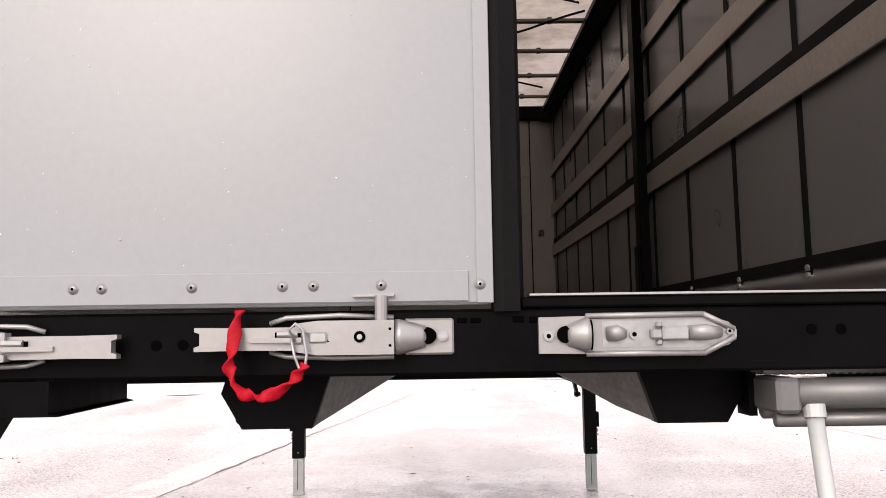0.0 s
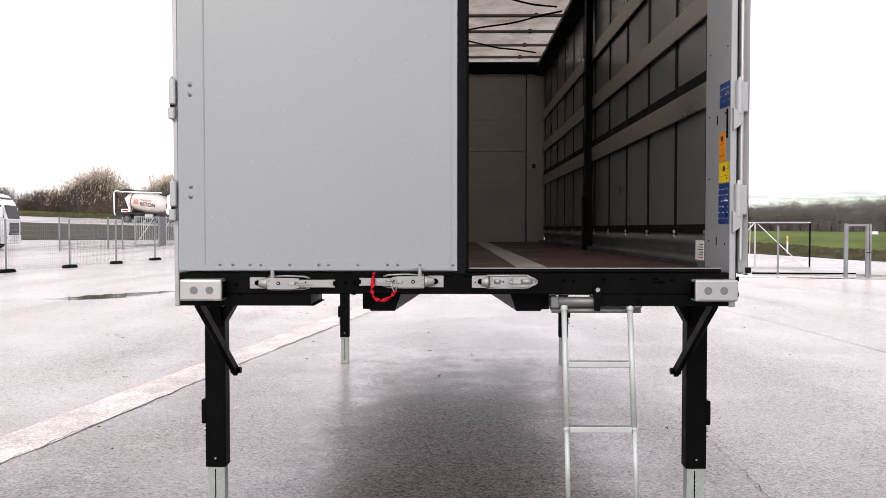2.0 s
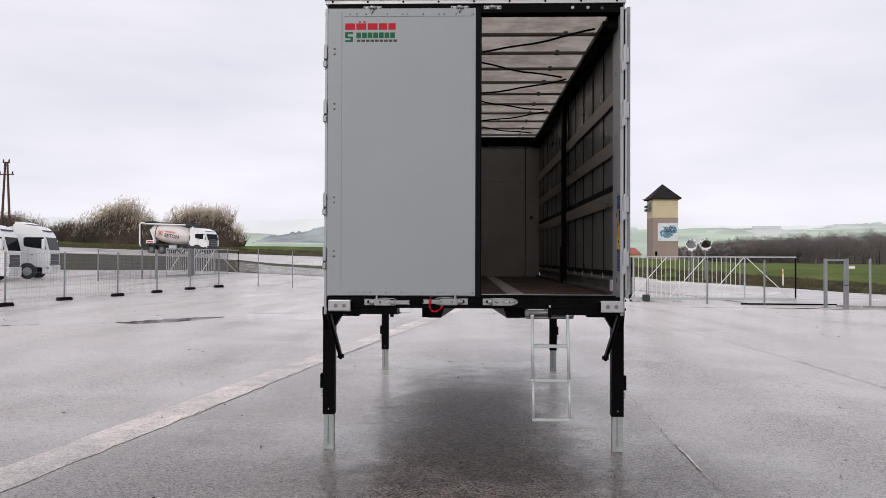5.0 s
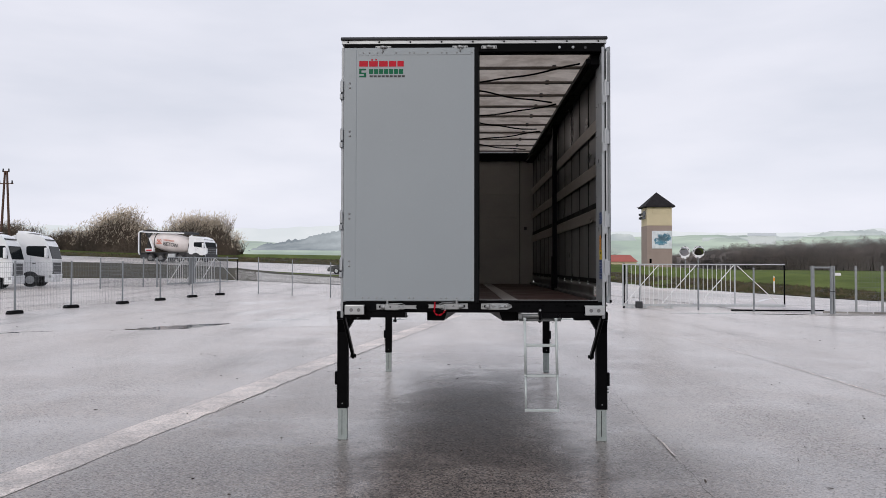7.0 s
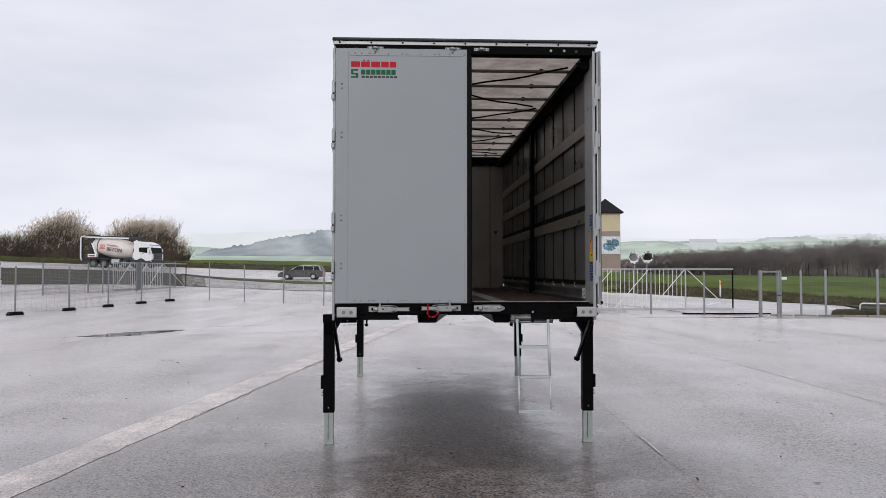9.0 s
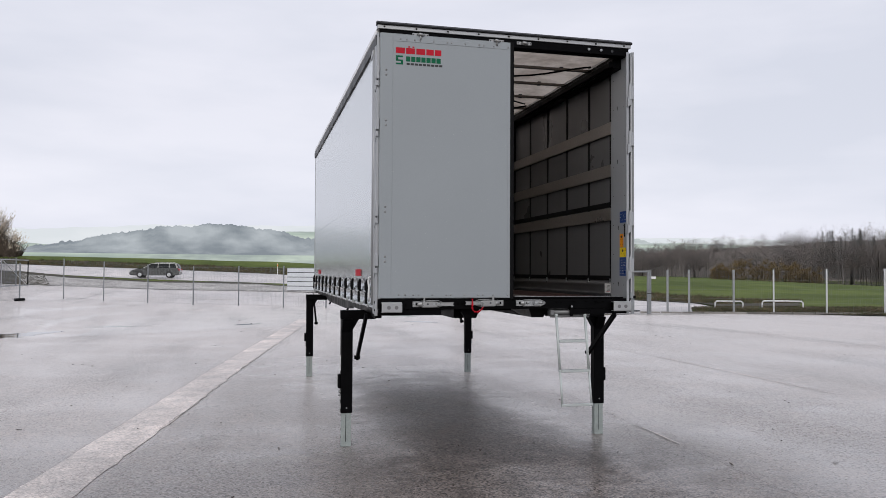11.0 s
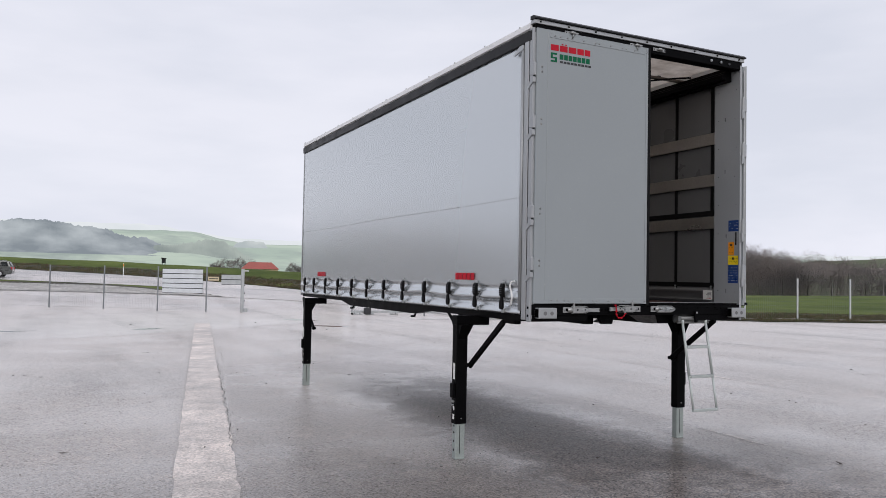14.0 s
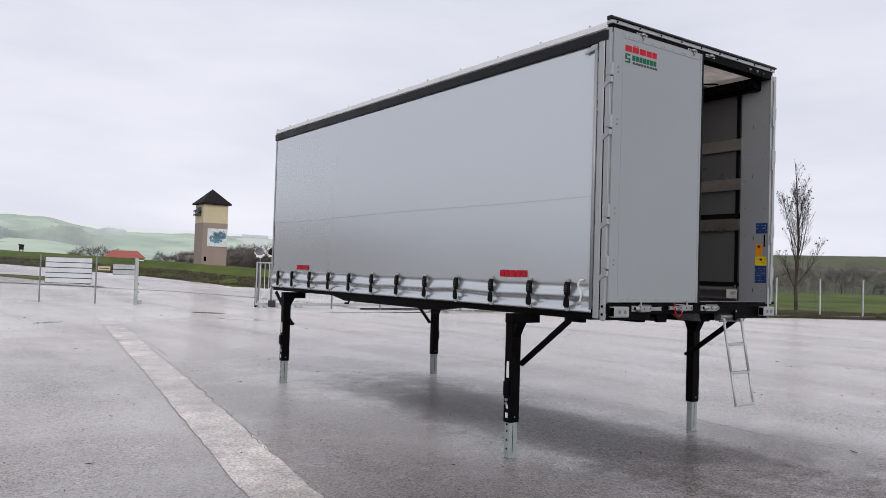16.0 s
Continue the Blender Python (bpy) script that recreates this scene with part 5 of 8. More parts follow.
def left_buckles():
    e0 = None
    meshes = []
    for y in BUCKLES:
        if not meshes:
            bm = B()
            prism(bm, [(0.0, 0.105), (-0.026, 0.118), (-0.034, 0.15), (-0.032, 0.20), (-0.016, 0.238), (0.0, 0.238)], 'y', -0.030, 0.030)
            bmesh.ops.bevel(bm, geom=list(bm.edges), offset=0.004, segments=1, affect='EDGES')
            e0 = part("curtain_buckle", bm, M["rubber"], left_curtain, "black tension buckle with a strap")
            e0.location = (-1.286, y, 1.50)
            bm = B()
            prism(bm, [(-0.014, 0.112), (0.014, 0.112), (0.030, 0.05), (0.034, 0.015), (0.020, -0.004), (-0.020, -0.004), (-0.034, 0.015), (-0.030, 0.05)], 'x', -0.030, -0.010)
            for v in bm.verts:
                v.co = Vector((v.co.x, v.co.y, v.co.z))
            bmesh.ops.bevel(bm, geom=list(bm.edges), offset=0.004, segments=1, affect='EDGES')
            meshes.append(part("strap_hook", bm, M["rubber"], e0))
            bm = B()
            box(bm, -0.009, 0.003, -0.021, 0.021, -0.035, 0.012, 0.001)
            meshes.append(part("webbing", bm, M["zinc"], e0))
            bm = B()
            for k in range(4):
                box(bm, -0.037, -0.030, -0.02, 0.02, 0.14 + k * 0.018, 0.148 + k * 0.018)
            meshes.append(part("teeth", bm, M["dark_plastic"], e0))
            bm = B()
            box(bm, -0.006, 0.006, -0.014, 0.014, 0.236, 0.262, 0.001)
            meshes.append(part("loop", bm, M["zinc"], e0))
        else:
            e = shared("curtain_buckle", e0, pose(-1.286, y, 1.50), left_curtain)
            tagged(e, "black tension buckle with a strap")
            for p in meshes:
                shared(p.name.split(".")[0], p, Matrix(), e)


left_buckles()


def left_curtain_details():
    for y0, y1 in ((1.464, 1.035), (6.434, 6.01)):
        n = 5
        step = (y0 - y1) / n
        for i in range(n):
            bm = B()
            box(bm, -1.2795, -1.2775, y0 - i * step - step * 0.86, y0 - i * step, 1.765, 1.835)
            part("red_print_block", bm, M["logo_red"], left_curtain)
    # tie-down cord at the rear corner
    bm = B()
    sweep(bm, [(-1.29, 0.25, 1.76), (-1.30, 0.29, 1.755), (-1.305, 0.31, 1.72), (-1.30, 0.29, 1.66), (-1.305, 0.27, 1.61), (-1.30, 0.29, 1.56), (-1.295, 0.32, 1.53)], 0.009, 8)
    part("white_cord", bm, M["white"], left_curtain, "short white tie cord", True)


left_curtain_details()


def inside_straps():
    for y in [0.405, 0.945, 1.565, 2.19, 2.82, 3.45, 4.08, 4.705, 5.33, 5.96, 6.585, 7.17]:
        bm = B()
        box(bm, 1.2632, 1.2662, y - 0.021, y + 0.021, 1.70, 3.90)
        st = part("curtain_strap", bm, M["rubber"], right_curtain, "black vertical strap")
        bm = B()
        cyl(bm, (1.252, y, 1.74), (1.264, y, 1.74), 0.012, seg=10)
        part("strap_bolt", bm, M["zinc"], st)
        bm = B()
        cyl(bm, (1.252, y, 1.715), (1.264, y, 1.715), 0.010, seg=10)
        part("strap_bolt", bm, M["zinc"], st)
    for z0, z1 in ((1.735, 1.782), (2.50, 2.555)):
        bm = B()
        box(bm, 1.2600, 1.2622, 0.355, 7.35, z0, z1)
        part("reinforcing_band", bm, M["rubber"], right_curtain)


inside_straps()


# ---- underframe, legs, ladder
def underframe():
    for s in (-1, 1):
        bm = B()
        prism(bm, [(0.20, 1.455), (0.20, 1.40), (2.2, 1.40), (2.6, 1.35), (4.9, 1.35), (5.3, 1.41), (7.42, 1.41), (7.42, 1.458)], 'x', s * 1.16, s * 1.24)
        part("side_member", bm, M["black"], body)
        bm = B()
        box(bm, s * 0.36, s * 0.46, 0.31, 7.3, 1.36, 1.46, 0.004)
        part("long_beam", bm, M["black"], body)
        # flared guide mouth under the sill
        bm = B()
        prism(bm, [(s * 0.425, 1.461), (s * 0.435, 1.43), (s * 0.40, 1.372), (s * 0.285, 1.372), (s * 0.255, 1.461)], 'y', 0.12, 0.16)
        g = part("guide_mouth", bm, M["black"], body, "black flared guide plate")
        bm = B()
        a = [Vector((s * 0.285, 0.14, 1.373)), Vector((s * 0.255, 0.14, 1.460)), Vector((s * 0.13, 0.42, 1.460)), Vector((s * 0.285, 0.42, 1.373))]
        off = Vector((s * 0.006, 0, 0))
        va, vb = [bm.verts.new(p) for p in a], [bm.verts.new(p + off) for p in a]
        bm.faces.new(va)
        bm.faces.new(vb[::-1])
        for i in range(4):
            bm.faces.new((va[i], vb[i], vb[(i + 1) % 4], va[(i + 1) % 4]))
        part("guide_flare", bm, M["flare"], g, "galvanised inner guide face")
    for y in (1.0, 2.4, 3.7, 5.0, 6.4):
        bm = B()
        box(bm, -1.16, 1.16, y - 0.05, y + 0.05, 1.40, 1.459, 0.004)
        part("cross_member", bm, M["black"], body)
    bm = B()
    box(bm, -1.235, -1.17, 0.32, 0.55, 1.365, 1.41, 0.006)
    part("brace_mount", bm, M["black"], body)
    for y in (4.8, 2.6):
        bm = B()
        sweep(bm, [(-1.22, y, 1.36), (-1.235, y, 1.32), (-1.23, y + 0.10, 1.315)], 0.014, 8)
        part("tarp_hook", bm, M["black"], body)


underframe()


def leg(sx, y, brace_dir):
    e = child_empty("support_leg", body, (sx * 1.418, y, 0))
    tagged(e, "black steel support leg with a galvanised foot")
    s = sx
    bm = B()
    box(bm, -0.06, 0.06, -0.05, 0.05, 0.345, 1.405, 0.008, 2)
    part("leg_sleeve", bm, M["black"], e)
    bm = B()
    box(bm, -s * 0.30, s * 0.066, -0.056, 0.056, 1.315, 1.408, 0.006)
    part("swing_arm", bm, M["black"], e)
    bm = B()
    prism(bm, [(-s * 0.055, 1.32), (-s * 0.125, 1.32), (-s * 0.055, 1.20)], 'y', -0.05, 0.05)
    prism(bm, [(0.045 * brace_dir, 1.32), (0.125 * brace_dir, 1.32), (0.045 * brace_dir, 1.17)], 'x', -0.05, 0.05)
    part("gusset", bm, M["black"], e)
    bm = B()
    box(bm, -0.051, 0.051, -0.036, 0.036, 0.018, 0.40, 0.005, 2)
    ft = part("foot_tube", bm, M["foot"], e, "galvanised foot tube with bores")
    bm = B()
    box(bm, -0.053, 0.053, -0.039, 0.039, 0.0, 0.019, 0.004)
    part("foot_plate", bm, M["foot"], ft)
    for z in (0.09, 0.175, 0.26, 0.325):
        for a, b in (((s * 0.0425, -0.008, z), (s * 0.044, -0.008, z)),):
            bm = B()
            cyl(bm, (s * 0.047, 0, z), (s * 0.0522, 0, z), 0.012, seg=12)
            part("bore", bm, M["hole"], ft)
    bm = B()
    box(bm, -0.008, -0.002, -0.0372, -0.035, 0.05, 0.33)
    part("slit", bm, M["hole"], ft)
    bm = B()
    box(bm, s * 0.06, s * 0.088, -0.035, 0.035, 0.60, 0.745, 0.006)
    part("pin_housing", bm, M["black"], e)
    bm = B()
    cyl(bm, (s * 0.060, 0.0, 0.565), (s * 0.078, 0.0, 0.565), 0.015, seg=12)
    cyl(bm, (s * 0.06, 0.0, 0.53), (s * 0.082, 0.0, 0.53), 0.010, seg=10)
    part("locking_pin", bm, M["zinc"], e)
    bm = B()
    cyl(bm, (0.0, -0.055, 0.40), (0.0, -0.049, 0.40), 0.006, seg=10)
    part("bolt", bm, M["zinc"], e)
    for z0, z1 in ((0.78, 0.94), (0.39, 0.44)):
        bm = B()
        box(bm, s * 0.0600, s * 0.0612, -0.018 * 1, 0.018, z0, z1)
        part("white_sticker", bm, M["paper"], e)
    bm = B()
    prism(bm, [(-0.016, 0.475), (0.010, 0.485), (0.016, 0.515), (-0.004, 0.525), (-0.018, 0.505)], 'x', s * 0.0600, s * 0.0611)
    part("white_mark", bm, M["paper"], e)
    # diagonal brace
    bm = B()
    p0 = Vector((-s * 0.112, brace_dir * 0.0, 0.905))
    p1 = Vector((-s * 0.108, brace_dir * 0.66, 1.385))
    beam(bm, p0, p1, 0.03, 0.055, 0.004)
    br = part("brace", bm, M["black"], e, "black diagonal brace")
    bm = B()
    cyl(bm, p0 + Vector((-0.03, 0, 0.01)), p0 + Vector((0.03, 0, 0.01)), 0.02, seg=12)
    part("pivot_pin", bm, M["black"], br)
    return e


for sx in (-1, 1):
    leg(sx, 1.06, -1)
    leg(sx, 6.47, 1)


def ladder():
    e = child_empty("access_ladder", body, (0, 0, 0))
    tagged(e, "folding aluminium access ladder hanging down")
    xl, xr = 0.495, 0.795
    top, bot = Vector((0, 0.02, 1.405)), Vector((0, -0.137, 0.55))
    for x in (xl, xr):
        bm = B()
        mid = top.lerp(bot, 0.62)
        cyl(bm, (x, *top.yz), (x, *mid.yz), 0.0128, seg=14)
        cyl(bm, (x, *mid.yz), (x, *bot.yz), 0.0106, seg=14)
        rail = part("ladder_rail", bm, M["ladder"], e, "", True)
        bm = B()
        cyl(bm, (x, top.y, top.z + 0.004), (x, *top.lerp(bot, 0.018).yz), 0.0165, seg=16)
        part("collar", bm, M["ladder"], rail)
        bm = B()
        cyl(bm, (x, *mid.yz), (x, *top.lerp(bot, 0.635).yz), 0.0150, seg=16)
        part("collar", bm, M["ladder"], rail)
    for f in (0.30, 0.63):
        p = top.lerp(bot, f)
        bm = B()
        box(bm, xl + 0.012, xr - 0.012, p.y - 0.018, p.y + 0.018, p.z - 0.013, p.z + 0.013, 0.003)
        rung = part("rung", bm, M["ladder"], e)
        bm = B()
        for k in range(22):
            x = xl + 0.024 + k * 0.012
            box(bm, x, x + 0.006, p.y - 0.015, p.y + 0.015, p.z + 0.011, p.z + 0.0145)
        part("tread_teeth", bm, M["zinc"], rung)
    bm = B()
    box(bm, xl - 0.011, xr + 0.011, bot.y - 0.014, bot.y + 0.014, bot.z - 0.012, bot.z + 0.012, 0.003)
    part("rung", bm, M["ladder"], e)
    bm = B()
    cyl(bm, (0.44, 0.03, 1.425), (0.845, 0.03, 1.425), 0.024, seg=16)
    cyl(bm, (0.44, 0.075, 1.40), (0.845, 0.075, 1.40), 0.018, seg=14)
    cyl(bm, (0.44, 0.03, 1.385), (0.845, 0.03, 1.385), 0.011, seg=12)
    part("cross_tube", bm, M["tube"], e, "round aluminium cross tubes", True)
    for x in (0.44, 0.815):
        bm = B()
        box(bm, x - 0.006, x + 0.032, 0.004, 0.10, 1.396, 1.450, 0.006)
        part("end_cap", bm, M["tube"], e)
    bm = B()
    box(bm, 0.43, 0.86, 0.04, 0.14, 1.455, 1.462)
    for k in range(30):
        box(bm, 0.44 + k * 0.0135, 0.446 + k * 0.0135, 0.05, 0.13, 1.452, 1.460)
    part("stowed_tread", bm, M["flare"], e)
    for x0, x1, z0 in ((0.425, 0.438, 1.385), (0.85, 0.862, 1.39)):
        bm = B()
        box(bm, x0, x1, 0.09, 0.14, z0, 1.46)
        part("mounting_plate", bm, M["black"], e)
    bm = B()
    prism(bm, [(0.628, 1.388), (0.652, 1.388), (0.656, 1.45), (0.655, 1.487), (0.648, 1.497), (0.632, 1.497), (0.625, 1.487), (0.624, 1.45)], 'y', -0.022, -0.003)
    hk = part("holding_hook", bm, M["black"], e, "black holding hook")
    bm = B()
    cyl(bm, (0.64, -0.028, 1.484), (0.64, -0.02, 1.484), 0.010, seg=12)
    part("bolt", bm, M["zinc"], hk)


ladder()


def red_strap():
    e = thing("red_strap", "twisted red webbing strap hanging in a loop from the door latch", "strap")
    pts = [(-0.392, -0.03, 1.556), (-0.394, -0.045, 1.53), (-0.397, -0.052, 1.50), (-0.400, -0.054, 1.475), (-0.394, -0.055, 1.452), (-0.378, -0.056, 1.437), (-0.355, -0.057, 1.432), (-0.332, -0.057, 1.438), (-0.312, -0.055, 1.452), (-0.298, -0.053, 1.468), (-0.292, -0.050, 1.478)]
    pts = [Vector(p) + Vector((0.024, 0, 0.005)) for p in pts]
    fine = []
    for a, b in zip(pts, pts[1:]):
        for k in range(6):
            fine.append(a.lerp(b, k / 6))
    fine.append(pts[-1])
    # a flat band that turns about its own line
    bm = B()
    rings = []
    for i, p in enumerate(fine):
        d = (fine[min(i + 1, len(fine) - 1)] - fine[max(i - 1, 0)]).normalized()
        u = d.cross(Vector((0, 1, 0))).normalized()
        v = d.cross(u)
        turn = 0.35 + i * 0.30 + 0.5 * math.sin(i * 0.37)
        wide, thin = 0.0098 + 0.0008 * math.sin(i * 1.1), 0.0036
        a1, a2 = u * math.cos(turn) + v * math.sin(turn), v * math.cos(turn) - u * math.sin(turn)
        rings.append([bm.verts.new(p + a1 * wide * math.cos(t) + a2 * thin * math.sin(t)) for t in [k * math.pi / 5 for k in range(10)]])
    for q, r in zip(rings, rings[1:]):
        for k in range(10):
            bm.faces.new((q[k], q[(k + 1) % 10], r[(k + 1) % 10], r[k]))
    bm.faces.new(rings[0])
    bm.faces.new(rings[-1][::-1])
    part("webbing", bm, M["red"], e, "", True)
    bm = B()
    ring = [(-0.306, -0.048, 1.512), (-0.314, -0.052, 1.528), (-0.304, -0.054, 1.537), (-0.294, -0.052, 1.528), (-0.288, -0.052, 1.492), (-0.290, -0.052, 1.474), (-0.299, -0.050, 1.473), (-0.306, -0.048, 1.49), (-0.311, -0.048, 1.515)]
    ring = [Vector(p) + Vector((0.022, 0, 0.004)) for p in ring]
    sweep(bm, ring, 0.0022, 8)
    part("carabiner", bm, M["zinc"], e, "small steel carabiner", True)


red_strap()


# ---------------------------------------------------------------- fences and gates
def gz(x, y):
    return land_z(x, y)


M["wire"] = material("thin_grey_wire", (0.20, 0.21, 0.215), 0.6, 0.3)


def mesh_panel_mesh(length, height, pitch, rows, r):
    """Welded wire panel in the local xz plane, from x = 0 to length."""
    verts, faces = [], []

    def wire(p, q, rad):
        i = len(verts)
        d = (Vector(q) - Vector(p)).normalized()
        u = d.cross(Vector((0, 1, 0))).normalized()
        for c in (p, q):
            for a in (0, 2.094, 4.188):
                verts.append(Vector(c) + u * rad * math.cos(a) + Vector((0, 1, 0)) * rad * math.sin(a))
        for k in range(3):
            faces.append((i + k, i + (k + 1) % 3, i + 3 + (k + 1) % 3, i + 3 + k))
    n = int(length / pitch)
    for i in range(n + 1):
        x = length * i / n
        wire((x, 0, 0.06), (x, 0, height), r)
    for j in range(rows + 1):
        z = 0.08 + (height - 0.1) * j / rows
        wire((0, 0.006, z), (length, 0.006, z), r * 1.2)
    me = bpy.data.meshes.new("wire_mesh")
    me.from_pydata(verts, [], faces)
    me.materials.append(M["wire"])
    return me


def fence_run(name, label, posts, height, post_r, mat_post, feet, pitch=0.1, rows=10, wire=0.003, tubes=False, group="", skip=()):
    f = thing(name, label, "fence", (posts[0][0], posts[0][1], gz(*posts[0])), group)
    o = Vector(f.location)
    bm = B()
    if tubes:
        cyl(bm, (0, 0, 0.03), (0, 0, height), post_r, seg=10)
    else:
        box(bm, -post_r, post_r, -post_r, post_r, -0.02, height, 0.004)
        box(bm, -post_r - 0.004, post_r + 0.004, -post_r - 0.004, post_r + 0.004, height, height + 0.02)
    first = part("fence_post", bm, mat_post, f)
    foot0 = None
    panels = {}
    for i, (x, y) in enumerate(posts):
        p = Vector((x, y, gz(x, y))) - o
        ang = 0.0
        if i + 1 < len(posts):
            ang = math.atan2(posts[i + 1][1] - y, posts[i + 1][0] - x)
        elif i:
            ang = math.atan2(y - posts[i - 1][1], x - posts[i - 1][0])
        m = Matrix.Translation(p) @ Matrix.Rotation(ang, 4, 'Z')
        if i == 0:
            first.matrix_basis = m
        else:
            shared("fence_post", first, m, f)
        if feet:
            if foot0 is None:
                bm = B()
                prism(bm, [(-0.36, 0.004), (0.36, 0.004), (0.36, 0.07), (0.28, 0.14), (-0.28, 0.14), (-0.36, 0.07)], 'y', -0.115, 0.115)
                foot0 = part("fence_foot", bm, M["rubber"], f, "black rubber fence foot")
                foot0.matrix_basis = m
            else:
                shared("fence_foot", foot0, m, f)
        if i + 1 < len(posts) and i not in skip:
            nx, ny = posts[i + 1]
            length = round(math.hypot(nx - x, ny - y), 1) - 0.04
            if length not in panels:
                panels[length] = mesh_panel_mesh(length, height - 0.05, pitch, rows, wire)
            w = new("wire_panel", panels[length])
            w.parent = f
            tilt = math.atan2(gz(nx, ny) - gz(x, y), length)
            w.matrix_basis = m @ Matrix.Translation((0.02, 0, 0)) @ Matrix.Rotation(-tilt, 4, 'Y')
    return f


M["board"] = material("pale_grey_board", (0.68, 0.71, 0.74), 0.5, 0.0, 0.06, 3)
M["post_dull"] = material("dull_galvanised_post", (0.27, 0.285, 0.295), 0.55, 0.4, 0.15, 4, 40, 0.08)
M["post_zinc"] = material("galvanised_fence_post", (0.50, 0.52, 0.53), 0.5, 0.5, 0.1, 4, 40, 0.06)
fence_run("temporary_fence", "galvanised temporary mesh fence on black rubber feet", [(-17.88, 9.57), (-17.53, 13.3), (-17.17, 17.12), (-16.77, 20.94), (-16.55, 24.67), (-15.81, 27.92), (-15.36, 31.27), (-15.0, 34.9), (-14.35, 37.77)], 2.0, 0.036, M["post_dull"], True, 0.1, 10, 0.003, True)
fence_run("mesh_fence", "galvanised wire mesh fence on slim square posts", [(-13.0, 41.3), (-10.9, 41.6), (-8.55, 42.3), (-5.83, 40.9), (-3.2, 39.3), (-0.73, 36.7), (1.5, 35.3)], 2.3, 0.028, M["post_dull"], False, 0.1, 8, 0.002)
L2 = [(16.9 + 2.32 * i, 27.5 - 1.2 * i) for i in (0.256, 0.646, 1.436, 2.126, 3.02, 3.97, 4.985, 6, 7, 8, 9, 10, 11, 12)]
fence_run("mesh_fence", "tall wire mesh fence along the meadow with a concrete kerb", L2[2:], 2.1, 0.035, M["post_zinc"], False, 0.1, 9, 0.002)
fence_run("mesh_fence", "short wire mesh fence beside the wicket gate on thicker grey posts", L2[:3], 2.1, 0.05, M["post_dull"], False, 0.1, 9, 0.002)


M["kerb"] = material("weathered_kerb_concrete", (0.21, 0.20, 0.185), 0.85, 0.0, 0.35, 1.3, 30, 0.2, 0.3, 40, random_piece=0.4)


def kerb_line():
    k = thing("kerb", "row of low grey concrete kerb stones under the fence", "kerb", kind="structure")
    a, b = Vector((16.2, 27.6)), Vector((46.0, 12.2))
    d = (b - a).normalized()
    n = int((b - a).length / 1.0)
    bm = B()
    box(bm, 0.02, 0.98, -0.06, 0.06, -0.05, 0.10, 0.014)
    st = None
    for i in range(n):
        p = a + d * i
        m = Matrix.Translation((p.x, p.y, gz(p.x, p.y))) @ Matrix.Rotation(math.atan2(d.y, d.x), 4, 'Z')
        if st is None:
            st = part("kerb_stone", bm, M["kerb"], k)
            st.matrix_basis = m
        else:
            shared("kerb_stone", st, m, k)


kerb_line()


def end_post_and_boards():
    x, y = 3.15, 34.4
    p = thing("gate_post", "thick galvanised gate post with a small bracket", "gate post", (x, y, gz(x, y)))
    bm = B()
    box(bm, -0.075, 0.075, -0.075, 0.075, 0, 2.25, 0.008)
    part("post", bm, M["post_zinc"], p)
    bm = B()
    box(bm, 0.09, 0.28, -0.05, 0.05, 0.03, 0.22, 0.01)
    part("bracket", bm, M["post_zinc"], p)
    bm = B()
    box(bm, 0.05, 0.30, -0.03, 0.03, 2.12, 2.17, 0.008)
    part("lamp_arm", bm, M["white"], p)
    for z in (0.6, 1.0, 1.4):
        bm = B()
        cyl(bm, (0.09, 0, z), (0.13, 0, z), 0.03, seg=10)
        part("roller", bm, M["rubber"], p)
    # slatted boards on the fence
    for (ax, ay), (bx, by), z0, z1, n, f0, f1, lab in (((-0.73, 36.7), (1.5, 35.3), 0.95, 2.2, 5, 0.10, 0.93, "white slatted notice board tied to the fence"),
                                                      ((1.5, 35.3), (3.15, 34.4), 1.42, 1.95, 2, 0.42, 0.96, "grey slatted board tied to the fence")):
        d = Vector((bx - ax, by - ay))
        L = d.length
        t = thing("fence_board", lab, "board", (ax, ay, gz(ax, ay) + 0.0), rz=math.degrees(math.atan2(d.y, d.x)))
        hgt = (z1 - z0) / n
        for i in range(n):
            bm = B()
            box(bm, L * f0, L * f1, -0.075, -0.05, z0 + i * hgt + 0.018, z0 + (i + 1) * hgt - 0.018, 0.006)
            part("board_slat", bm, M["board"] if n == 5 else M["post_zinc"], t)
        # dark sheet added behind the slats to paint their gaps dark
        bm = B()
        box(bm, L * f0, L * f1, -0.050, -0.047, z0, z1)
        part("dark_gap_sheet", bm, M["dark_plastic"], t)
        for f in (f0 + 0.04, f1 - 0.04):
            bm = B()
            box(bm, L * f - 0.02, L * f + 0.02, -0.046, -0.036, z0, z1)
            part("batten", bm, M["post_zinc"], t)
    t = thing("small_sign", "small cream sign plate on the fence", "sign", (1.5, 35.3, gz(1.5, 35.3)), rz=-28.6)
    bm = B()
    box(bm, 0.08, 0.66, -0.06, -0.045, 1.62, 1.82, 0.004)
    part("plate", bm, M["tower_up"], t)
    bm = B()
    box(bm, 0.14, 0.60, -0.062, -0.0595, 1.70, 1.74)
    part("print_bar", bm, M["logo_dark"], t)


end_post_and_boards()


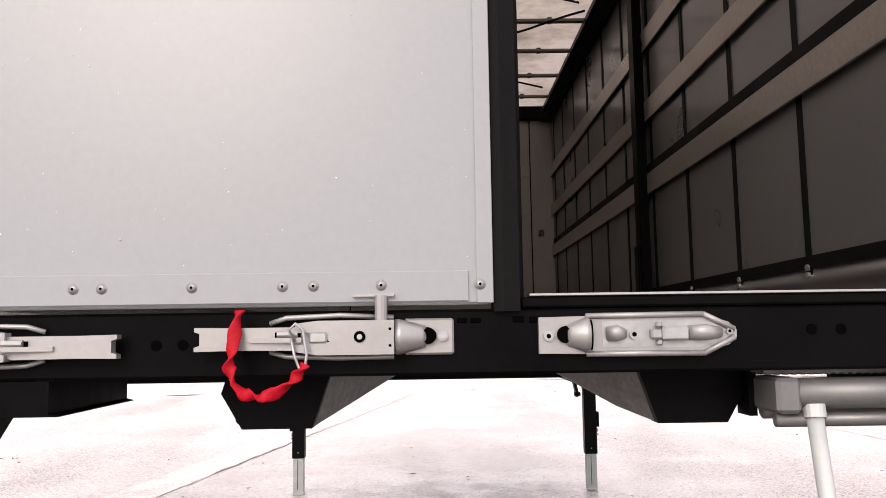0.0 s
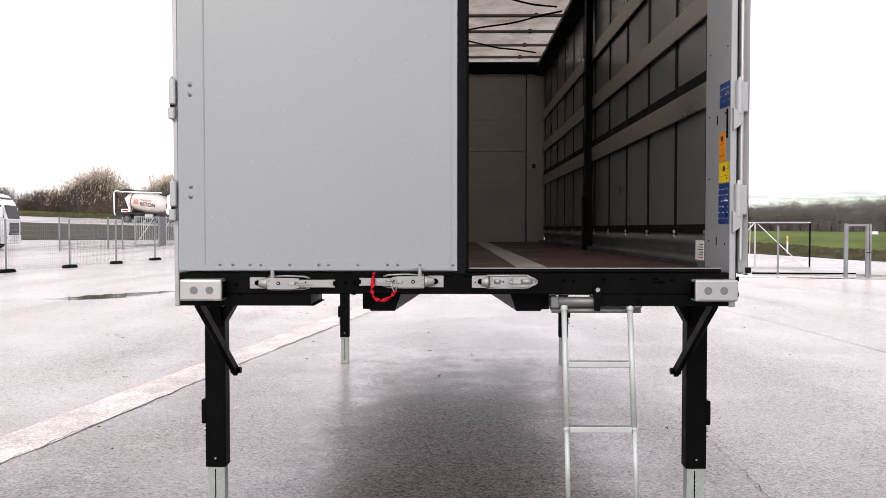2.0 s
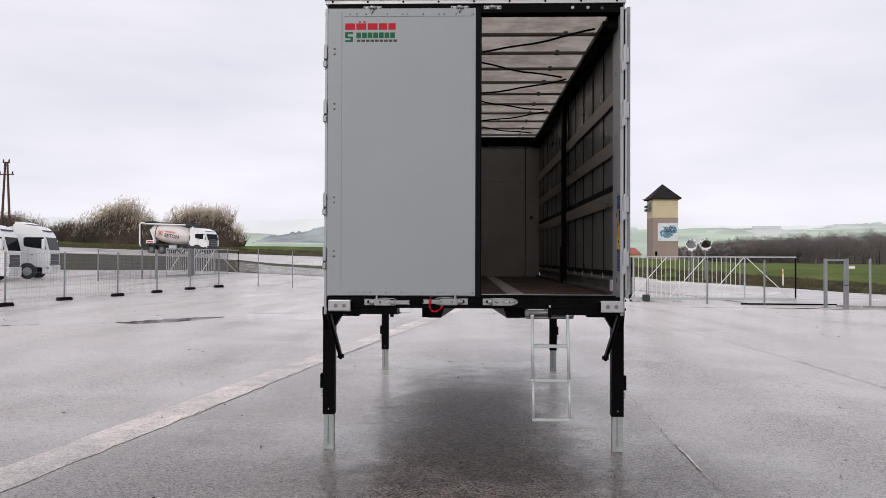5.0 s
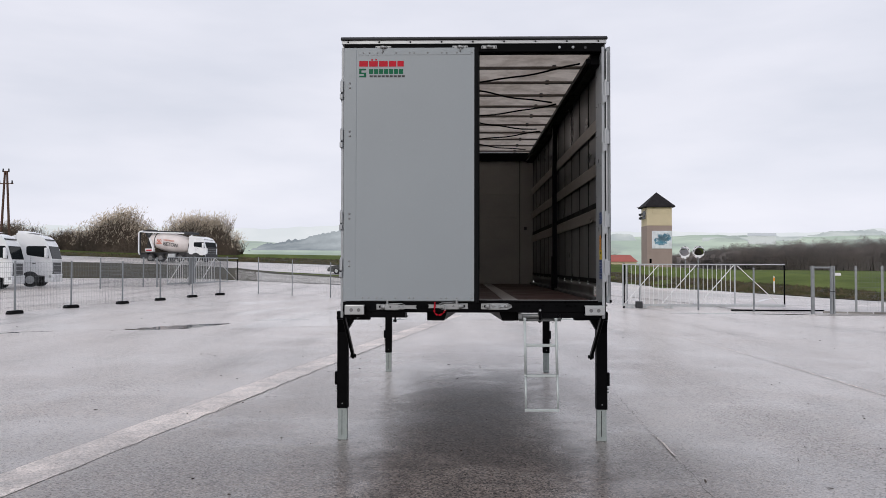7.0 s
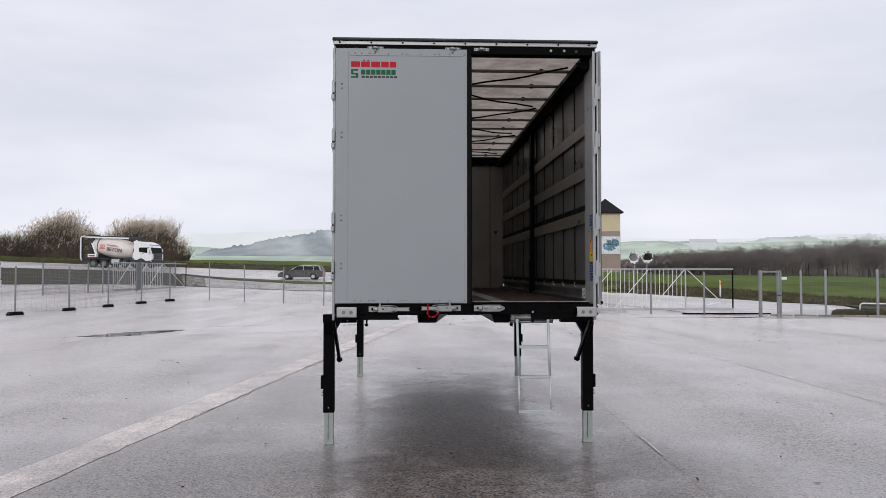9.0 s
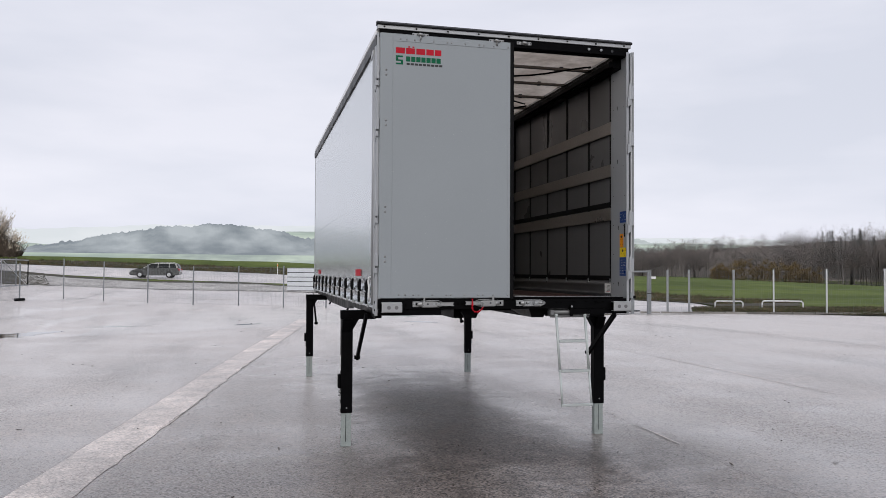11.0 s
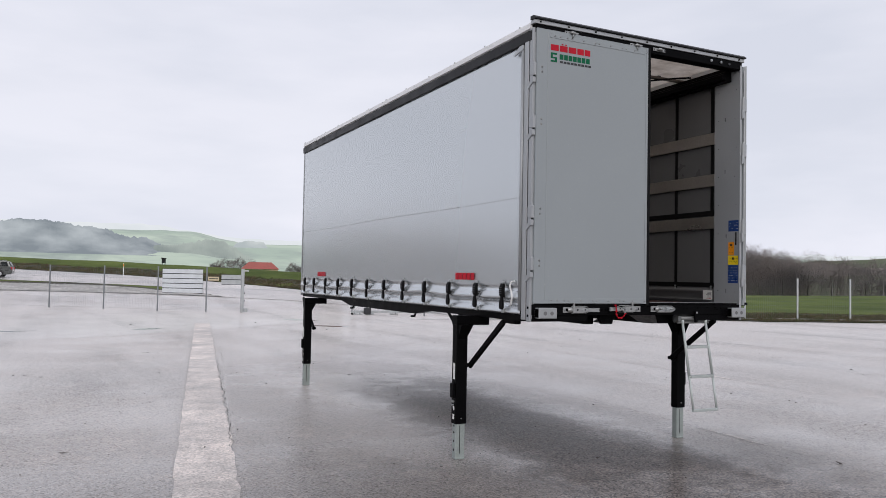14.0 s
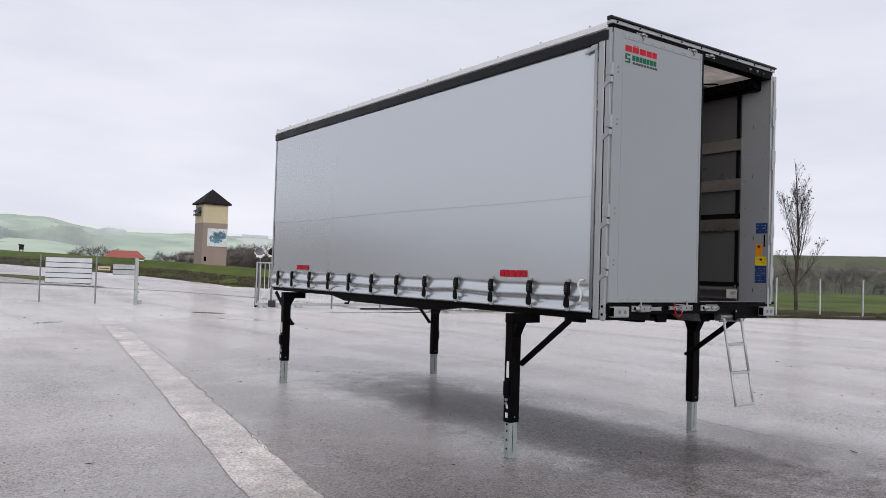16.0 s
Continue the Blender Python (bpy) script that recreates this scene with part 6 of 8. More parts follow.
def sliding_gate(at, rz, length, height, picket_part, label, pickets=24, motor=True):
    g = thing("sliding_gate", label, "gate", at, rz=rz)
    z0 = 0.16
    for nm, a, b in (("bottom_beam", (0, 0, z0), (length, 0, z0)), ("top_rail", (0, 0, height), (length, 0, height))):
        bm = B()
        beam(bm, a, b, 0.07, 0.12 if nm == "bottom_beam" else 0.06, 0.006)
        part(nm, bm, M["post_zinc"], g)
    for x in (0.03, picket_part, length - 0.03):
        bm = B()
        beam(bm, (x, 0, z0), (x, 0, height), 0.06, 0.06, 0.006, (0, 1, 0))
        part("upright", bm, M["post_zinc"] if x < length - 0.1 else M["black"], g)
    n = 3
    for i in range(n):
        a, b = picket_part * i / n + 0.1, picket_part * (i + 1) / n - 0.05
        bm = B()
        beam(bm, (a, -0.02, z0 + 0.06), (b, -0.02, height - 0.03), 0.03, 0.05, 0.004, (0, 1, 0))
        part("diagonal_brace", bm, M["white"], g)
    bm = B()
    beam(bm, (picket_part + 0.1, -0.02, height - 0.05), (length - 0.35, -0.02, z0 + 0.1), 0.03, 0.05, 0.004, (0, 1, 0))
    part("diagonal_brace", bm, M["white"], g)
    bm = B()
    beam(bm, (0, 0, z0 + 0.06), (0, 0, height - 0.03), 0.022, 0.022, 0.0, (0, 1, 0))
    pk = part("picket", bm, M["white"], g)
    pk.matrix_basis = pose(picket_part / (pickets + 1), 0, 0)
    for i in range(1, pickets):
        shared("picket", pk, pose(picket_part * (i + 1) / (pickets + 1), 0, 0), g)
    for x in (0.35, 1.0, 2.3) if motor else ():
        bm = B()
        box(bm, x - 0.22, x + 0.22, -0.07, 0.07, 0.01, 0.05, 0.004)
        for dx in (-0.13, 0.13):
            cyl(bm, (x + dx, -0.05, 0.075), (x + dx, 0.05, 0.075), 0.05, seg=12)
        part("roller_carriage", bm, M["post_zinc"], g)
    if motor:
        bm = B()
        box(bm, 0.62, 0.95, -0.30, -0.08, 0.03, 0.36, 0.02)
        part("drive_motor", bm, M["dark_plastic"], g, "black gate drive box")
    return g


GY = 31.3
sliding_gate((8.0, GY, gz(8.0, GY)), -1.5, 8.0, 2.2, 5.55, "galvanised sliding gate with white pickets, standing open")
for x, y, h, mat in ((8.13, GY + 0.25, 2.25, "black"), (8.27, GY + 0.25, 2.2, "post_dull"), (8.96, GY + 0.3, 2.2, "post_dull")):
    p = thing("guide_post", "black gate guide post" if mat == "black" else "grey galvanised gate guide post", "post", (x, y, gz(x, y)), group="guide posts of the gate")
    bm = B()
    box(bm, -0.045, 0.045, -0.05, 0.05, 0, h, 0.006)
    part("post", bm, M[mat], p)
for x, y in ((11.2, 29.4), (13.55, 28.7)):
    p = thing("fence_post_single", "slim galvanised post in front of the gate", "post", (x, y, gz(x, y)), group="posts before the gate")
    bm = B()
    box(bm, -0.035, 0.035, -0.03, 0.03, 0, 2.05, 0.004)
    part("post", bm, M["post_dull"], p)
    bm = B()
    box(bm, -0.05, 0.05, -0.045, 0.045, 2.05, 2.08, 0.004)
    part("cap", bm, M["dark_plastic"], p)
rail = thing("ground_rail", "black steel rail lying on the ground before the gate", "rail", (12.6, 29.0, gz(12.6, 29.0)), rz=-4)
bm = B()
box(bm, 0, 4.2, -0.04, 0.04, 0.0, 0.07, 0.004)
part("rail_bar", bm, M["black"], rail)

sliding_gate((-21.3, 47.6, gz(-21.3, 47.6)), 78, 10.4, 2.1, 6.6, "galvanised sliding gate beside the parking area", 26, False)
fence_run("temporary_fence", "galvanised temporary mesh fence near the parked trucks", [(-23.8, 42.6), (-22.2, 45.6), (-21.0, 45.0), (-19.9, 48.2), (-20.6, 51.4), (-19.5, 56.0)], 2.1, 0.05, M["post_dull"], False, 0.06, 20, 0.005, True)


def wicket_gate():
    x, y = 15.45, 26.9
    g = thing("wicket_gate", "open galvanised wicket gate frame with a small sign", "gate", (x, y, gz(x, y)), rz=-4)
    for nm, px, w in (("left_jamb", 0.0, 0.06), ("right_jamb", 0.80, 0.045), ("latch_jamb", 0.90, 0.035)):
        bm = B()
        box(bm, px - w, px + w, -0.07, 0.07, 0, 2.12, 0.006)
        part(nm, bm, M["post_dull"], g)
    bm = B()
    box(bm, 0.06, 0.755, -0.05, 0.05, 2.02, 2.10, 0.006)
    part("lintel", bm, M["post_dull"], g)
    bm = B()
    box(bm, 0.94, 1.20, -0.02, 0.0, 1.70, 1.82, 0.004)
    part("sign_plate", bm, M["white"], g)
    bm = B()
    cyl(bm, (0.7, -0.12, 1.0), (0.9, -0.12, 1.0), 0.02, seg=8)
    part("handle", bm, M["dark_plastic"], g)


wicket_gate()


def pipe_barrier(x, y, length):
    b = thing("pipe_barrier", "low white bent pipe barrier in the verge", "barrier", (x, y, gz(x, y) - 0.05), "pipe barriers", rz=-25)
    bm = B()
    sweep(bm, [(0, 0, 0), (0, 0, 0.40), (0.08, 0, 0.48), (length - 0.08, 0, 0.48), (length, 0, 0.40), (length, 0, 0)], 0.04, 8)
    part("pipe", bm, M["white"], b, "", True)


def road_marking(a, b, width):
    e = thing("road_marking", "worn white line painted on the entrance road", "road marking", (a[0], a[1], 0), kind="structure")
    bm = B()
    d = (Vector(b) - Vector(a)).normalized() * width / 2
    rows = []
    for k in range(9):
        p = Vector(a).lerp(Vector(b), k / 8)
        rows.append([bm.verts.new((p.x - a[0] + s * d.y, p.y - a[1] - s * d.x, land_z(p.x, p.y) + 0.03)) for s in (-1, 1)])
    for p, q in zip(rows, rows[1:]):
        bm.faces.new((p[0], p[1], q[1], q[0]))
    part("paint", bm, M["white"], e)


road_marking((16.7, 36.4), (18.5, 39.6), 0.28)
road_marking((18.5, 39.6), (19.6, 40.6), 0.3)
pipe_barrier(23.6, 28.2, 2.0)
pipe_barrier(21.6, 29.4, 1.4)


# ---------------------------------------------------------------- vehicles
M["drum"] = material("pale_drum_paint", (0.72, 0.66, 0.64), 0.4, 0.0, 0.08, 1.2, 40, 0.05)
M["print_orange"] = material("orange_red_print", (0.62, 0.14, 0.07), 0.5)
def wheel(parent, x, y, r=0.5, w=0.3, rim_mat="post_zinc"):
    s = 1 if y > 0 else -1
    bm = B()
    cyl(bm, (x, y - w / 2, r), (x, y + w / 2, r), r, seg=24)
    bmesh.ops.bevel(bm, geom=[e for e in bm.edges if len(e.link_faces) == 2 and e.calc_face_angle() > 1.0], offset=0.05, segments=2, affect='EDGES')
    t = part("wheel", bm, M["tyre"], parent, "black tyre on a grey rim", True)
    bm = B()
    cyl(bm, (x, y + s * (w / 2 - 0.02), r), (x, y + s * (w / 2 + 0.012), r), r * 0.56, seg=20)
    cyl(bm, (x, y + s * (w / 2), r), (x, y + s * (w / 2 + 0.06), r), r * 0.22, r * 0.16, seg=12)
    part("rim", bm, M[rim_mat], t)


def truck_cab(e, x_front, width, height, mat, low=0.35, spoiler=True):
    """A forward-control cab whose front stands at x_front, facing +x."""
    w = width / 2
    xf = x_front
    top = height
    k = top / 3.75
    bm = B()
    prof = [(xf - 2.28, 0.95), (xf - 0.08, 0.75), (xf + 0.02, 1.1), (xf + 0.01, 1.93 * k), (xf - 0.24, 2.88 * k), (xf - 0.34, 3.08 * k), (xf - 0.62, top - 0.28), (xf - 1.05, top - 0.12), (xf - 1.7, top - 0.02), (xf - 2.28, top)]
    prism(bm, prof, 'y', -w, w)
    bmesh.ops.bevel(bm, geom=list(bm.edges), offset=0.045, segments=2, affect='EDGES')
    cab = part("cab", bm, mat, e, "white truck cab", False)
    bm = B()
    prism(bm, [(xf + 0.018, 1.97 * k), (xf - 0.205, 2.84 * k), (xf - 0.26, 2.84 * k), (xf - 0.04, 1.97 * k)], 'y', -w + 0.10, w - 0.10)
    part("windscreen", bm, M["window"], cab)
    for s in (-1, 1):
        bm = B()
        prism(bm, [(xf - 1.62, 2.36 * k), (xf - 1.55, 2.22 * k), (xf - 0.95, 2.12 * k), (xf - 0.20, 2.02 * k), (xf - 0.36, 2.84 * k), (xf - 1.50, 2.84 * k), (xf - 1.62, 2.78 * k)], 'y', s * (w - 0.012), s * (w + 0.008))
        part("side_window", bm, M["window"], cab)
        bm = B()
        box(bm, xf - 1.34, xf - 1.325, s * (w - 0.01), s * (w + 0.006), 1.0, 2.7)
        part("door_gap", bm, M["hole"], cab)
        bm = B()
        box(bm, xf - 0.42, xf - 0.22, s * (w + 0.08), s * (w + 0.32), 2.0 * k, 2.72 * k, 0.05)
        mi = part("door_mirror", bm, mat, cab)
        bm = B()
        box(bm, xf - 0.428, xf - 0.41, s * (w + 0.11), s * (w + 0.29), 2.05 * k, 2.67 * k)
        part("mirror_glass", bm, M["window"], mi)
        bm = B()
        box(bm, xf - 1.22, xf - 1.02, s * (w + 0.004), s * (w + 0.03), 1.62, 1.67, 0.008)
        part("door_handle", bm, M["dark_plastic"], cab)
        bm = B()
        box(bm, xf - 0.22, xf + 0.03, s * (w - 0.48), s * (w + 0.012), 0.62, 0.86, 0.05)
        part("headlight", bm, M["alu"], cab)
        # wheel arch
        bm = B()
        prism(bm, [(xf - 1.37 + 0.60 * math.cos(a), 0.5 + 0.60 * math.sin(a)) for a in [math.pi * k / 10 for k in range(11)]], 'y', s * (w - 0.05), s * (w + 0.003))
        part("wheel_arch", bm, M["dark_plastic"], cab)
    bm = B()
    box(bm, xf - 0.06, xf + 0.03, -w + 0.30, w - 0.30, 0.62, 1.72, 0.03)
    gr = part("grille", bm, M["dark_plastic"], cab)
    for z in (0.75, 1.0, 1.25, 1.5):
        bm = B()
        box(bm, xf + 0.025, xf + 0.04, -w + 0.4, w - 0.4, z - 0.012, z + 0.012)
        part("grille_bar", bm, M["alu"], gr)
    bm = B()
    box(bm, xf - 0.45, xf + 0.06, -w, w, low, 0.92, 0.06, 2)
    part("bumper", bm, mat if spoiler else M["dark_plastic"], cab)
    if spoiler:
        bm = B()
        prism(bm, [(xf - 1.2, top - 0.02), (xf - 2.2, top - 0.02), (xf - 2.2, top + 0.14), (xf - 1.7, top + 0.12)], 'y', -w + 0.15, w - 0.15)
        part("roof_spoiler", bm, mat, cab)
    bm = B()
    box(bm, xf - 0.62, xf - 0.40, -w + 0.2, w - 0.2, top - 0.50, top - 0.42, 0.02)
    part("sun_visor", bm, M["dark_plastic"], cab)
    return cab


def tractor(at, rz, label):
    e = thing("truck", label, "truck", at, "parked white trucks", rz=rz)
    truck_cab(e, 0.0, 2.5, 3.75, M["truck_white"])
    for x in (-1.37, -5.0):
        for y in (-1.10, 1.10):
            wheel(e, x, y, 0.51, 0.34)
    bm = B()
    box(bm, -6.0, -0.5, -0.45, 0.45, 0.75, 1.0, 0.02)
    part("chassis", bm, M["dark_plastic"], e)
    for s in (-1, 1):
        bm = B()
        box(bm, -4.3, -2.1, s * 0.9, s * 1.24, 0.38, 1.02, 0.06)
        part("side_fairing", bm, M["truck_white"], e)
        bm = B()
        prism(bm, [(-2.3, 1.0), (-2.32, 3.6), (-2.75, 3.45), (-2.75, 1.0)], 'y', s * 1.1, s * 1.22)
        part("wind_deflector", bm, M["truck_white"], e)
    return e


tractor((-29.2, 42.4, gz(-29.2, 42.4)), 13, "white tractor truck parked beside another one")
tractor((-28.65, 46.25, gz(-28.65, 46.25)), 13, "white tractor truck parked near the fence")


def mixer():
    x, y = -33.9, 83.6
    e = thing("concrete_mixer_truck", "white concrete mixer truck with pale drum and folded conveyor boom", "mixer truck", (x, y, gz(x, y) + 0.02), rz=-12)
    truck_cab(e, 4.5, 2.5, 3.08, M["truck_white"], spoiler=False)
    for wx in (3.1, 1.1, -1.5, -2.85):
        for wy in (-1.08, 1.08):
            wheel(e, wx, wy, 0.5, 0.32, "flare")
    bm = B()
    box(bm, -4.5, 4.0, -0.55, 0.55, 0.80, 1.15, 0.02)
    part("chassis", bm, M["dark_plastic"], e)
    for x0, x1 in ((-4.4, -3.4), (-0.9, 0.5), (1.7, 2.5)):
        bm = B()
        box(bm, x0, x1, -1.0, 1.0, 0.42, 1.1, 0.04)
        part("equipment_box", bm, M["dark_plastic"], e)
    bm = B()
    ctr = [(2.15, 0, 1.90), (1.95, 0, 1.92), (1.2, 0, 2.02), (0.2, 0, 2.16), (-0.8, 0, 2.30), (-1.8, 0, 2.46), (-2.8, 0, 2.66), (-3.3, 0, 2.78), (-3.4, 0, 2.80)]
    sweep(bm, ctr, [0.45, 0.78, 0.98, 1.12, 1.14, 1.05, 0.84, 0.66, 0.60], 32)
    dr = part("mixing_drum", bm, M["drum"], e, "pale pinkish mixing drum with lettering", True)
    for xx, zz, rr in ((-2.55, 2.61, 0.905), (1.9, 1.925, 0.81)):
        bm = B()
        sweep(bm, [(xx - 0.06, 0, zz), (xx + 0.06, 0, zz - 0.01)], [rr, rr], 32)
        part("drum_ring", bm, M["dark_plastic"], dr)
    for txt, size, mat, px, pz, py in (("BETON", 0.60, "dark_plastic", -1.25, 2.02, -1.165), ("50", 0.62, "print_orange", -2.15, 2.36, -1.08), ("TRANSPORT", 0.26, "print_orange", -1.22, 2.58, -1.15)):
        cu = bpy.data.curves.new("lettering", 'FONT')
        cu.body = txt
        cu.size, cu.extrude = size, 0.012
        cu.materials.append(M[mat])
        tx = new("lettering", cu)
        tx.parent = dr
        tx.matrix_basis = pose(px, py, pz, 90, 8, 0)
    bm = B()
    box(bm, -2.15, -1.45, -1.10, -1.07, 2.20, 2.27)
    part("print_bar", bm, M["print_orange"], dr)
    # folded conveyor boom: beam, pipe along it and the rear downpipe
    for yy, z0, z1, w, mat, nm in ((-0.75, 3.62, 3.38, 0.16, "truck_white", "boom_beam"), (-0.45, 3.76, 3.52, 0.16, "dark_plastic", "boom_beam"), (0.6, 3.62, 3.42, 0.14, "dark_plastic", "boom_beam")):
        bm = B()
        beam(bm, (-4.45, yy, z0), (2.2, yy, z1), w, 0.15, 0.01)
        part(nm, bm, M[mat], e)
    for k in range(12):
        bm = B()
        cyl(bm, (-4.1 + 0.5 * k, -0.75, 3.72 - 0.018 * k), (-4.1 + 0.5 * k, 0.1, 3.76 - 0.018 * k), 0.05, seg=8)
        part("boom_roller", bm, M["dark_plastic"], e)
    bm = B()
    box(bm, 1.4, 2.55, -0.95, 0.5, 3.22, 3.52, 0.04)
    part("boom_head", bm, M["dark_plastic"], e)
    bm = B()
    box(bm, -3.9, -3.0, -0.6, 0.4, 3.74, 3.90, 0.03)
    part("boom_motor", bm, M["dark_plastic"], e)
    for yy, mat in ((-1.15, "truck_white"), (-0.85, "dark_plastic"), (1.1, "dark_plastic")):
        bm = B()
        sweep(bm, [(-4.35, yy, 0.9), (-4.5, yy, 1.2), (-4.5, yy, 3.5), (-4.35, yy, 3.66), (-4.0, yy * 0.8, 3.68)], 0.09, 8)
        part("boom_pipe", bm, M[mat], e, "", True)
    for p, q, w, mat in (((-3.3, -0.75, 2.9), (-2.6, -1.0, 1.6), 0.22, "truck_white"), ((-3.9, -0.5, 1.2), (-3.5, -0.3, 3.4), 0.18, "dark_plastic"), ((-3.0, -0.9, 1.1), (-3.6, -0.5, 2.7), 0.14, "dark_plastic"), ((1.9, -0.8, 1.1), (2.35, -0.8, 3.3), 0.12, "truck_white"), ((2.4, -0.9, 2.1), (2.75, -0.95, 1.2), 0.10, "truck_white")):
        bm = B()
        beam(bm, p, q, w, 0.14)
        part("support_beam", bm, M[mat], e)
    bm = B()
    prism(bm, [(-3.3, 3.2), (-4.0, 3.5), (-4.1, 3.4), (-3.45, 2.7)], 'y', -0.5, 0.5)
    part("hopper", bm, M["dark_plastic"], e)
    bm = B()
    box(bm, -3.6, -2.5, -1.2, -0.8, 1.25, 1.62, 0.03)
    part("tool_box", bm, M["truck_white"], e)
    bm = B()
    box(bm, -3.45, -2.7, -1.208, -1.198, 1.34, 1.50)
    part("red_print_block", bm, M["logo_red"], e)
    bm = B()
    cyl(bm, (2.45, -0.95, 2.55), (2.45, 0.9, 2.55), 0.42, seg=20)
    part("water_tank", bm, M["truck_white"], e, "round white water tank", True)
    for s in (-1, 1):
        bm = B()
        box(bm, -0.6, 0.4, s * 0.85, s * 1.2, 0.5, 1.0, 0.05)
        part("side_tank", bm, M["post_zinc"], e)
        bm = B()
        box(bm, -4.3, -0.7, s * 0.85, s * 1.23, 1.06, 1.14, 0.02)
        part("mudguard", bm, M["dark_plastic"], e)


mixer()


def estate_car(x, y, rz):
    """A grey estate car: lower body, glasshouse, roof, windows, lamps, mirrors and wheels; it faces +x."""
    e = thing("estate_car", "dark grey estate car on the wet road", "car", (x, y, gz(x, y) + 0.02), rz=rz)
    bm = B()
    prism(bm, [(-2.34, 0.34), (-2.38, 0.62), (-2.30, 0.94), (-1.4, 0.99), (0.75, 0.97), (1.55, 0.90), (2.15, 0.74), (2.36, 0.56), (2.34, 0.28), (1.9, 0.22), (-2.0, 0.24)], 'y', -0.88, 0.88)
    bmesh.ops.bevel(bm, geom=list(bm.edges), offset=0.05, segments=2, affect='EDGES')
    bd = part("body", bm, M["car_grey"], e, "dark grey metallic body")
    bm = B()
    vs = []
    for s, k in ((-1, 0), (1, 0)):
        vs.append([bm.verts.new(p) for p in ((-2.28, s * 0.82, 0.93), (-2.02, s * 0.66, 1.42), (-1.6, s * 0.64, 1.48), (-0.2, s * 0.64, 1.49), (0.35, s * 0.66, 1.42), (1.15, s * 0.82, 0.94))])
    bm.faces.new(vs[0])
    bm.faces.new(vs[1][::-1])
    for i in range(6):
        bm.faces.new((vs[0][i], vs[0][(i + 1) % 6], vs[1][(i + 1) % 6], vs[1][i]))
    bmesh.ops.bevel(bm, geom=list(bm.edges), offset=0.04, segments=2, affect='EDGES')
    cabin = part("cabin", bm, M["car_grey"], e)
    for s in (-1, 1):
        for x0, x1, t0, t1 in ((-2.08, -1.42, -1.88, -1.40), (-1.34, -0.36, -1.32, -0.36), (-0.28, 0.92, -0.28, 0.30)):
            bm = B()
            for off in (0.012, -0.01):
                vs = [bm.verts.new((p, s * (q + off), z)) for p, q, z in ((x0, 0.815, 0.99), (x1, 0.815, 0.99), (t1, 0.675, 1.40), (t0, 0.675, 1.40))]
                bm.faces.new(vs)
            part("side_window", bm, M["window"], cabin)
        bm = B()
        cyl(bm, (-1.75, s * 0.56, 1.52), (0.0, s * 0.56, 1.53), 0.02, seg=8)
        part("roof_rail", bm, M["alu"], cabin)
        bm = B()
        box(bm, 0.62, 0.80, s * 0.88, s * 1.04, 0.98, 1.10, 0.03)
        part("door_mirror", bm, M["car_grey"], bd)
        for px in (-0.32, 0.72):
            bm = B()
            box(bm, px, px + 0.012, s * 0.872, s * 0.884, 0.34, 0.94)
            part("door_gap", bm, M["hole"], bd)
        bm = B()
        box(bm, -2.37, -2.16, s * 0.58, s * 0.87, 0.70, 0.92, 0.03)
        part("tail_light", bm, M["logo_red"], bd, "red tail light")
        bm = B()
        box(bm, 2.02, 2.32, s * 0.48, s * 0.85, 0.58, 0.72, 0.03)
        part("headlight", bm, M["alu"], bd)
        for px in (-1.38, 1.36):
            bm = B()
            prism(bm, [(px + 0.39 * math.cos(a), 0.32 + 0.39 * math.sin(a)) for a in [math.pi * k / 10 for k in range(11)]], 'y', s * 0.80, s * 0.886)
            part("wheel_arch", bm, M["dark_plastic"], bd)
            wheel(e, px, s * 0.80, 0.32, 0.21)
    bm = B()
    prism(bm, [(0.40, 1.40), (1.12, 0.98), (1.15, 1.0), (0.43, 1.42)], 'y', -0.62, 0.62)
    part("windscreen", bm, M["window"], cabin)
    bm = B()
    prism(bm, [(-2.06, 1.38), (-2.27, 1.0), (-2.30, 1.02), (-2.08, 1.40)], 'y', -0.60, 0.60)
    part("rear_window", bm, M["window"], cabin)
    bm = B()
    box(bm, -2.385, -2.36, -0.26, 0.26, 0.60, 0.70)
    part("plate_bar", bm, M["paper"], bd)


M["car_grey"] = material("dark_grey_car_paint", (0.075, 0.08, 0.08), 0.28, 0.5, 0.05, 1, 60, 0.03, coat=0.6)
estate_car(-11.8, 74.2, 176)


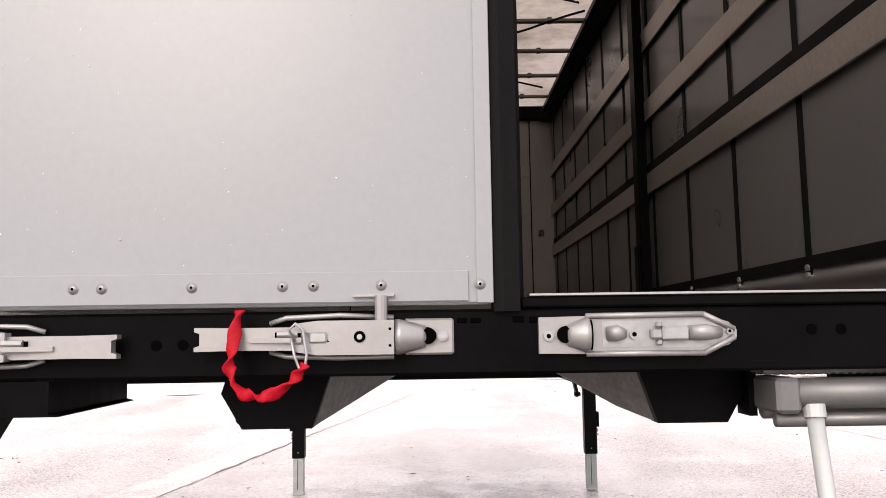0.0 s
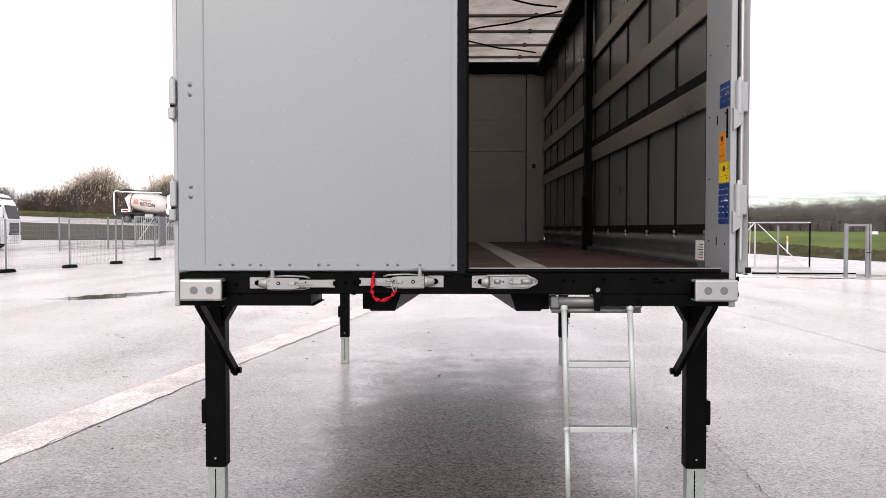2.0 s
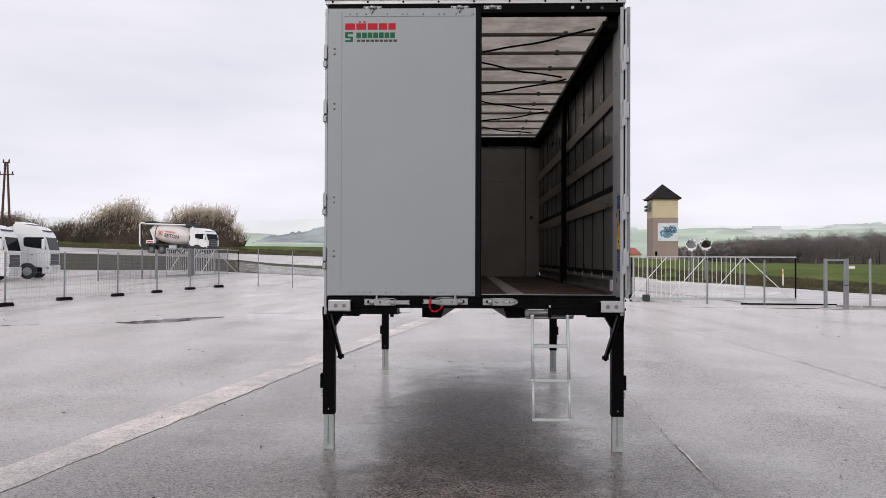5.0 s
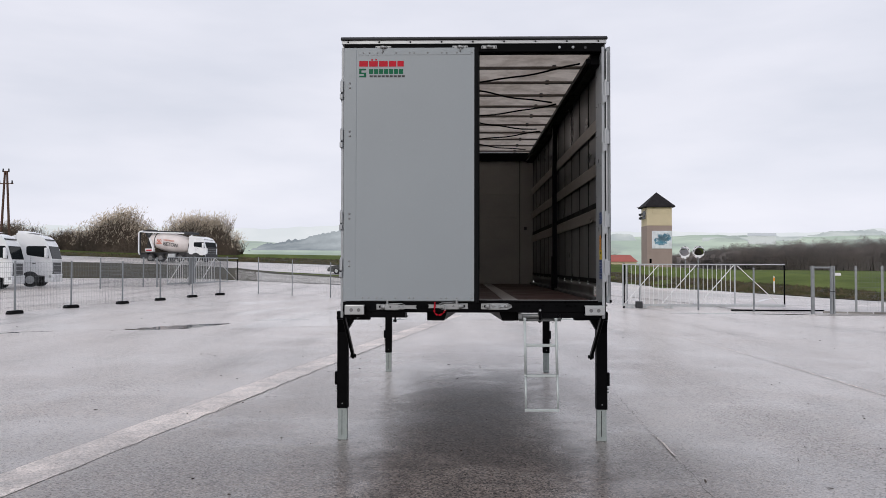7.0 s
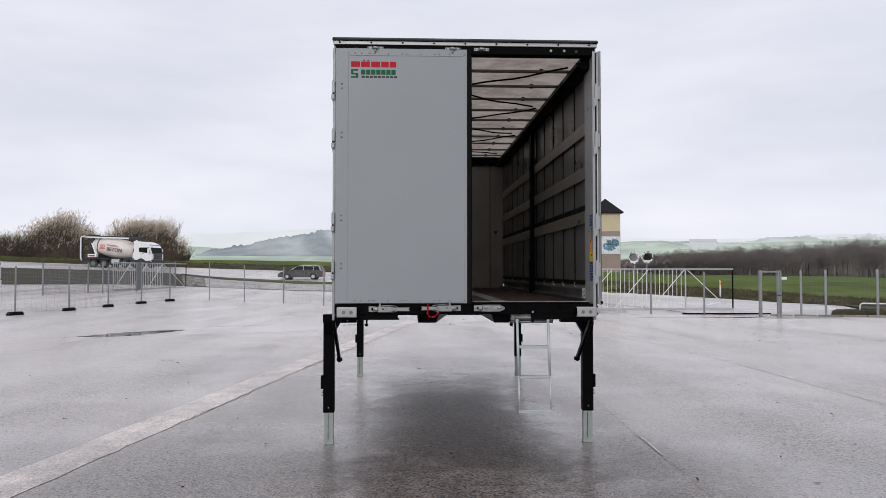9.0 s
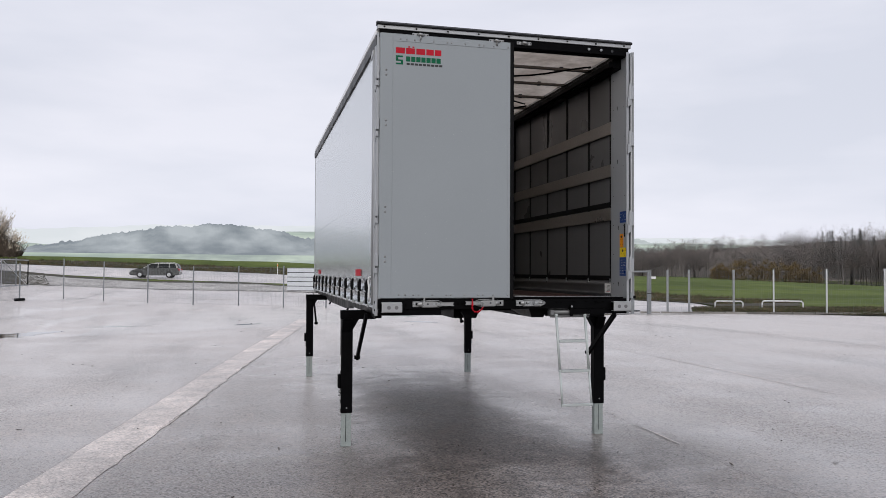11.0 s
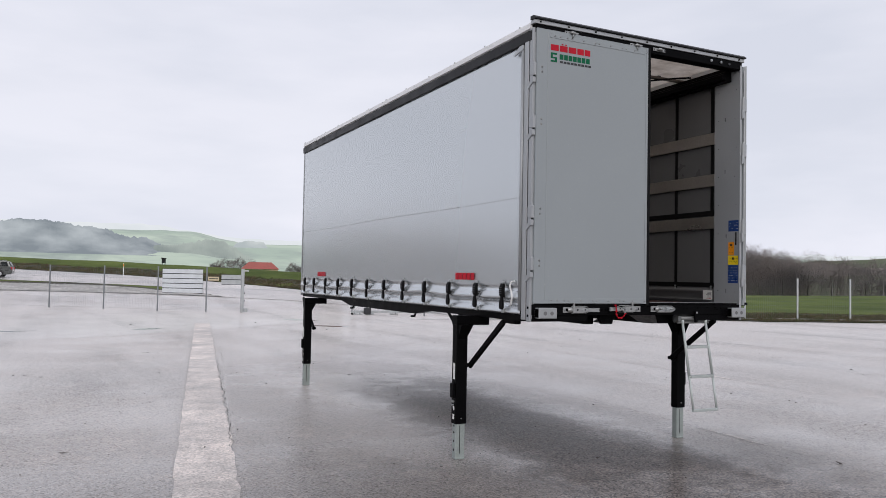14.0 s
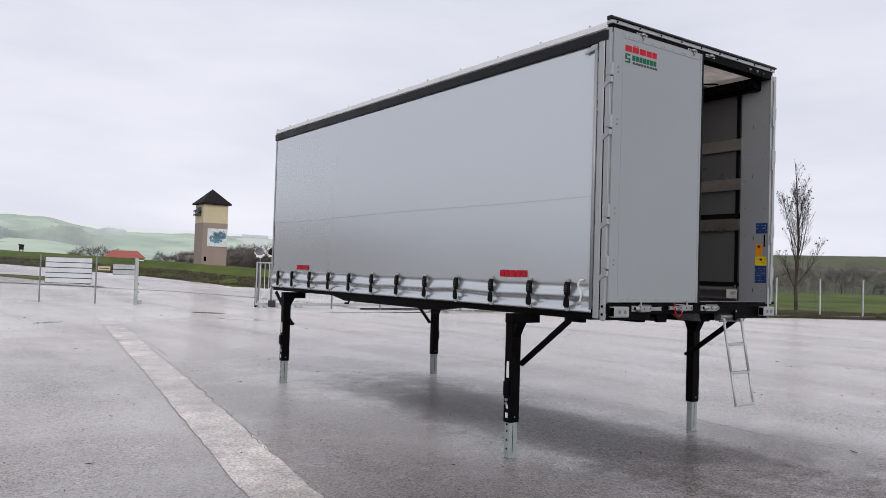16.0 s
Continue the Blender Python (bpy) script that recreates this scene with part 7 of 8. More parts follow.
# ---------------------------------------------------------------- buildings and street things
def tower():
    x, y = 22.35, 81.0
    b0 = 1.95
    e = thing("transformer_tower", "slim cream and taupe transformer tower with a dark hip roof", "tower", (x, y, b0))
    h = 1.40
    bm = B()
    box(bm, -h, h, -h, h, -0.6, 4.55, 0.02)
    part("lower_wall", bm, M["tower_low"], e, "taupe rendered lower wall")
    bm = B()
    box(bm, -h + 0.01, h - 0.01, -h + 0.01, h - 0.01, 4.55, 6.62, 0.02)
    up = part("upper_wall", bm, M["tower_up"], e, "cream rendered upper wall")
    bm = B()
    box(bm, -0.8, 1.15, -h - 0.012, -h + 0.02, 5.95, 6.45, 0.01)
    part("wall_panel", bm, M["tower_up"], up)
    bm = B()
    a = 1.70
    vs = [bm.verts.new(p) for p in ((-a, -a, 6.62), (a, -a, 6.62), (a, a, 6.62), (-a, a, 6.62), (-a, -a, 6.76), (a, -a, 6.76), (a, a, 6.76), (-a, a, 6.76), (0, 0, 8.45))]
    for f in ((0, 1, 2, 3), (0, 1, 5, 4), (1, 2, 6, 5), (2, 3, 7, 6), (3, 0, 4, 7), (4, 5, 8), (5, 6, 8), (6, 7, 8), (7, 4, 8)):
        bm.faces.new([vs[i] for i in f])
    part("roof", bm, M["roof_dark"], e, "dark tiled hip roof")
    bm = B()
    box(bm, -h - 0.01, -h + 0.03, -0.7, 0.7, 5.35, 6.3, 0.01)
    wd = part("window", bm, M["window"], e)
    for z in (5.35, 5.75):
        bm = B()
        beam(bm, (-h - 0.45, -0.9, z), (-h - 0.2, 0.9, z), 0.08, 0.08)
        part("insulator_bar", bm, M["dark_plastic"], wd)
        for k in range(4):
            bm = B()
            cyl(bm, (-h - 0.4, -0.7 + 0.45 * k, z), (-h - 0.4, -0.7 + 0.45 * k, z + 0.25), 0.06, seg=8)
            part("insulator", bm, M["dark_plastic"], wd)
    bm = B()
    beam(bm, (-h - 0.9, -0.3, 6.7), (-h, -0.3, 6.6), 0.06, 0.06)
    part("bracket_arm", bm, M["dark_plastic"], e)
    bm = B()
    box(bm, -0.86, 1.36, -h - 0.05, -h - 0.002, 1.95, 3.95, 0.01)
    ps = part("poster_board", bm, M["poster"], e, "white poster board with a blue blot")
    rng = random.Random(2)
    bm = B()
    for i in range(24):
        for j in range(20):
            u, v = (i + 0.5) / 12 - 1, (j + 0.5) / 10 - 1
            th = math.atan2(v, u)
            reach = 0.74 + 0.34 * noise.noise((1.9 * math.cos(th) + 2.0, 1.9 * math.sin(th), 1.3)) + 0.22 * noise.noise((5 * math.cos(th), 5 * math.sin(th), 7.0)) + 0.16 * math.cos(2 * th - 0.5)
            if math.hypot(u, v) > reach or rng.random() < 0.06:
                continue
            px, pz = 0.27 + 1.0 * u, 2.98 + 0.93 * v
            k = rng.uniform(0.036, 0.050)
            prism(bm, [(px - k, pz - k * rng.uniform(0.6, 1.2)), (px + k * rng.uniform(0.7, 1.2), pz - k), (px + k, pz + k * rng.uniform(0.7, 1.2)), (px - k * rng.uniform(0.6, 1.2), pz + k)], 'y', -h - 0.056, -h - 0.0515)
    part("blue_shape", bm, M["poster_blue"], ps)
    bm = B()
    box(bm, -1.15, -0.9, -h - 0.008, -h + 0.01, 0.3, 0.8)
    part("vent", bm, M["hole"], e)


tower()


def traffic_mirror(x, y, z, lab, turn=8):
    b = gz(x, y)
    e = thing("traffic_mirror", lab, "mirror", (x, y, b), "convex traffic mirrors", rz=turn)
    bm = B()
    cyl(bm, (0, 0.1, 0), (0, 0.1, z - b), 0.05, seg=10)
    part("pole", bm, M["post_dull"], e)
    bm = B()
    cyl(bm, (0, 0.0, z - b), (0, 0.08, z - b), 0.53, seg=28)
    fr = part("mirror_frame", bm, M["white"], e, "white rim with dark marks")
    bm = B()
    bmesh.ops.create_uvsphere(bm, u_segments=24, v_segments=12, radius=0.45, matrix=pose(0, -0.005, z - b) @ Matrix.Diagonal((1, 0.14, 1, 1)))
    gl = part("mirror_glass", bm, M["mirror"], fr, "", True)
    gl.matrix_basis = Matrix.Translation((0, 0, z - b)) @ Matrix.Rotation(radians(14), 4, 'X') @ Matrix.Translation((0, -0.012, b - z))
    for k in range(8):
        a = k * math.pi / 4 + 0.2
        bm = B()
        box(bm, -0.085, 0.085, -0.012, 0.01, 0.465, 0.515)
        seg_ob = part("dark_mark", bm, M["dark_plastic"], fr)
        seg_ob.matrix_basis = Matrix.Translation((0, 0, z - b)) @ Matrix.Rotation(a, 4, 'Y')


# glass colour lowered to paint the dark trees it would reflect
M["mirror"] = material("darkened_mirror", (0.36, 0.36, 0.37), 0.06, 1.0, 0.02, 2, 40, 0.01, rough_var=0.01)
traffic_mirror(20.05, 58.0, 3.12, "round convex traffic mirror with a black and white rim")
traffic_mirror(18.65, 57.3, 3.06, "round convex traffic mirror on a thin pole", -56)


def farmhouse():
    x, y = 60.2, 286.0
    e = thing("farmhouse", "low house with a red tiled gable roof far in the fields", "house", (x, y, 0.8), rz=-12)
    bm = B()
    box(bm, -6.5, 6.5, -4, 4, 0, 3.0)
    part("wall", bm, M["tower_up"], e)
    bm = B()
    vs = [bm.verts.new(p) for p in ((-7, -4.6, 2.8), (7, -4.6, 2.8), (7, 4.6, 2.8), (-7, 4.6, 2.8), (-4.2, 0, 5.4), (4.2, 0, 5.4))]
    for f in ((0, 1, 5, 4), (1, 2, 5), (2, 3, 4, 5), (3, 0, 4), (0, 3, 2, 1)):
        bm.faces.new([vs[i] for i in f])
    part("roof", bm, M["roof_red"], e)


farmhouse()


def power_pole():
    x, y = -57.5, 88.0
    b = gz(x, y)
    e = thing("power_pole", "dark wooden A-frame power pole with insulators", "power pole", (x, y, b))
    top = 13.8 - b
    for s in (-1, 1):
        bm = B()
        cyl(bm, (s * 0.62, 0, 0), (s * 0.13, 0, top), 0.16, 0.12, seg=10)
        part("pole", bm, M["wood_pole"], e)
    for z, w in ((top - 0.1, 0.42), (top - 1.6, 0.95)):
        bm = B()
        beam(bm, (-w, 0, z), (w, 0, z), 0.10, 0.11)
        arm = part("cross_arm", bm, M["wood_pole"], e)
        for s in (-0.85, 0.85):
            bm = B()
            cyl(bm, (s * w, 0, z), (s * w, 0, z + 0.40), 0.11, 0.08, seg=8)
            part("insulator", bm, M["dark_plastic"], arm)


power_pole()


M["hide_wood"] = material("dark_weathered_boards", (0.030, 0.032, 0.034), 0.9, 0.0, 0.2, 4, 40, 0.2, spec=0.1)


def hill_farm(az, r, el, width, rz, lab):
    a = radians(az)
    e = thing("hill_farm", lab, "farm", (r * math.sin(a) - 2, r * math.cos(a) - 6, 1.85 + r * math.tan(radians(el))), "farm buildings on the misty hill", rz=rz)
    w = width / 2
    bm = B()
    box(bm, -w, w, -5, 5, -8, 4.2)
    part("wall", bm, M["far_wall"], e)
    bm = B()
    prism(bm, [(-5.6, 4.0), (5.6, 4.0), (0, 8.2)], 'x', -w - 0.6, w + 0.6)
    part("roof", bm, M["far_roof"], e)


# wall and roof tones paled, with the mist put into the colour
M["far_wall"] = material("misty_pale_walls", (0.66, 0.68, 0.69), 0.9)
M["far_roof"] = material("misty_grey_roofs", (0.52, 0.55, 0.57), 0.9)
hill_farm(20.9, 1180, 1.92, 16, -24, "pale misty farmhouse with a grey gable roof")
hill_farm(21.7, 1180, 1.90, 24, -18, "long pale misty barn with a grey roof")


def raised_hide():
    x, y = 9.5, 132.0
    e = thing("raised_hide", "small dark wooden hunting hide on legs", "hide", (x, y, gz(x, y) + 0.25))
    e.scale = (0.5, 0.5, 0.6)
    for sx in (-0.5, 0.5):
        for sy in (-0.5, 0.5):
            bm = B()
            cyl(bm, (sx, sy, -0.5), (sx * 0.9, sy * 0.9, 1.2), 0.07, seg=8)
            part("leg", bm, M["hide_wood"], e)
    bm = B()
    box(bm, -0.6, 0.6, -0.6, 0.6, 1.1, 2.3, 0.02)
    part("cabin", bm, M["hide_wood"], e)
    bm = B()
    prism(bm, [(-0.8, 2.3), (0.8, 2.3), (0.8, 2.42), (-0.8, 2.55)], 'y', -0.8, 0.8)
    part("roof", bm, M["roof_dark"], e)


raised_hide()


def marker_post(x, y, lab):
    e = thing("marker_post", lab, "marker post", (x, y, gz(x, y)), "roadside marker posts")
    bm = B()
    prism(bm, [(-0.04, 0), (0.04, 0), (0.035, 1.2), (-0.035, 1.28)], 'y', -0.05, 0.05)
    part("post", bm, M["white"], e)
    bm = B()
    box(bm, -0.042, 0.042, -0.053, 0.053, 0.92, 1.16)
    part("band", bm, M["orange"], e)


marker_post(0.3, 82.5, "white roadside marker post with an orange band")
marker_post(22.3, 48.0, "white marker post with an orange band by the road")


# ---------------------------------------------------------------- plants
def tri_object(name, verts, faces, mat):
    me = bpy.data.meshes.new(name)
    me.from_pydata(verts, [], faces)
    me.materials.append(mat)
    return new(name, me)


def bare_tree(x, y, height, seed):
    """A bare young tree: a leader, several steep limbs, fine twigs and a few last seed heads."""
    rng = random.Random(seed)
    e = thing("bare_tree", "bare young tree with steep limbs and a few dark seed heads", "tree", (x, y, gz(x, y)))
    bm_t, bm_w = B(), B()
    lv, lf = [], []

    def limb(p, d, length, r, depth, bm):
        n = 6
        pts, rad = [p], [r]
        q, dd = p, d
        for k in range(n):
            dd = (dd + Vector((rng.uniform(-1, 1), rng.uniform(-1, 1), 0)) * 0.10 + Vector((0, 0, 0.07 if depth else 0.0))).normalized()
            q = q + dd * length / n
            pts.append(q)
            rad.append(max(0.006, r * (1 - 0.85 * (k + 1) / n)))
        sweep(bm, pts, rad, 7 if depth == 0 else 5 if depth == 1 else 3)
        if depth >= 2 and rng.random() < 0.14:
            c = pts[-1]
            for _ in range(2):
                i = len(lv)
                h = Vector((rng.uniform(-0.1, 0.1), rng.uniform(-0.1, 0.1), rng.uniform(-0.12, 0.02)))
                u = Vector((rng.uniform(-1, 1), rng.uniform(-1, 1), rng.uniform(-1, 1))).normalized() * 0.06
                v = Vector((rng.uniform(-1, 1), rng.uniform(-1, 1), rng.uniform(-1, 1))).normalized() * 0.06
                lv.extend([c + h - u, c + h + v, c + h + u, c + h - v])
                lf.append((i, i + 1, i + 2, i + 3))
        return pts

    def twigs(pts, length, r, count, depth):
        for k in range(count):
            f = 0.15 + 0.82 * k / count
            i = min(len(pts) - 2, int(f * (len(pts) - 1)))
            base = pts[i].lerp(pts[i + 1], f * (len(pts) - 1) - i)
            dd = (pts[i + 1] - pts[i]).normalized()
            a = rng.uniform(0, 6.28)
            d = (dd + Vector((math.cos(a), math.sin(a), 0.25)) * rng.uniform(0.45, 0.8)).normalized()
            sub = limb(base, d, length * rng.uniform(0.5, 1.1) * (1.15 - 0.6 * f), r, depth, bm_w)
            if depth == 2:
                twigs(sub, length * 0.45, 0.007, 5, 3)
    leader = limb(Vector((0, 0, -0.1)), Vector((0.01, 0, 1)), height * 0.98, 0.115, 0, bm_t)
    twigs(leader[2:], height * 0.14, 0.012, 14, 2)
    for k, (f, az, tilt, ln) in enumerate(((0.20, 0.2, 0.30, 0.66), (0.24, 3.3, 0.42, 0.52), (0.17, 5.6, 0.62, 0.34), (0.30, 1.8, 0.35, 0.50), (0.33, 0.0, 0.55, 0.40), (0.36, 4.4, 0.35, 0.45), (0.41, 2.9, 0.48, 0.36), (0.47, 0.6, 0.40, 0.36), (0.14, 3.0, 0.75, 0.26), (0.55, 3.6, 0.38, 0.28), (0.60, 6.0, 0.35, 0.26))):
        i = min(5, int(f * 6))
        base = leader[i].lerp(leader[i + 1], f * 6 - i)
        bm_l = B()
        pts = limb(base, Vector((math.sin(tilt) * math.cos(az), math.sin(tilt) * math.sin(az), math.cos(tilt))), height * ln, 0.046 * (1 - 0.5 * f), 1, bm_l)
        part("limb", bm_l, M["bark"], e, "", True)
        twigs(pts, height * 0.15, 0.011, 13, 2)
    part("trunk", bm_t, M["bark"], e, "", True)
    tagged(part("fine_twig_mass", bm_w, M["bark"], e), kind="stuff")
    lo = tri_object("seed_mass", lv, lf, M["bark"])
    lo.parent = e
    tagged(lo, kind="stuff")


bare_tree(39.5, 21.6, 9.5, 12)


def reed_bed(cx, cy, w, d, h, n, seed, lab):
    """A clump of tall dry stems with pale plumes over a dark twiggy foot."""
    rng = random.Random(seed)
    b = gz(cx, cy)
    e = thing("reed_clump", lab, "bush", (cx, cy, b), "dry bushes on the bank")
    v1, f1, v2, f2 = [], [], [], []
    for _ in range(n):
        a = rng.gauss(0, 0.42)
        x, y = max(-1.05, min(1.05, a)) * w / 2, rng.uniform(-d / 2, d / 2)
        top = h * (1 - 0.5 * abs(2 * x / w) ** 2.5) * (0.88 + 0.30 * noise.noise((x * 0.55, seed, 0)) + 0.22 * noise.noise((x * 1.9, seed, 2)))
        plumed = "pale" in lab and rng.random() < 0.36
        hh = top * (1 - 0.75 * rng.random() ** 1.6) * (1.0 if plumed or "pale" not in lab else 0.8)
        lean = Vector((0.10 * x / w * 2 + rng.gauss(0, 0.17) + 0.05, rng.gauss(0, 0.10), 1))
        p = Vector((x, y, -0.3))
        t = p + lean * hh
        k = 0.018 + 0.02 * rng.random()
        i = len(v1)
        v1.extend([p - Vector((k, 0, 0)), p + Vector((k, 0, 0)), t])
        f1.append((i, i + 1, i + 2))
        for _k in range(3 if plumed else 1):
            # loose pale tufts about the tip
            if not plumed and rng.random() < 0.75:
                continue
            i = len(v2)
            m = p + lean * hh * rng.uniform(0.80, 1.0) + Vector((rng.gauss(0, 0.12), rng.gauss(0, 0.1), 0))
            s = rng.uniform(0.018, 0.045)
            tip = m + Vector((rng.gauss(0.14, 0.16), 0, rng.uniform(0.15, 0.55)))
            v2.extend([m, m.lerp(tip, 0.5) + Vector((-s, 0, 0)), tip, m.lerp(tip, 0.5) + Vector((s, 0, 0))])
            f2.append((i, i + 1, i + 2, i + 3))
        for _k in range(6):
            z = rng.uniform(0.05, 0.85) * hh
            q = p + lean * z
            o = Vector((rng.uniform(-0.55, 0.55), rng.uniform(-0.3, 0.3), rng.uniform(0.15, 0.8))) * rng.uniform(0.5, 1.1)
            i = len(v1)
            v1.extend([q - Vector((0.022, 0, 0)), q + Vector((0.022, 0, 0.02)), q + o])
            f1.append((i, i + 1, i + 2))
    for nm, v, f, mt in (("stem_mass", v1, f1, M["reed_base"]), ("plume_mass", v2, f2, M["reed"])):
        o = tri_object(nm, v, f, mt)
        o.parent = e
        tagged(o, kind="stuff")


reed_bed(-48.2, 99.0, 11.0, 3.5, 6.2, 6000, 1, "tall clump of dry pale reeds")
reed_bed(-37.7, 101.5, 11.5, 3.5, 6.5, 6400, 2, "tall bushy clump of dry pale reeds")
reed_bed(-62.7, 96.5, 13.0, 3.5, 4.6, 2200, 3, "low dark hedge of bare bushes")
reed_bed(-55.2, 99.5, 8.0, 3.0, 3.6, 1200, 4, "low dark hedge of bare bushes")
reed_bed(-43.2, 102.5, 6.0, 3.0, 3.2, 1000, 5, "low dark hedge of bare bushes")
reed_bed(-74.7, 92.0, 14.0, 3.5, 4.6, 2000, 6, "low dark hedge of bare bushes")


# trunk colour lifted to pale grey to paint the haze
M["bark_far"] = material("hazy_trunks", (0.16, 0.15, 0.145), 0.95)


def unit_ball(sub):
    bm = B()
    bmesh.ops.create_icosphere(bm, subdivisions=sub, radius=1.0)
    pts = [v.co.copy() for v in bm.verts]
    bm.free()
    return pts


BALL = unit_ball(4)


def wood_material(name, c0, c1):
    """Dense bare crowns: the tone changes from tree to tree, with a fine upright grain of twigs."""
    m = bpy.data.materials.new(name)
    m.use_nodes = True
    n, l = m.node_tree.nodes, m.node_tree.links
    b = n["Principled BSDF"]
    geo, tc = n.new("ShaderNodeNewGeometry"), n.new("ShaderNodeTexCoord")
    mix = n.new("ShaderNodeMixRGB")
    mix.inputs[1].default_value, mix.inputs[2].default_value = (*c0, 1), (*c1, 1)
    tn = n.new("ShaderNodeTexNoise")
    tn.inputs["Scale"].default_value, tn.inputs["Detail"].default_value = 0.16, 2.0
    tr = n.new("ShaderNodeMapRange")
    tr.inputs[1].default_value, tr.inputs[2].default_value = 0.36, 0.64
    tw = n.new("ShaderNodeMath")
    tw.operation = 'MULTIPLY_ADD'
    tw.inputs[1].default_value = 0.15
    l.new(tc.outputs["Object"], tn.inputs["Vector"])
    l.new(tn.outputs["Fac"], tr.inputs[0])
    l.new(geo.outputs["Random Per Island"], tw.inputs[0])
    l.new(tr.outputs[0], tw.inputs[2])
    l.new(tw.outputs[0], mix.inputs[0])
    mp = n.new("ShaderNodeMapping")
    mp.inputs["Scale"].default_value = (1.0, 1.0, 0.35)
    nz = n.new("ShaderNodeTexNoise")
    nz.inputs["Scale"].default_value, nz.inputs["Detail"].default_value, nz.inputs["Roughness"].default_value = 1.1, 8.0, 0.85
    mr = n.new("ShaderNodeMapRange")
    mr.inputs[1].default_value, mr.inputs[2].default_value = 0.32, 0.68
    mr.inputs[3].default_value, mr.inputs[4].default_value = 0.75, 1.25
    vm = n.new("ShaderNodeVectorMath")
    vm.operation = 'SCALE'
    l.new(tc.outputs["Object"], mp.inputs["Vector"])
    l.new(mp.outputs["Vector"], nz.inputs["Vector"])
    l.new(nz.outputs["Fac"], mr.inputs[0])
    l.new(mix.outputs["Color"], vm.inputs[0])
    l.new(mr.outputs[0], vm.inputs["Scale"])
    l.new(vm.outputs["Vector"], b.inputs["Base Color"])
    b.inputs["Roughness"].default_value = 1.0
    b.inputs["Specular IOR Level"].default_value = 0.0
    # translucent share put in to brighten the dark depth of the crowns
    tl, ms = n.new("ShaderNodeBsdfTranslucent"), n.new("ShaderNodeMixShader")
    ms.inputs[0].default_value = 0.45
    l.new(vm.outputs["Vector"], tl.inputs["Color"])
    l.new(b.outputs["BSDF"], ms.inputs[1])
    l.new(tl.outputs["BSDF"], ms.inputs[2])
    l.new(ms.outputs["Shader"], n["Material Output"].inputs["Surface"])
    return m


# crown tones raised and greyed, with haze put into the colour
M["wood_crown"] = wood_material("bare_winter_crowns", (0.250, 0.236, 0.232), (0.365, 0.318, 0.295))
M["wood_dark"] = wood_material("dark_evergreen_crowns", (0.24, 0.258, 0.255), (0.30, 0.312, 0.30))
M["wood_gold"] = wood_material("yellowed_bush_crowns", (0.24, 0.18, 0.10), (0.36, 0.27, 0.15))


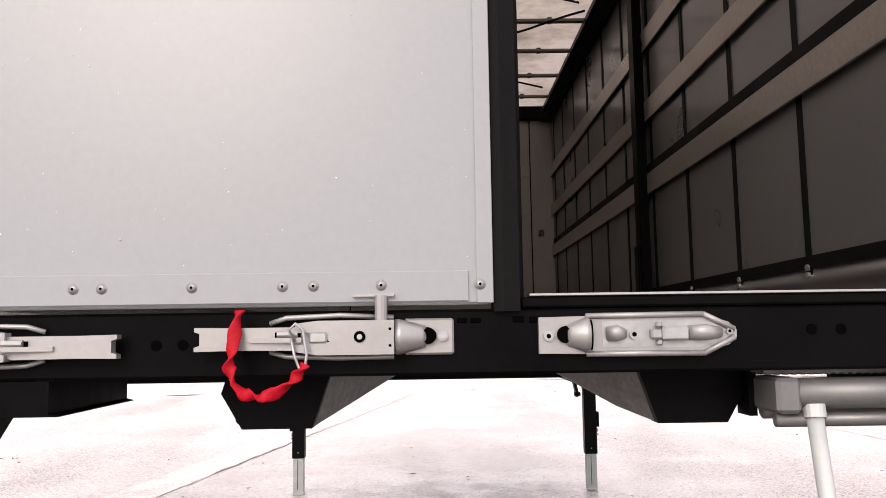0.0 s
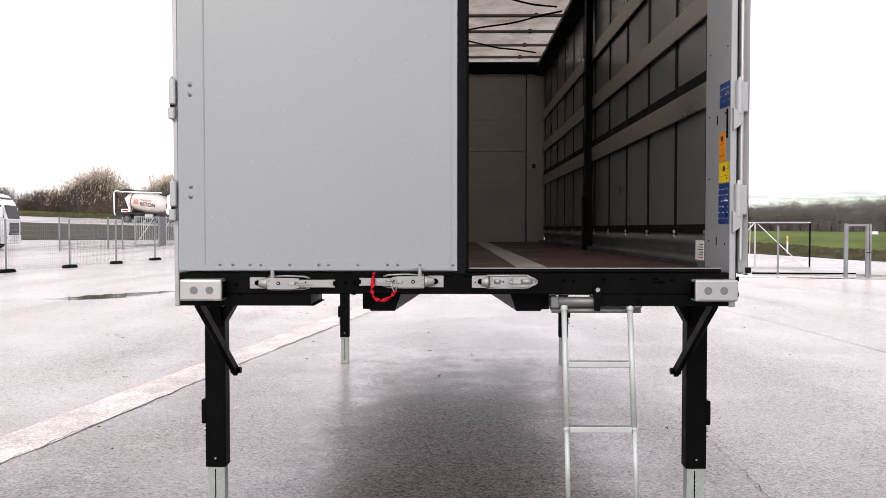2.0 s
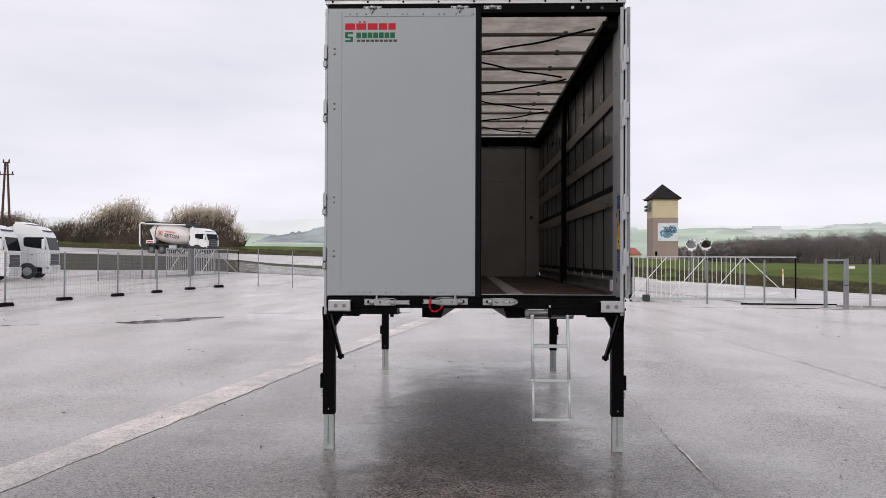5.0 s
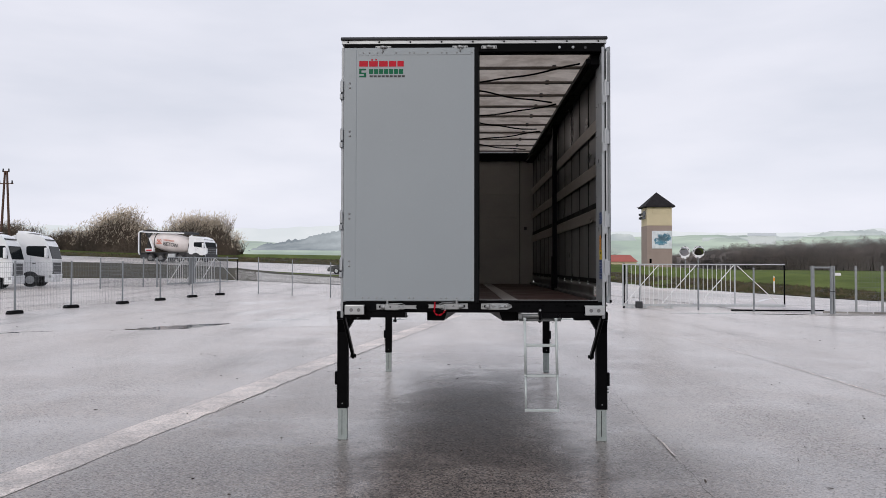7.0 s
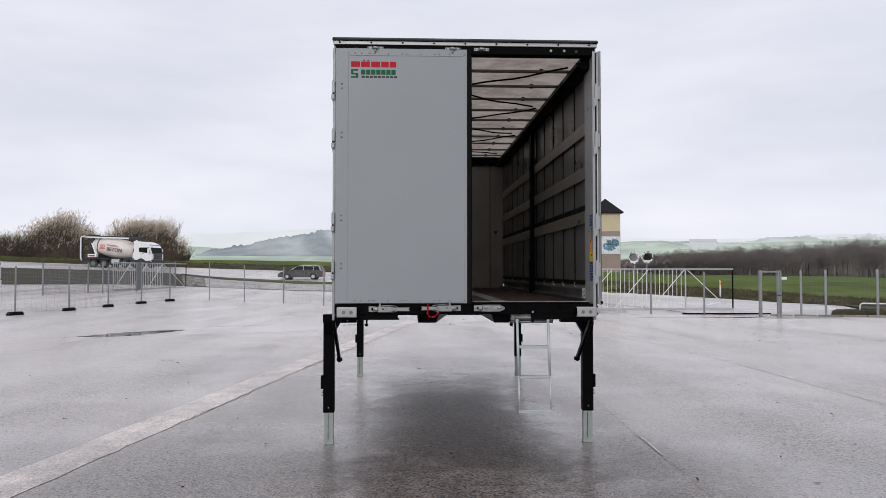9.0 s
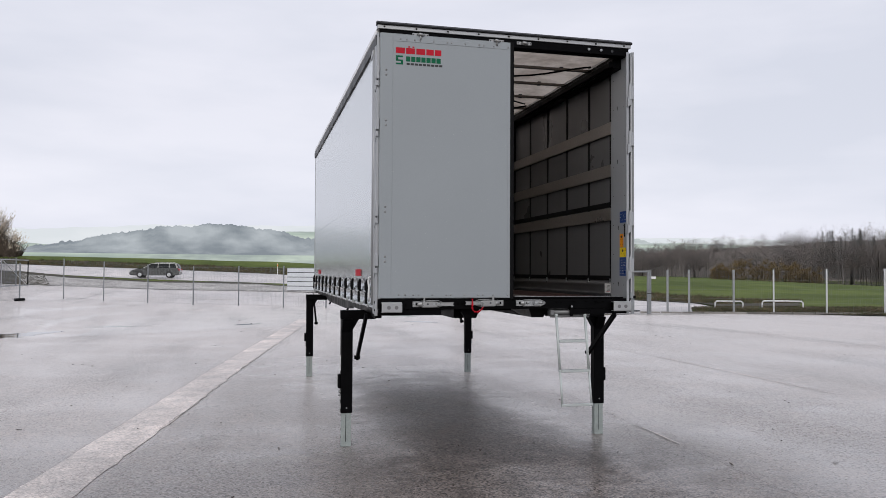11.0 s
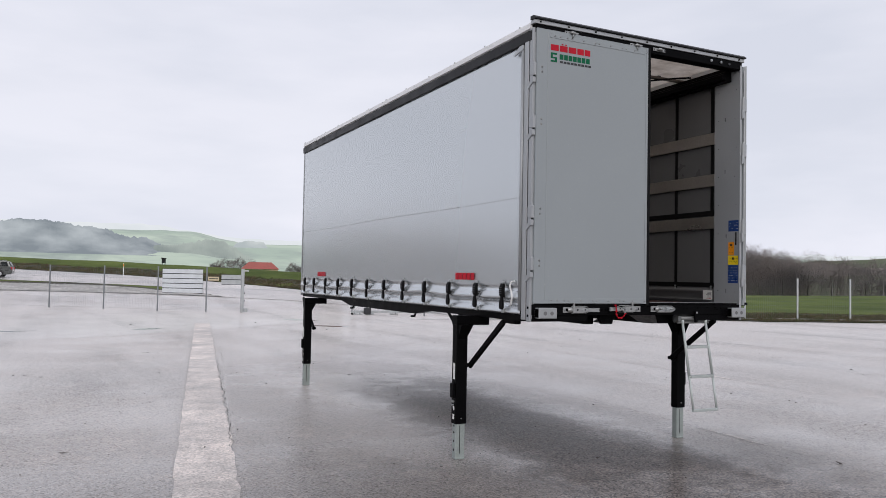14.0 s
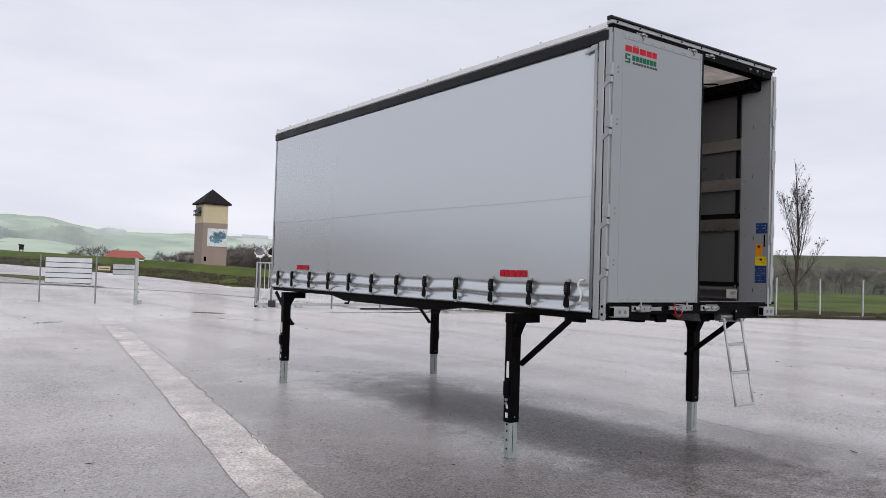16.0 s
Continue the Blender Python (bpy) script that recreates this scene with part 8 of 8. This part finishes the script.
def woodland(name, label, line, count, seed, mat, evergreen=(0, 0), low=0.78, depth=40, twigs=1150):
    """A belt of bare trees: each a cloud of single twigs about its boughs, open or dense, with dark trunks in front."""
    rng = random.Random(seed)
    v, f, mats = [], [], []

    def blade(p, q, w, mi):
        i = len(v)
        s = Vector((rng.uniform(-1, 1), rng.uniform(-1, 1), 0)).normalized() * w
        v.extend([p - s, p + s, q])
        f.append((i, i + 1, i + 2))
        mats.append(mi)
    for k in range(count):
        t = (k + rng.random()) / count * (len(line) - 1)
        i = min(len(line) - 2, int(t))
        fr = t - i
        (az, r, el), (az2, r2, el2) = line[i], line[i + 1]
        az, r, el = az + (az2 - az) * fr, r + (r2 - r) * fr, el + (el2 - el) * fr
        back = rng.random()
        rr = r + back * depth
        x, y = rr * math.sin(radians(az)) - 1.5, rr * math.cos(radians(az)) - 6.5
        b = gz(x, y)
        h = (1.85 + rr * math.tan(radians(el)) - b) * (rng.uniform(low, 1.05) if back > 0.35 else rng.uniform(0.45, 0.9))
        base = Vector((x, y, b - 0.3))
        mi = 1 if evergreen[0] < az < evergreen[1] and back > 0.3 and rng.random() < 0.5 else 0
        sx = min(5.5, h * (rng.uniform(0.17, 0.22) if mi else rng.uniform(0.24, 0.38)))
        near = Vector((-x, -y, 0)).normalized()
        if back < 0.5:
            foot = base + near * sx
            blade(foot, foot + Vector((rng.uniform(-0.5, 0.5), 0, h * 0.75)), rng.uniform(0.06, 0.12), 2)
        thin = 0.45 if back > 0.35 and rng.random() < 0.16 else 1.0
        boughs = [(BALL[rng.randrange(len(BALL))], rng.uniform(0.45, 0.95)) for _l in range(8)] + [(Vector((rng.uniform(-0.7, 0.7), rng.uniform(-0.7, 0.7), 0.7)), rng.uniform(0.7, 0.95)) for _l in range(3)] + [(Vector((rng.uniform(-0.3, 0.3), rng.uniform(-0.3, 0.3), 0.95)), 1.0)]
        for j in range(int(twigs * thin)):
            d = BALL[rng.randrange(len(BALL))]
            if mi:
                zz = rng.random() ** 0.8
                q = base + Vector((0, 0, h * (0.12 + 0.84 * zz)))
                blade(q, q + Vector((d.x, d.y, -0.2 + 0.4 * abs(d.z))) * (sx * 1.25 * (1 - zz) ** 0.6 + 0.2), 0.07, 1)
                continue
            g, u = boughs[j % 12]
            c = base + Vector((g.x * sx * u, g.y * sx * u, h * 0.60 + g.z * h * 0.36 * u)) + d * (h * 0.125 * rng.random() ** 0.45)
            if j % 5 == 0:
                c = base + Vector((d.x * sx * 1.1, d.y * sx, h * 0.45 * rng.random()))
            way = Vector((d.x * 0.9 + g.x * 0.3 + rng.uniform(-0.5, 0.5), d.y * 0.7 + g.y * 0.4, 0.30 + 0.55 * d.z)) * rng.uniform(0.25, 0.70)
            blade(c - way * 0.4, c + way, rng.uniform(0.02, 0.05), 0)
    me = bpy.data.meshes.new(name)
    me.from_pydata(v, [], f)
    for mm in (mat, M["wood_dark"], M["bark_far"]):
        me.materials.append(mm)
    me.polygons.foreach_set("material_index", mats)
    me.polygons.foreach_set("use_smooth", [True] * len(f))
    # all normals face up and towards the viewer, to even out the twigs' shading
    out = np.array(v)[:, :2]
    normals = np.full((len(v), 3), 0.65)
    normals[:, :2] = -0.76 * out / np.linalg.norm(out, axis=1)[:, None]
    me.normals_split_custom_set_from_vertices(normals.tolist())
    return tagged(new(name, me), label, "woodland", kind="stuff")


WOOD = [(15.5, 320, 0.85), (17, 320, 1.1), (18.5, 315, 1.35), (20.4, 310, 1.6), (22.2, 302, 1.55), (24, 292, 1.8), (26.7, 280, 1.78), (29.6, 268, 2.17), (32.6, 252, 2.4), (37.8, 226, 2.7), (41.2, 215, 3.08), (44.1, 210, 3.12), (46.2, 208, 2.85), (48.2, 206, 2.3), (50.4, 204, 2.07), (56, 200, 1.6), (66, 190, 1.5), (80, 180, 1.4)]
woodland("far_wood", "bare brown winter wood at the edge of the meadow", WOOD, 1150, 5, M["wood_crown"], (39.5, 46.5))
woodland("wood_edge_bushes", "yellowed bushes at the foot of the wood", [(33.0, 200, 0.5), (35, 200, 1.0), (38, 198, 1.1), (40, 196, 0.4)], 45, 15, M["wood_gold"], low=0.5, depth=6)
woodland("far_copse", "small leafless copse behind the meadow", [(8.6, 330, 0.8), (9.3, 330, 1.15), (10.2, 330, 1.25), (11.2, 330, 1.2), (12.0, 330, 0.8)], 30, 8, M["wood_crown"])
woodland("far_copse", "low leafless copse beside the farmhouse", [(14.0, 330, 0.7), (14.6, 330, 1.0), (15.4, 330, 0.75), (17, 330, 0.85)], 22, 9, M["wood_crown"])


# ---------------------------------------------------------------- gravel and distance
def gravel_bed():
    rng = random.Random(31)
    polar_patch("gravel_bed", M["gravel"], -17, 5.2, 0.5, lambda a: land_row(a)[1], lambda a: land_row(a)[1] + 1.0 + 10.5 * smoothstep(5.5, -3.0, a), 4, 0.012, "strip of pale gravel beside the road", "gravel")
    v, f = [], []
    for _ in range(7500):
        az = rng.uniform(-17, 5.0)
        r0 = land_row(az)[1]
        r = r0 + rng.random() * (0.9 + 10.2 * smoothstep(5.5, -3.0, az))
        x, y = r * math.sin(radians(az)), r * math.cos(radians(az)) - 5
        z = gz(x, y) + 0.03
        s = rng.uniform(0.04, 0.10)
        i = len(v)
        pts = [(1, 0, 0), (-0.3, 0.9, 0), (-0.6, -0.8, 0), (0.05, 0.05, 0.9), (0, 0, -0.6)]
        rot = rng.uniform(0, 6.28)
        for p in pts:
            v.append((x + s * (p[0] * math.cos(rot) - p[1] * math.sin(rot)) * rng.uniform(0.7, 1.2), y + s * (p[0] * math.sin(rot) + p[1] * math.cos(rot)), z + s * p[2] * rng.uniform(0.3, 0.7)))
        for a, b in ((0, 1), (1, 2), (2, 0)):
            f.append((i + a, i + b, i + 3))
            f.append((i + b, i + a, i + 4))
    o = tri_object("gravel_stones", v, f, M["gravel"])
    tagged(o, "loose pale gravel stones", "gravel", kind="stuff")


gravel_bed()


polar_patch("gravel_verge", M["verge"], -17, 4.5, 0.5, lambda a: land_row(a)[1] + 1.0 + 10.5 * smoothstep(5.5, -3.0, a), lambda a: land_row(a)[1] + 2.2 + 12.0 * smoothstep(5.5, -3.0, a) + 0.6 * noise.noise((a, 5, 0)), 3, 0.03, "brown weedy strip behind the gravel", "verge")
polar_patch("gravel_edge", M["verge"], -17, 5.2, 0.5, lambda a: land_row(a)[1] - 0.25, lambda a: land_row(a)[1] + 0.05, 1, 0.05, "low dark edging along the gravel", "edging")


def ridge(name, label, mat, r, depth, profile, rough, base_z, seed, step=0.25):
    """A distant rise of land, from its foot nearer by to its crest at distance r."""
    bm = B()
    a0, a1 = profile[0][0], profile[-1][0]
    n = int((a1 - a0) / step)
    rows = []
    for i in range(n + 1):
        az = a0 + (a1 - a0) * i / n
        for p, q in zip(profile, profile[1:]):
            if az <= q[0]:
                f = (az - p[0]) / (q[0] - p[0])
                el = p[1] + (q[1] - p[1]) * smoothstep(0, 1, f)
                break
        el += rough * (noise.noise((az * 0.8, seed, 0)) + 0.6 * noise.noise((az * 4.0, seed, 5)) + 0.35 * noise.noise((az * 13.0, seed, 9)))
        top = 1.85 + r * math.tan(radians(max(0.05, el)))
        col = []
        for j in range(7):
            f = j / 6
            rr = r - depth * (1 - f)
            z = base_z + (top - base_z) * smoothstep(0, 1, f)
            col.append(bm.verts.new((rr * math.sin(radians(az)) - 2, rr * math.cos(radians(az)) - 6, z)))
        rows.append(col)
    for p, q in zip(rows, rows[1:]):
        for j in range(6):
            bm.faces.new((p[j], p[j + 1], q[j + 1], q[j]))
    return tagged(part(name, bm, mat, smooth=True), label, "hills", kind="structure")


def verge_weeds(name, label, az0, az1, lo, hi, count, hmax, seed):
    rng = random.Random(seed)
    v, f, mi = [], [], []
    for _ in range(count):
        az = rng.uniform(az0, az1)
        r = rng.uniform(lo(az), hi(az))
        x, y = r * math.sin(radians(az)), r * math.cos(radians(az)) - 5
        z = gz(x, y)
        h = hmax * rng.uniform(0.3, 1.0) * (0.6 + 0.8 * abs(noise.noise((x * 0.25, y * 0.25, seed))))
        k = rng.randrange(3)
        for _j in range(5):
            i = len(v)
            dx, dy = rng.uniform(-0.25, 0.25), rng.uniform(-0.2, 0.2)
            v.extend([(x + dx - 0.035, y + dy, z), (x + dx + 0.035, y + dy, z), (x + dx + rng.uniform(-0.25, 0.25), y + dy + rng.uniform(-0.1, 0.1), z + h * rng.uniform(0.6, 1.0))])
            f.append((i, i + 1, i + 2))
            mi.append(k)
    me = bpy.data.meshes.new(name)
    me.from_pydata(v, [], f)
    for mm in ("weed_brown", "weed_green", "weed_straw"):
        me.materials.append(M[mm])
    me.polygons.foreach_set("material_index", mi)
    return tagged(new(name, me), label, "weeds", kind="stuff")


M["weed_brown"] = material("dead_weeds", (0.066, 0.052, 0.029), 0.95, 0.0, 0.3, 0.5, 6, 0.3)
M["weed_green"] = material("coarse_grass", (0.052, 0.066, 0.021), 0.95, 0.0, 0.3, 0.5, 6, 0.3)
M["weed_straw"] = material("dry_straw_grass", (0.125, 0.10, 0.054), 0.95, 0.0, 0.3, 0.5, 6, 0.3)
verge_weeds("verge_weeds", "brown and green weeds along the foot of the bank", -60, 38, lambda a: land_row(a)[5] + 0.4, lambda a: land_row(a)[5] + 8.5 - 6.0 * smoothstep(30, 38, a), 13000, 0.42, 3)
verge_weeds("fence_weeds", "rough grass and weeds along the fence", 30.8, 70, lambda a: land_row(a)[1] + 0.3, lambda a: land_row(a)[1] + 5.0, 6500, 0.26, 4)

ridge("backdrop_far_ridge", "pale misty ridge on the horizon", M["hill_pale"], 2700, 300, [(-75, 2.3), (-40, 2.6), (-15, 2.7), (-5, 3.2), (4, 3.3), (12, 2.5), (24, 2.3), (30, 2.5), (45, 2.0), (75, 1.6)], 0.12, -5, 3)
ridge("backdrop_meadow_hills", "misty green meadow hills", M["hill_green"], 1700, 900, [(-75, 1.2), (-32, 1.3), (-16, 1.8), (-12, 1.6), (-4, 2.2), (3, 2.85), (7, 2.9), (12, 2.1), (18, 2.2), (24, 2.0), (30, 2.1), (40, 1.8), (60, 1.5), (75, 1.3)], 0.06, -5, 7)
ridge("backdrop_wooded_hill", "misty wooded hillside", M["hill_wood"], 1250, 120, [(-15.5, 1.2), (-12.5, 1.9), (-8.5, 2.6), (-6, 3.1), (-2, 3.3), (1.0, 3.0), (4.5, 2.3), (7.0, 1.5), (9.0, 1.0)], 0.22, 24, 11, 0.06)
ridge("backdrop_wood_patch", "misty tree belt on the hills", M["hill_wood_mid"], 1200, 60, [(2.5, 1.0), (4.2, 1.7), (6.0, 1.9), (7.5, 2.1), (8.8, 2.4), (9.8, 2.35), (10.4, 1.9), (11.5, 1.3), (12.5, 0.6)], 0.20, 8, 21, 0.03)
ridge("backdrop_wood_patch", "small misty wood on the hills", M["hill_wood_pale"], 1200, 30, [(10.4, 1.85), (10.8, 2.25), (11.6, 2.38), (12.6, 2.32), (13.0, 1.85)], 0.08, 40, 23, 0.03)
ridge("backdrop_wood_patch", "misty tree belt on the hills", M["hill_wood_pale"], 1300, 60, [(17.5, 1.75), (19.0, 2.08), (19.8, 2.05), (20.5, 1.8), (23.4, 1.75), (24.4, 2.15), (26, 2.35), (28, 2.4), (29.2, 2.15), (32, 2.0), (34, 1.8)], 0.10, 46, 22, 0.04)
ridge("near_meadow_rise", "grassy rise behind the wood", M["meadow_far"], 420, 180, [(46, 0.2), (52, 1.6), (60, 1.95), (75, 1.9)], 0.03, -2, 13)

# solid sheet added behind the twigs to close their bright gaps
ridge("backdrop_wood_backing", "grey-brown backing sheet behind the winter wood", M["wood_crown"], 330, 12, [(a, 0.70 * e) for a, _, e in WOOD], 0.13, -4, 31, 0.04)
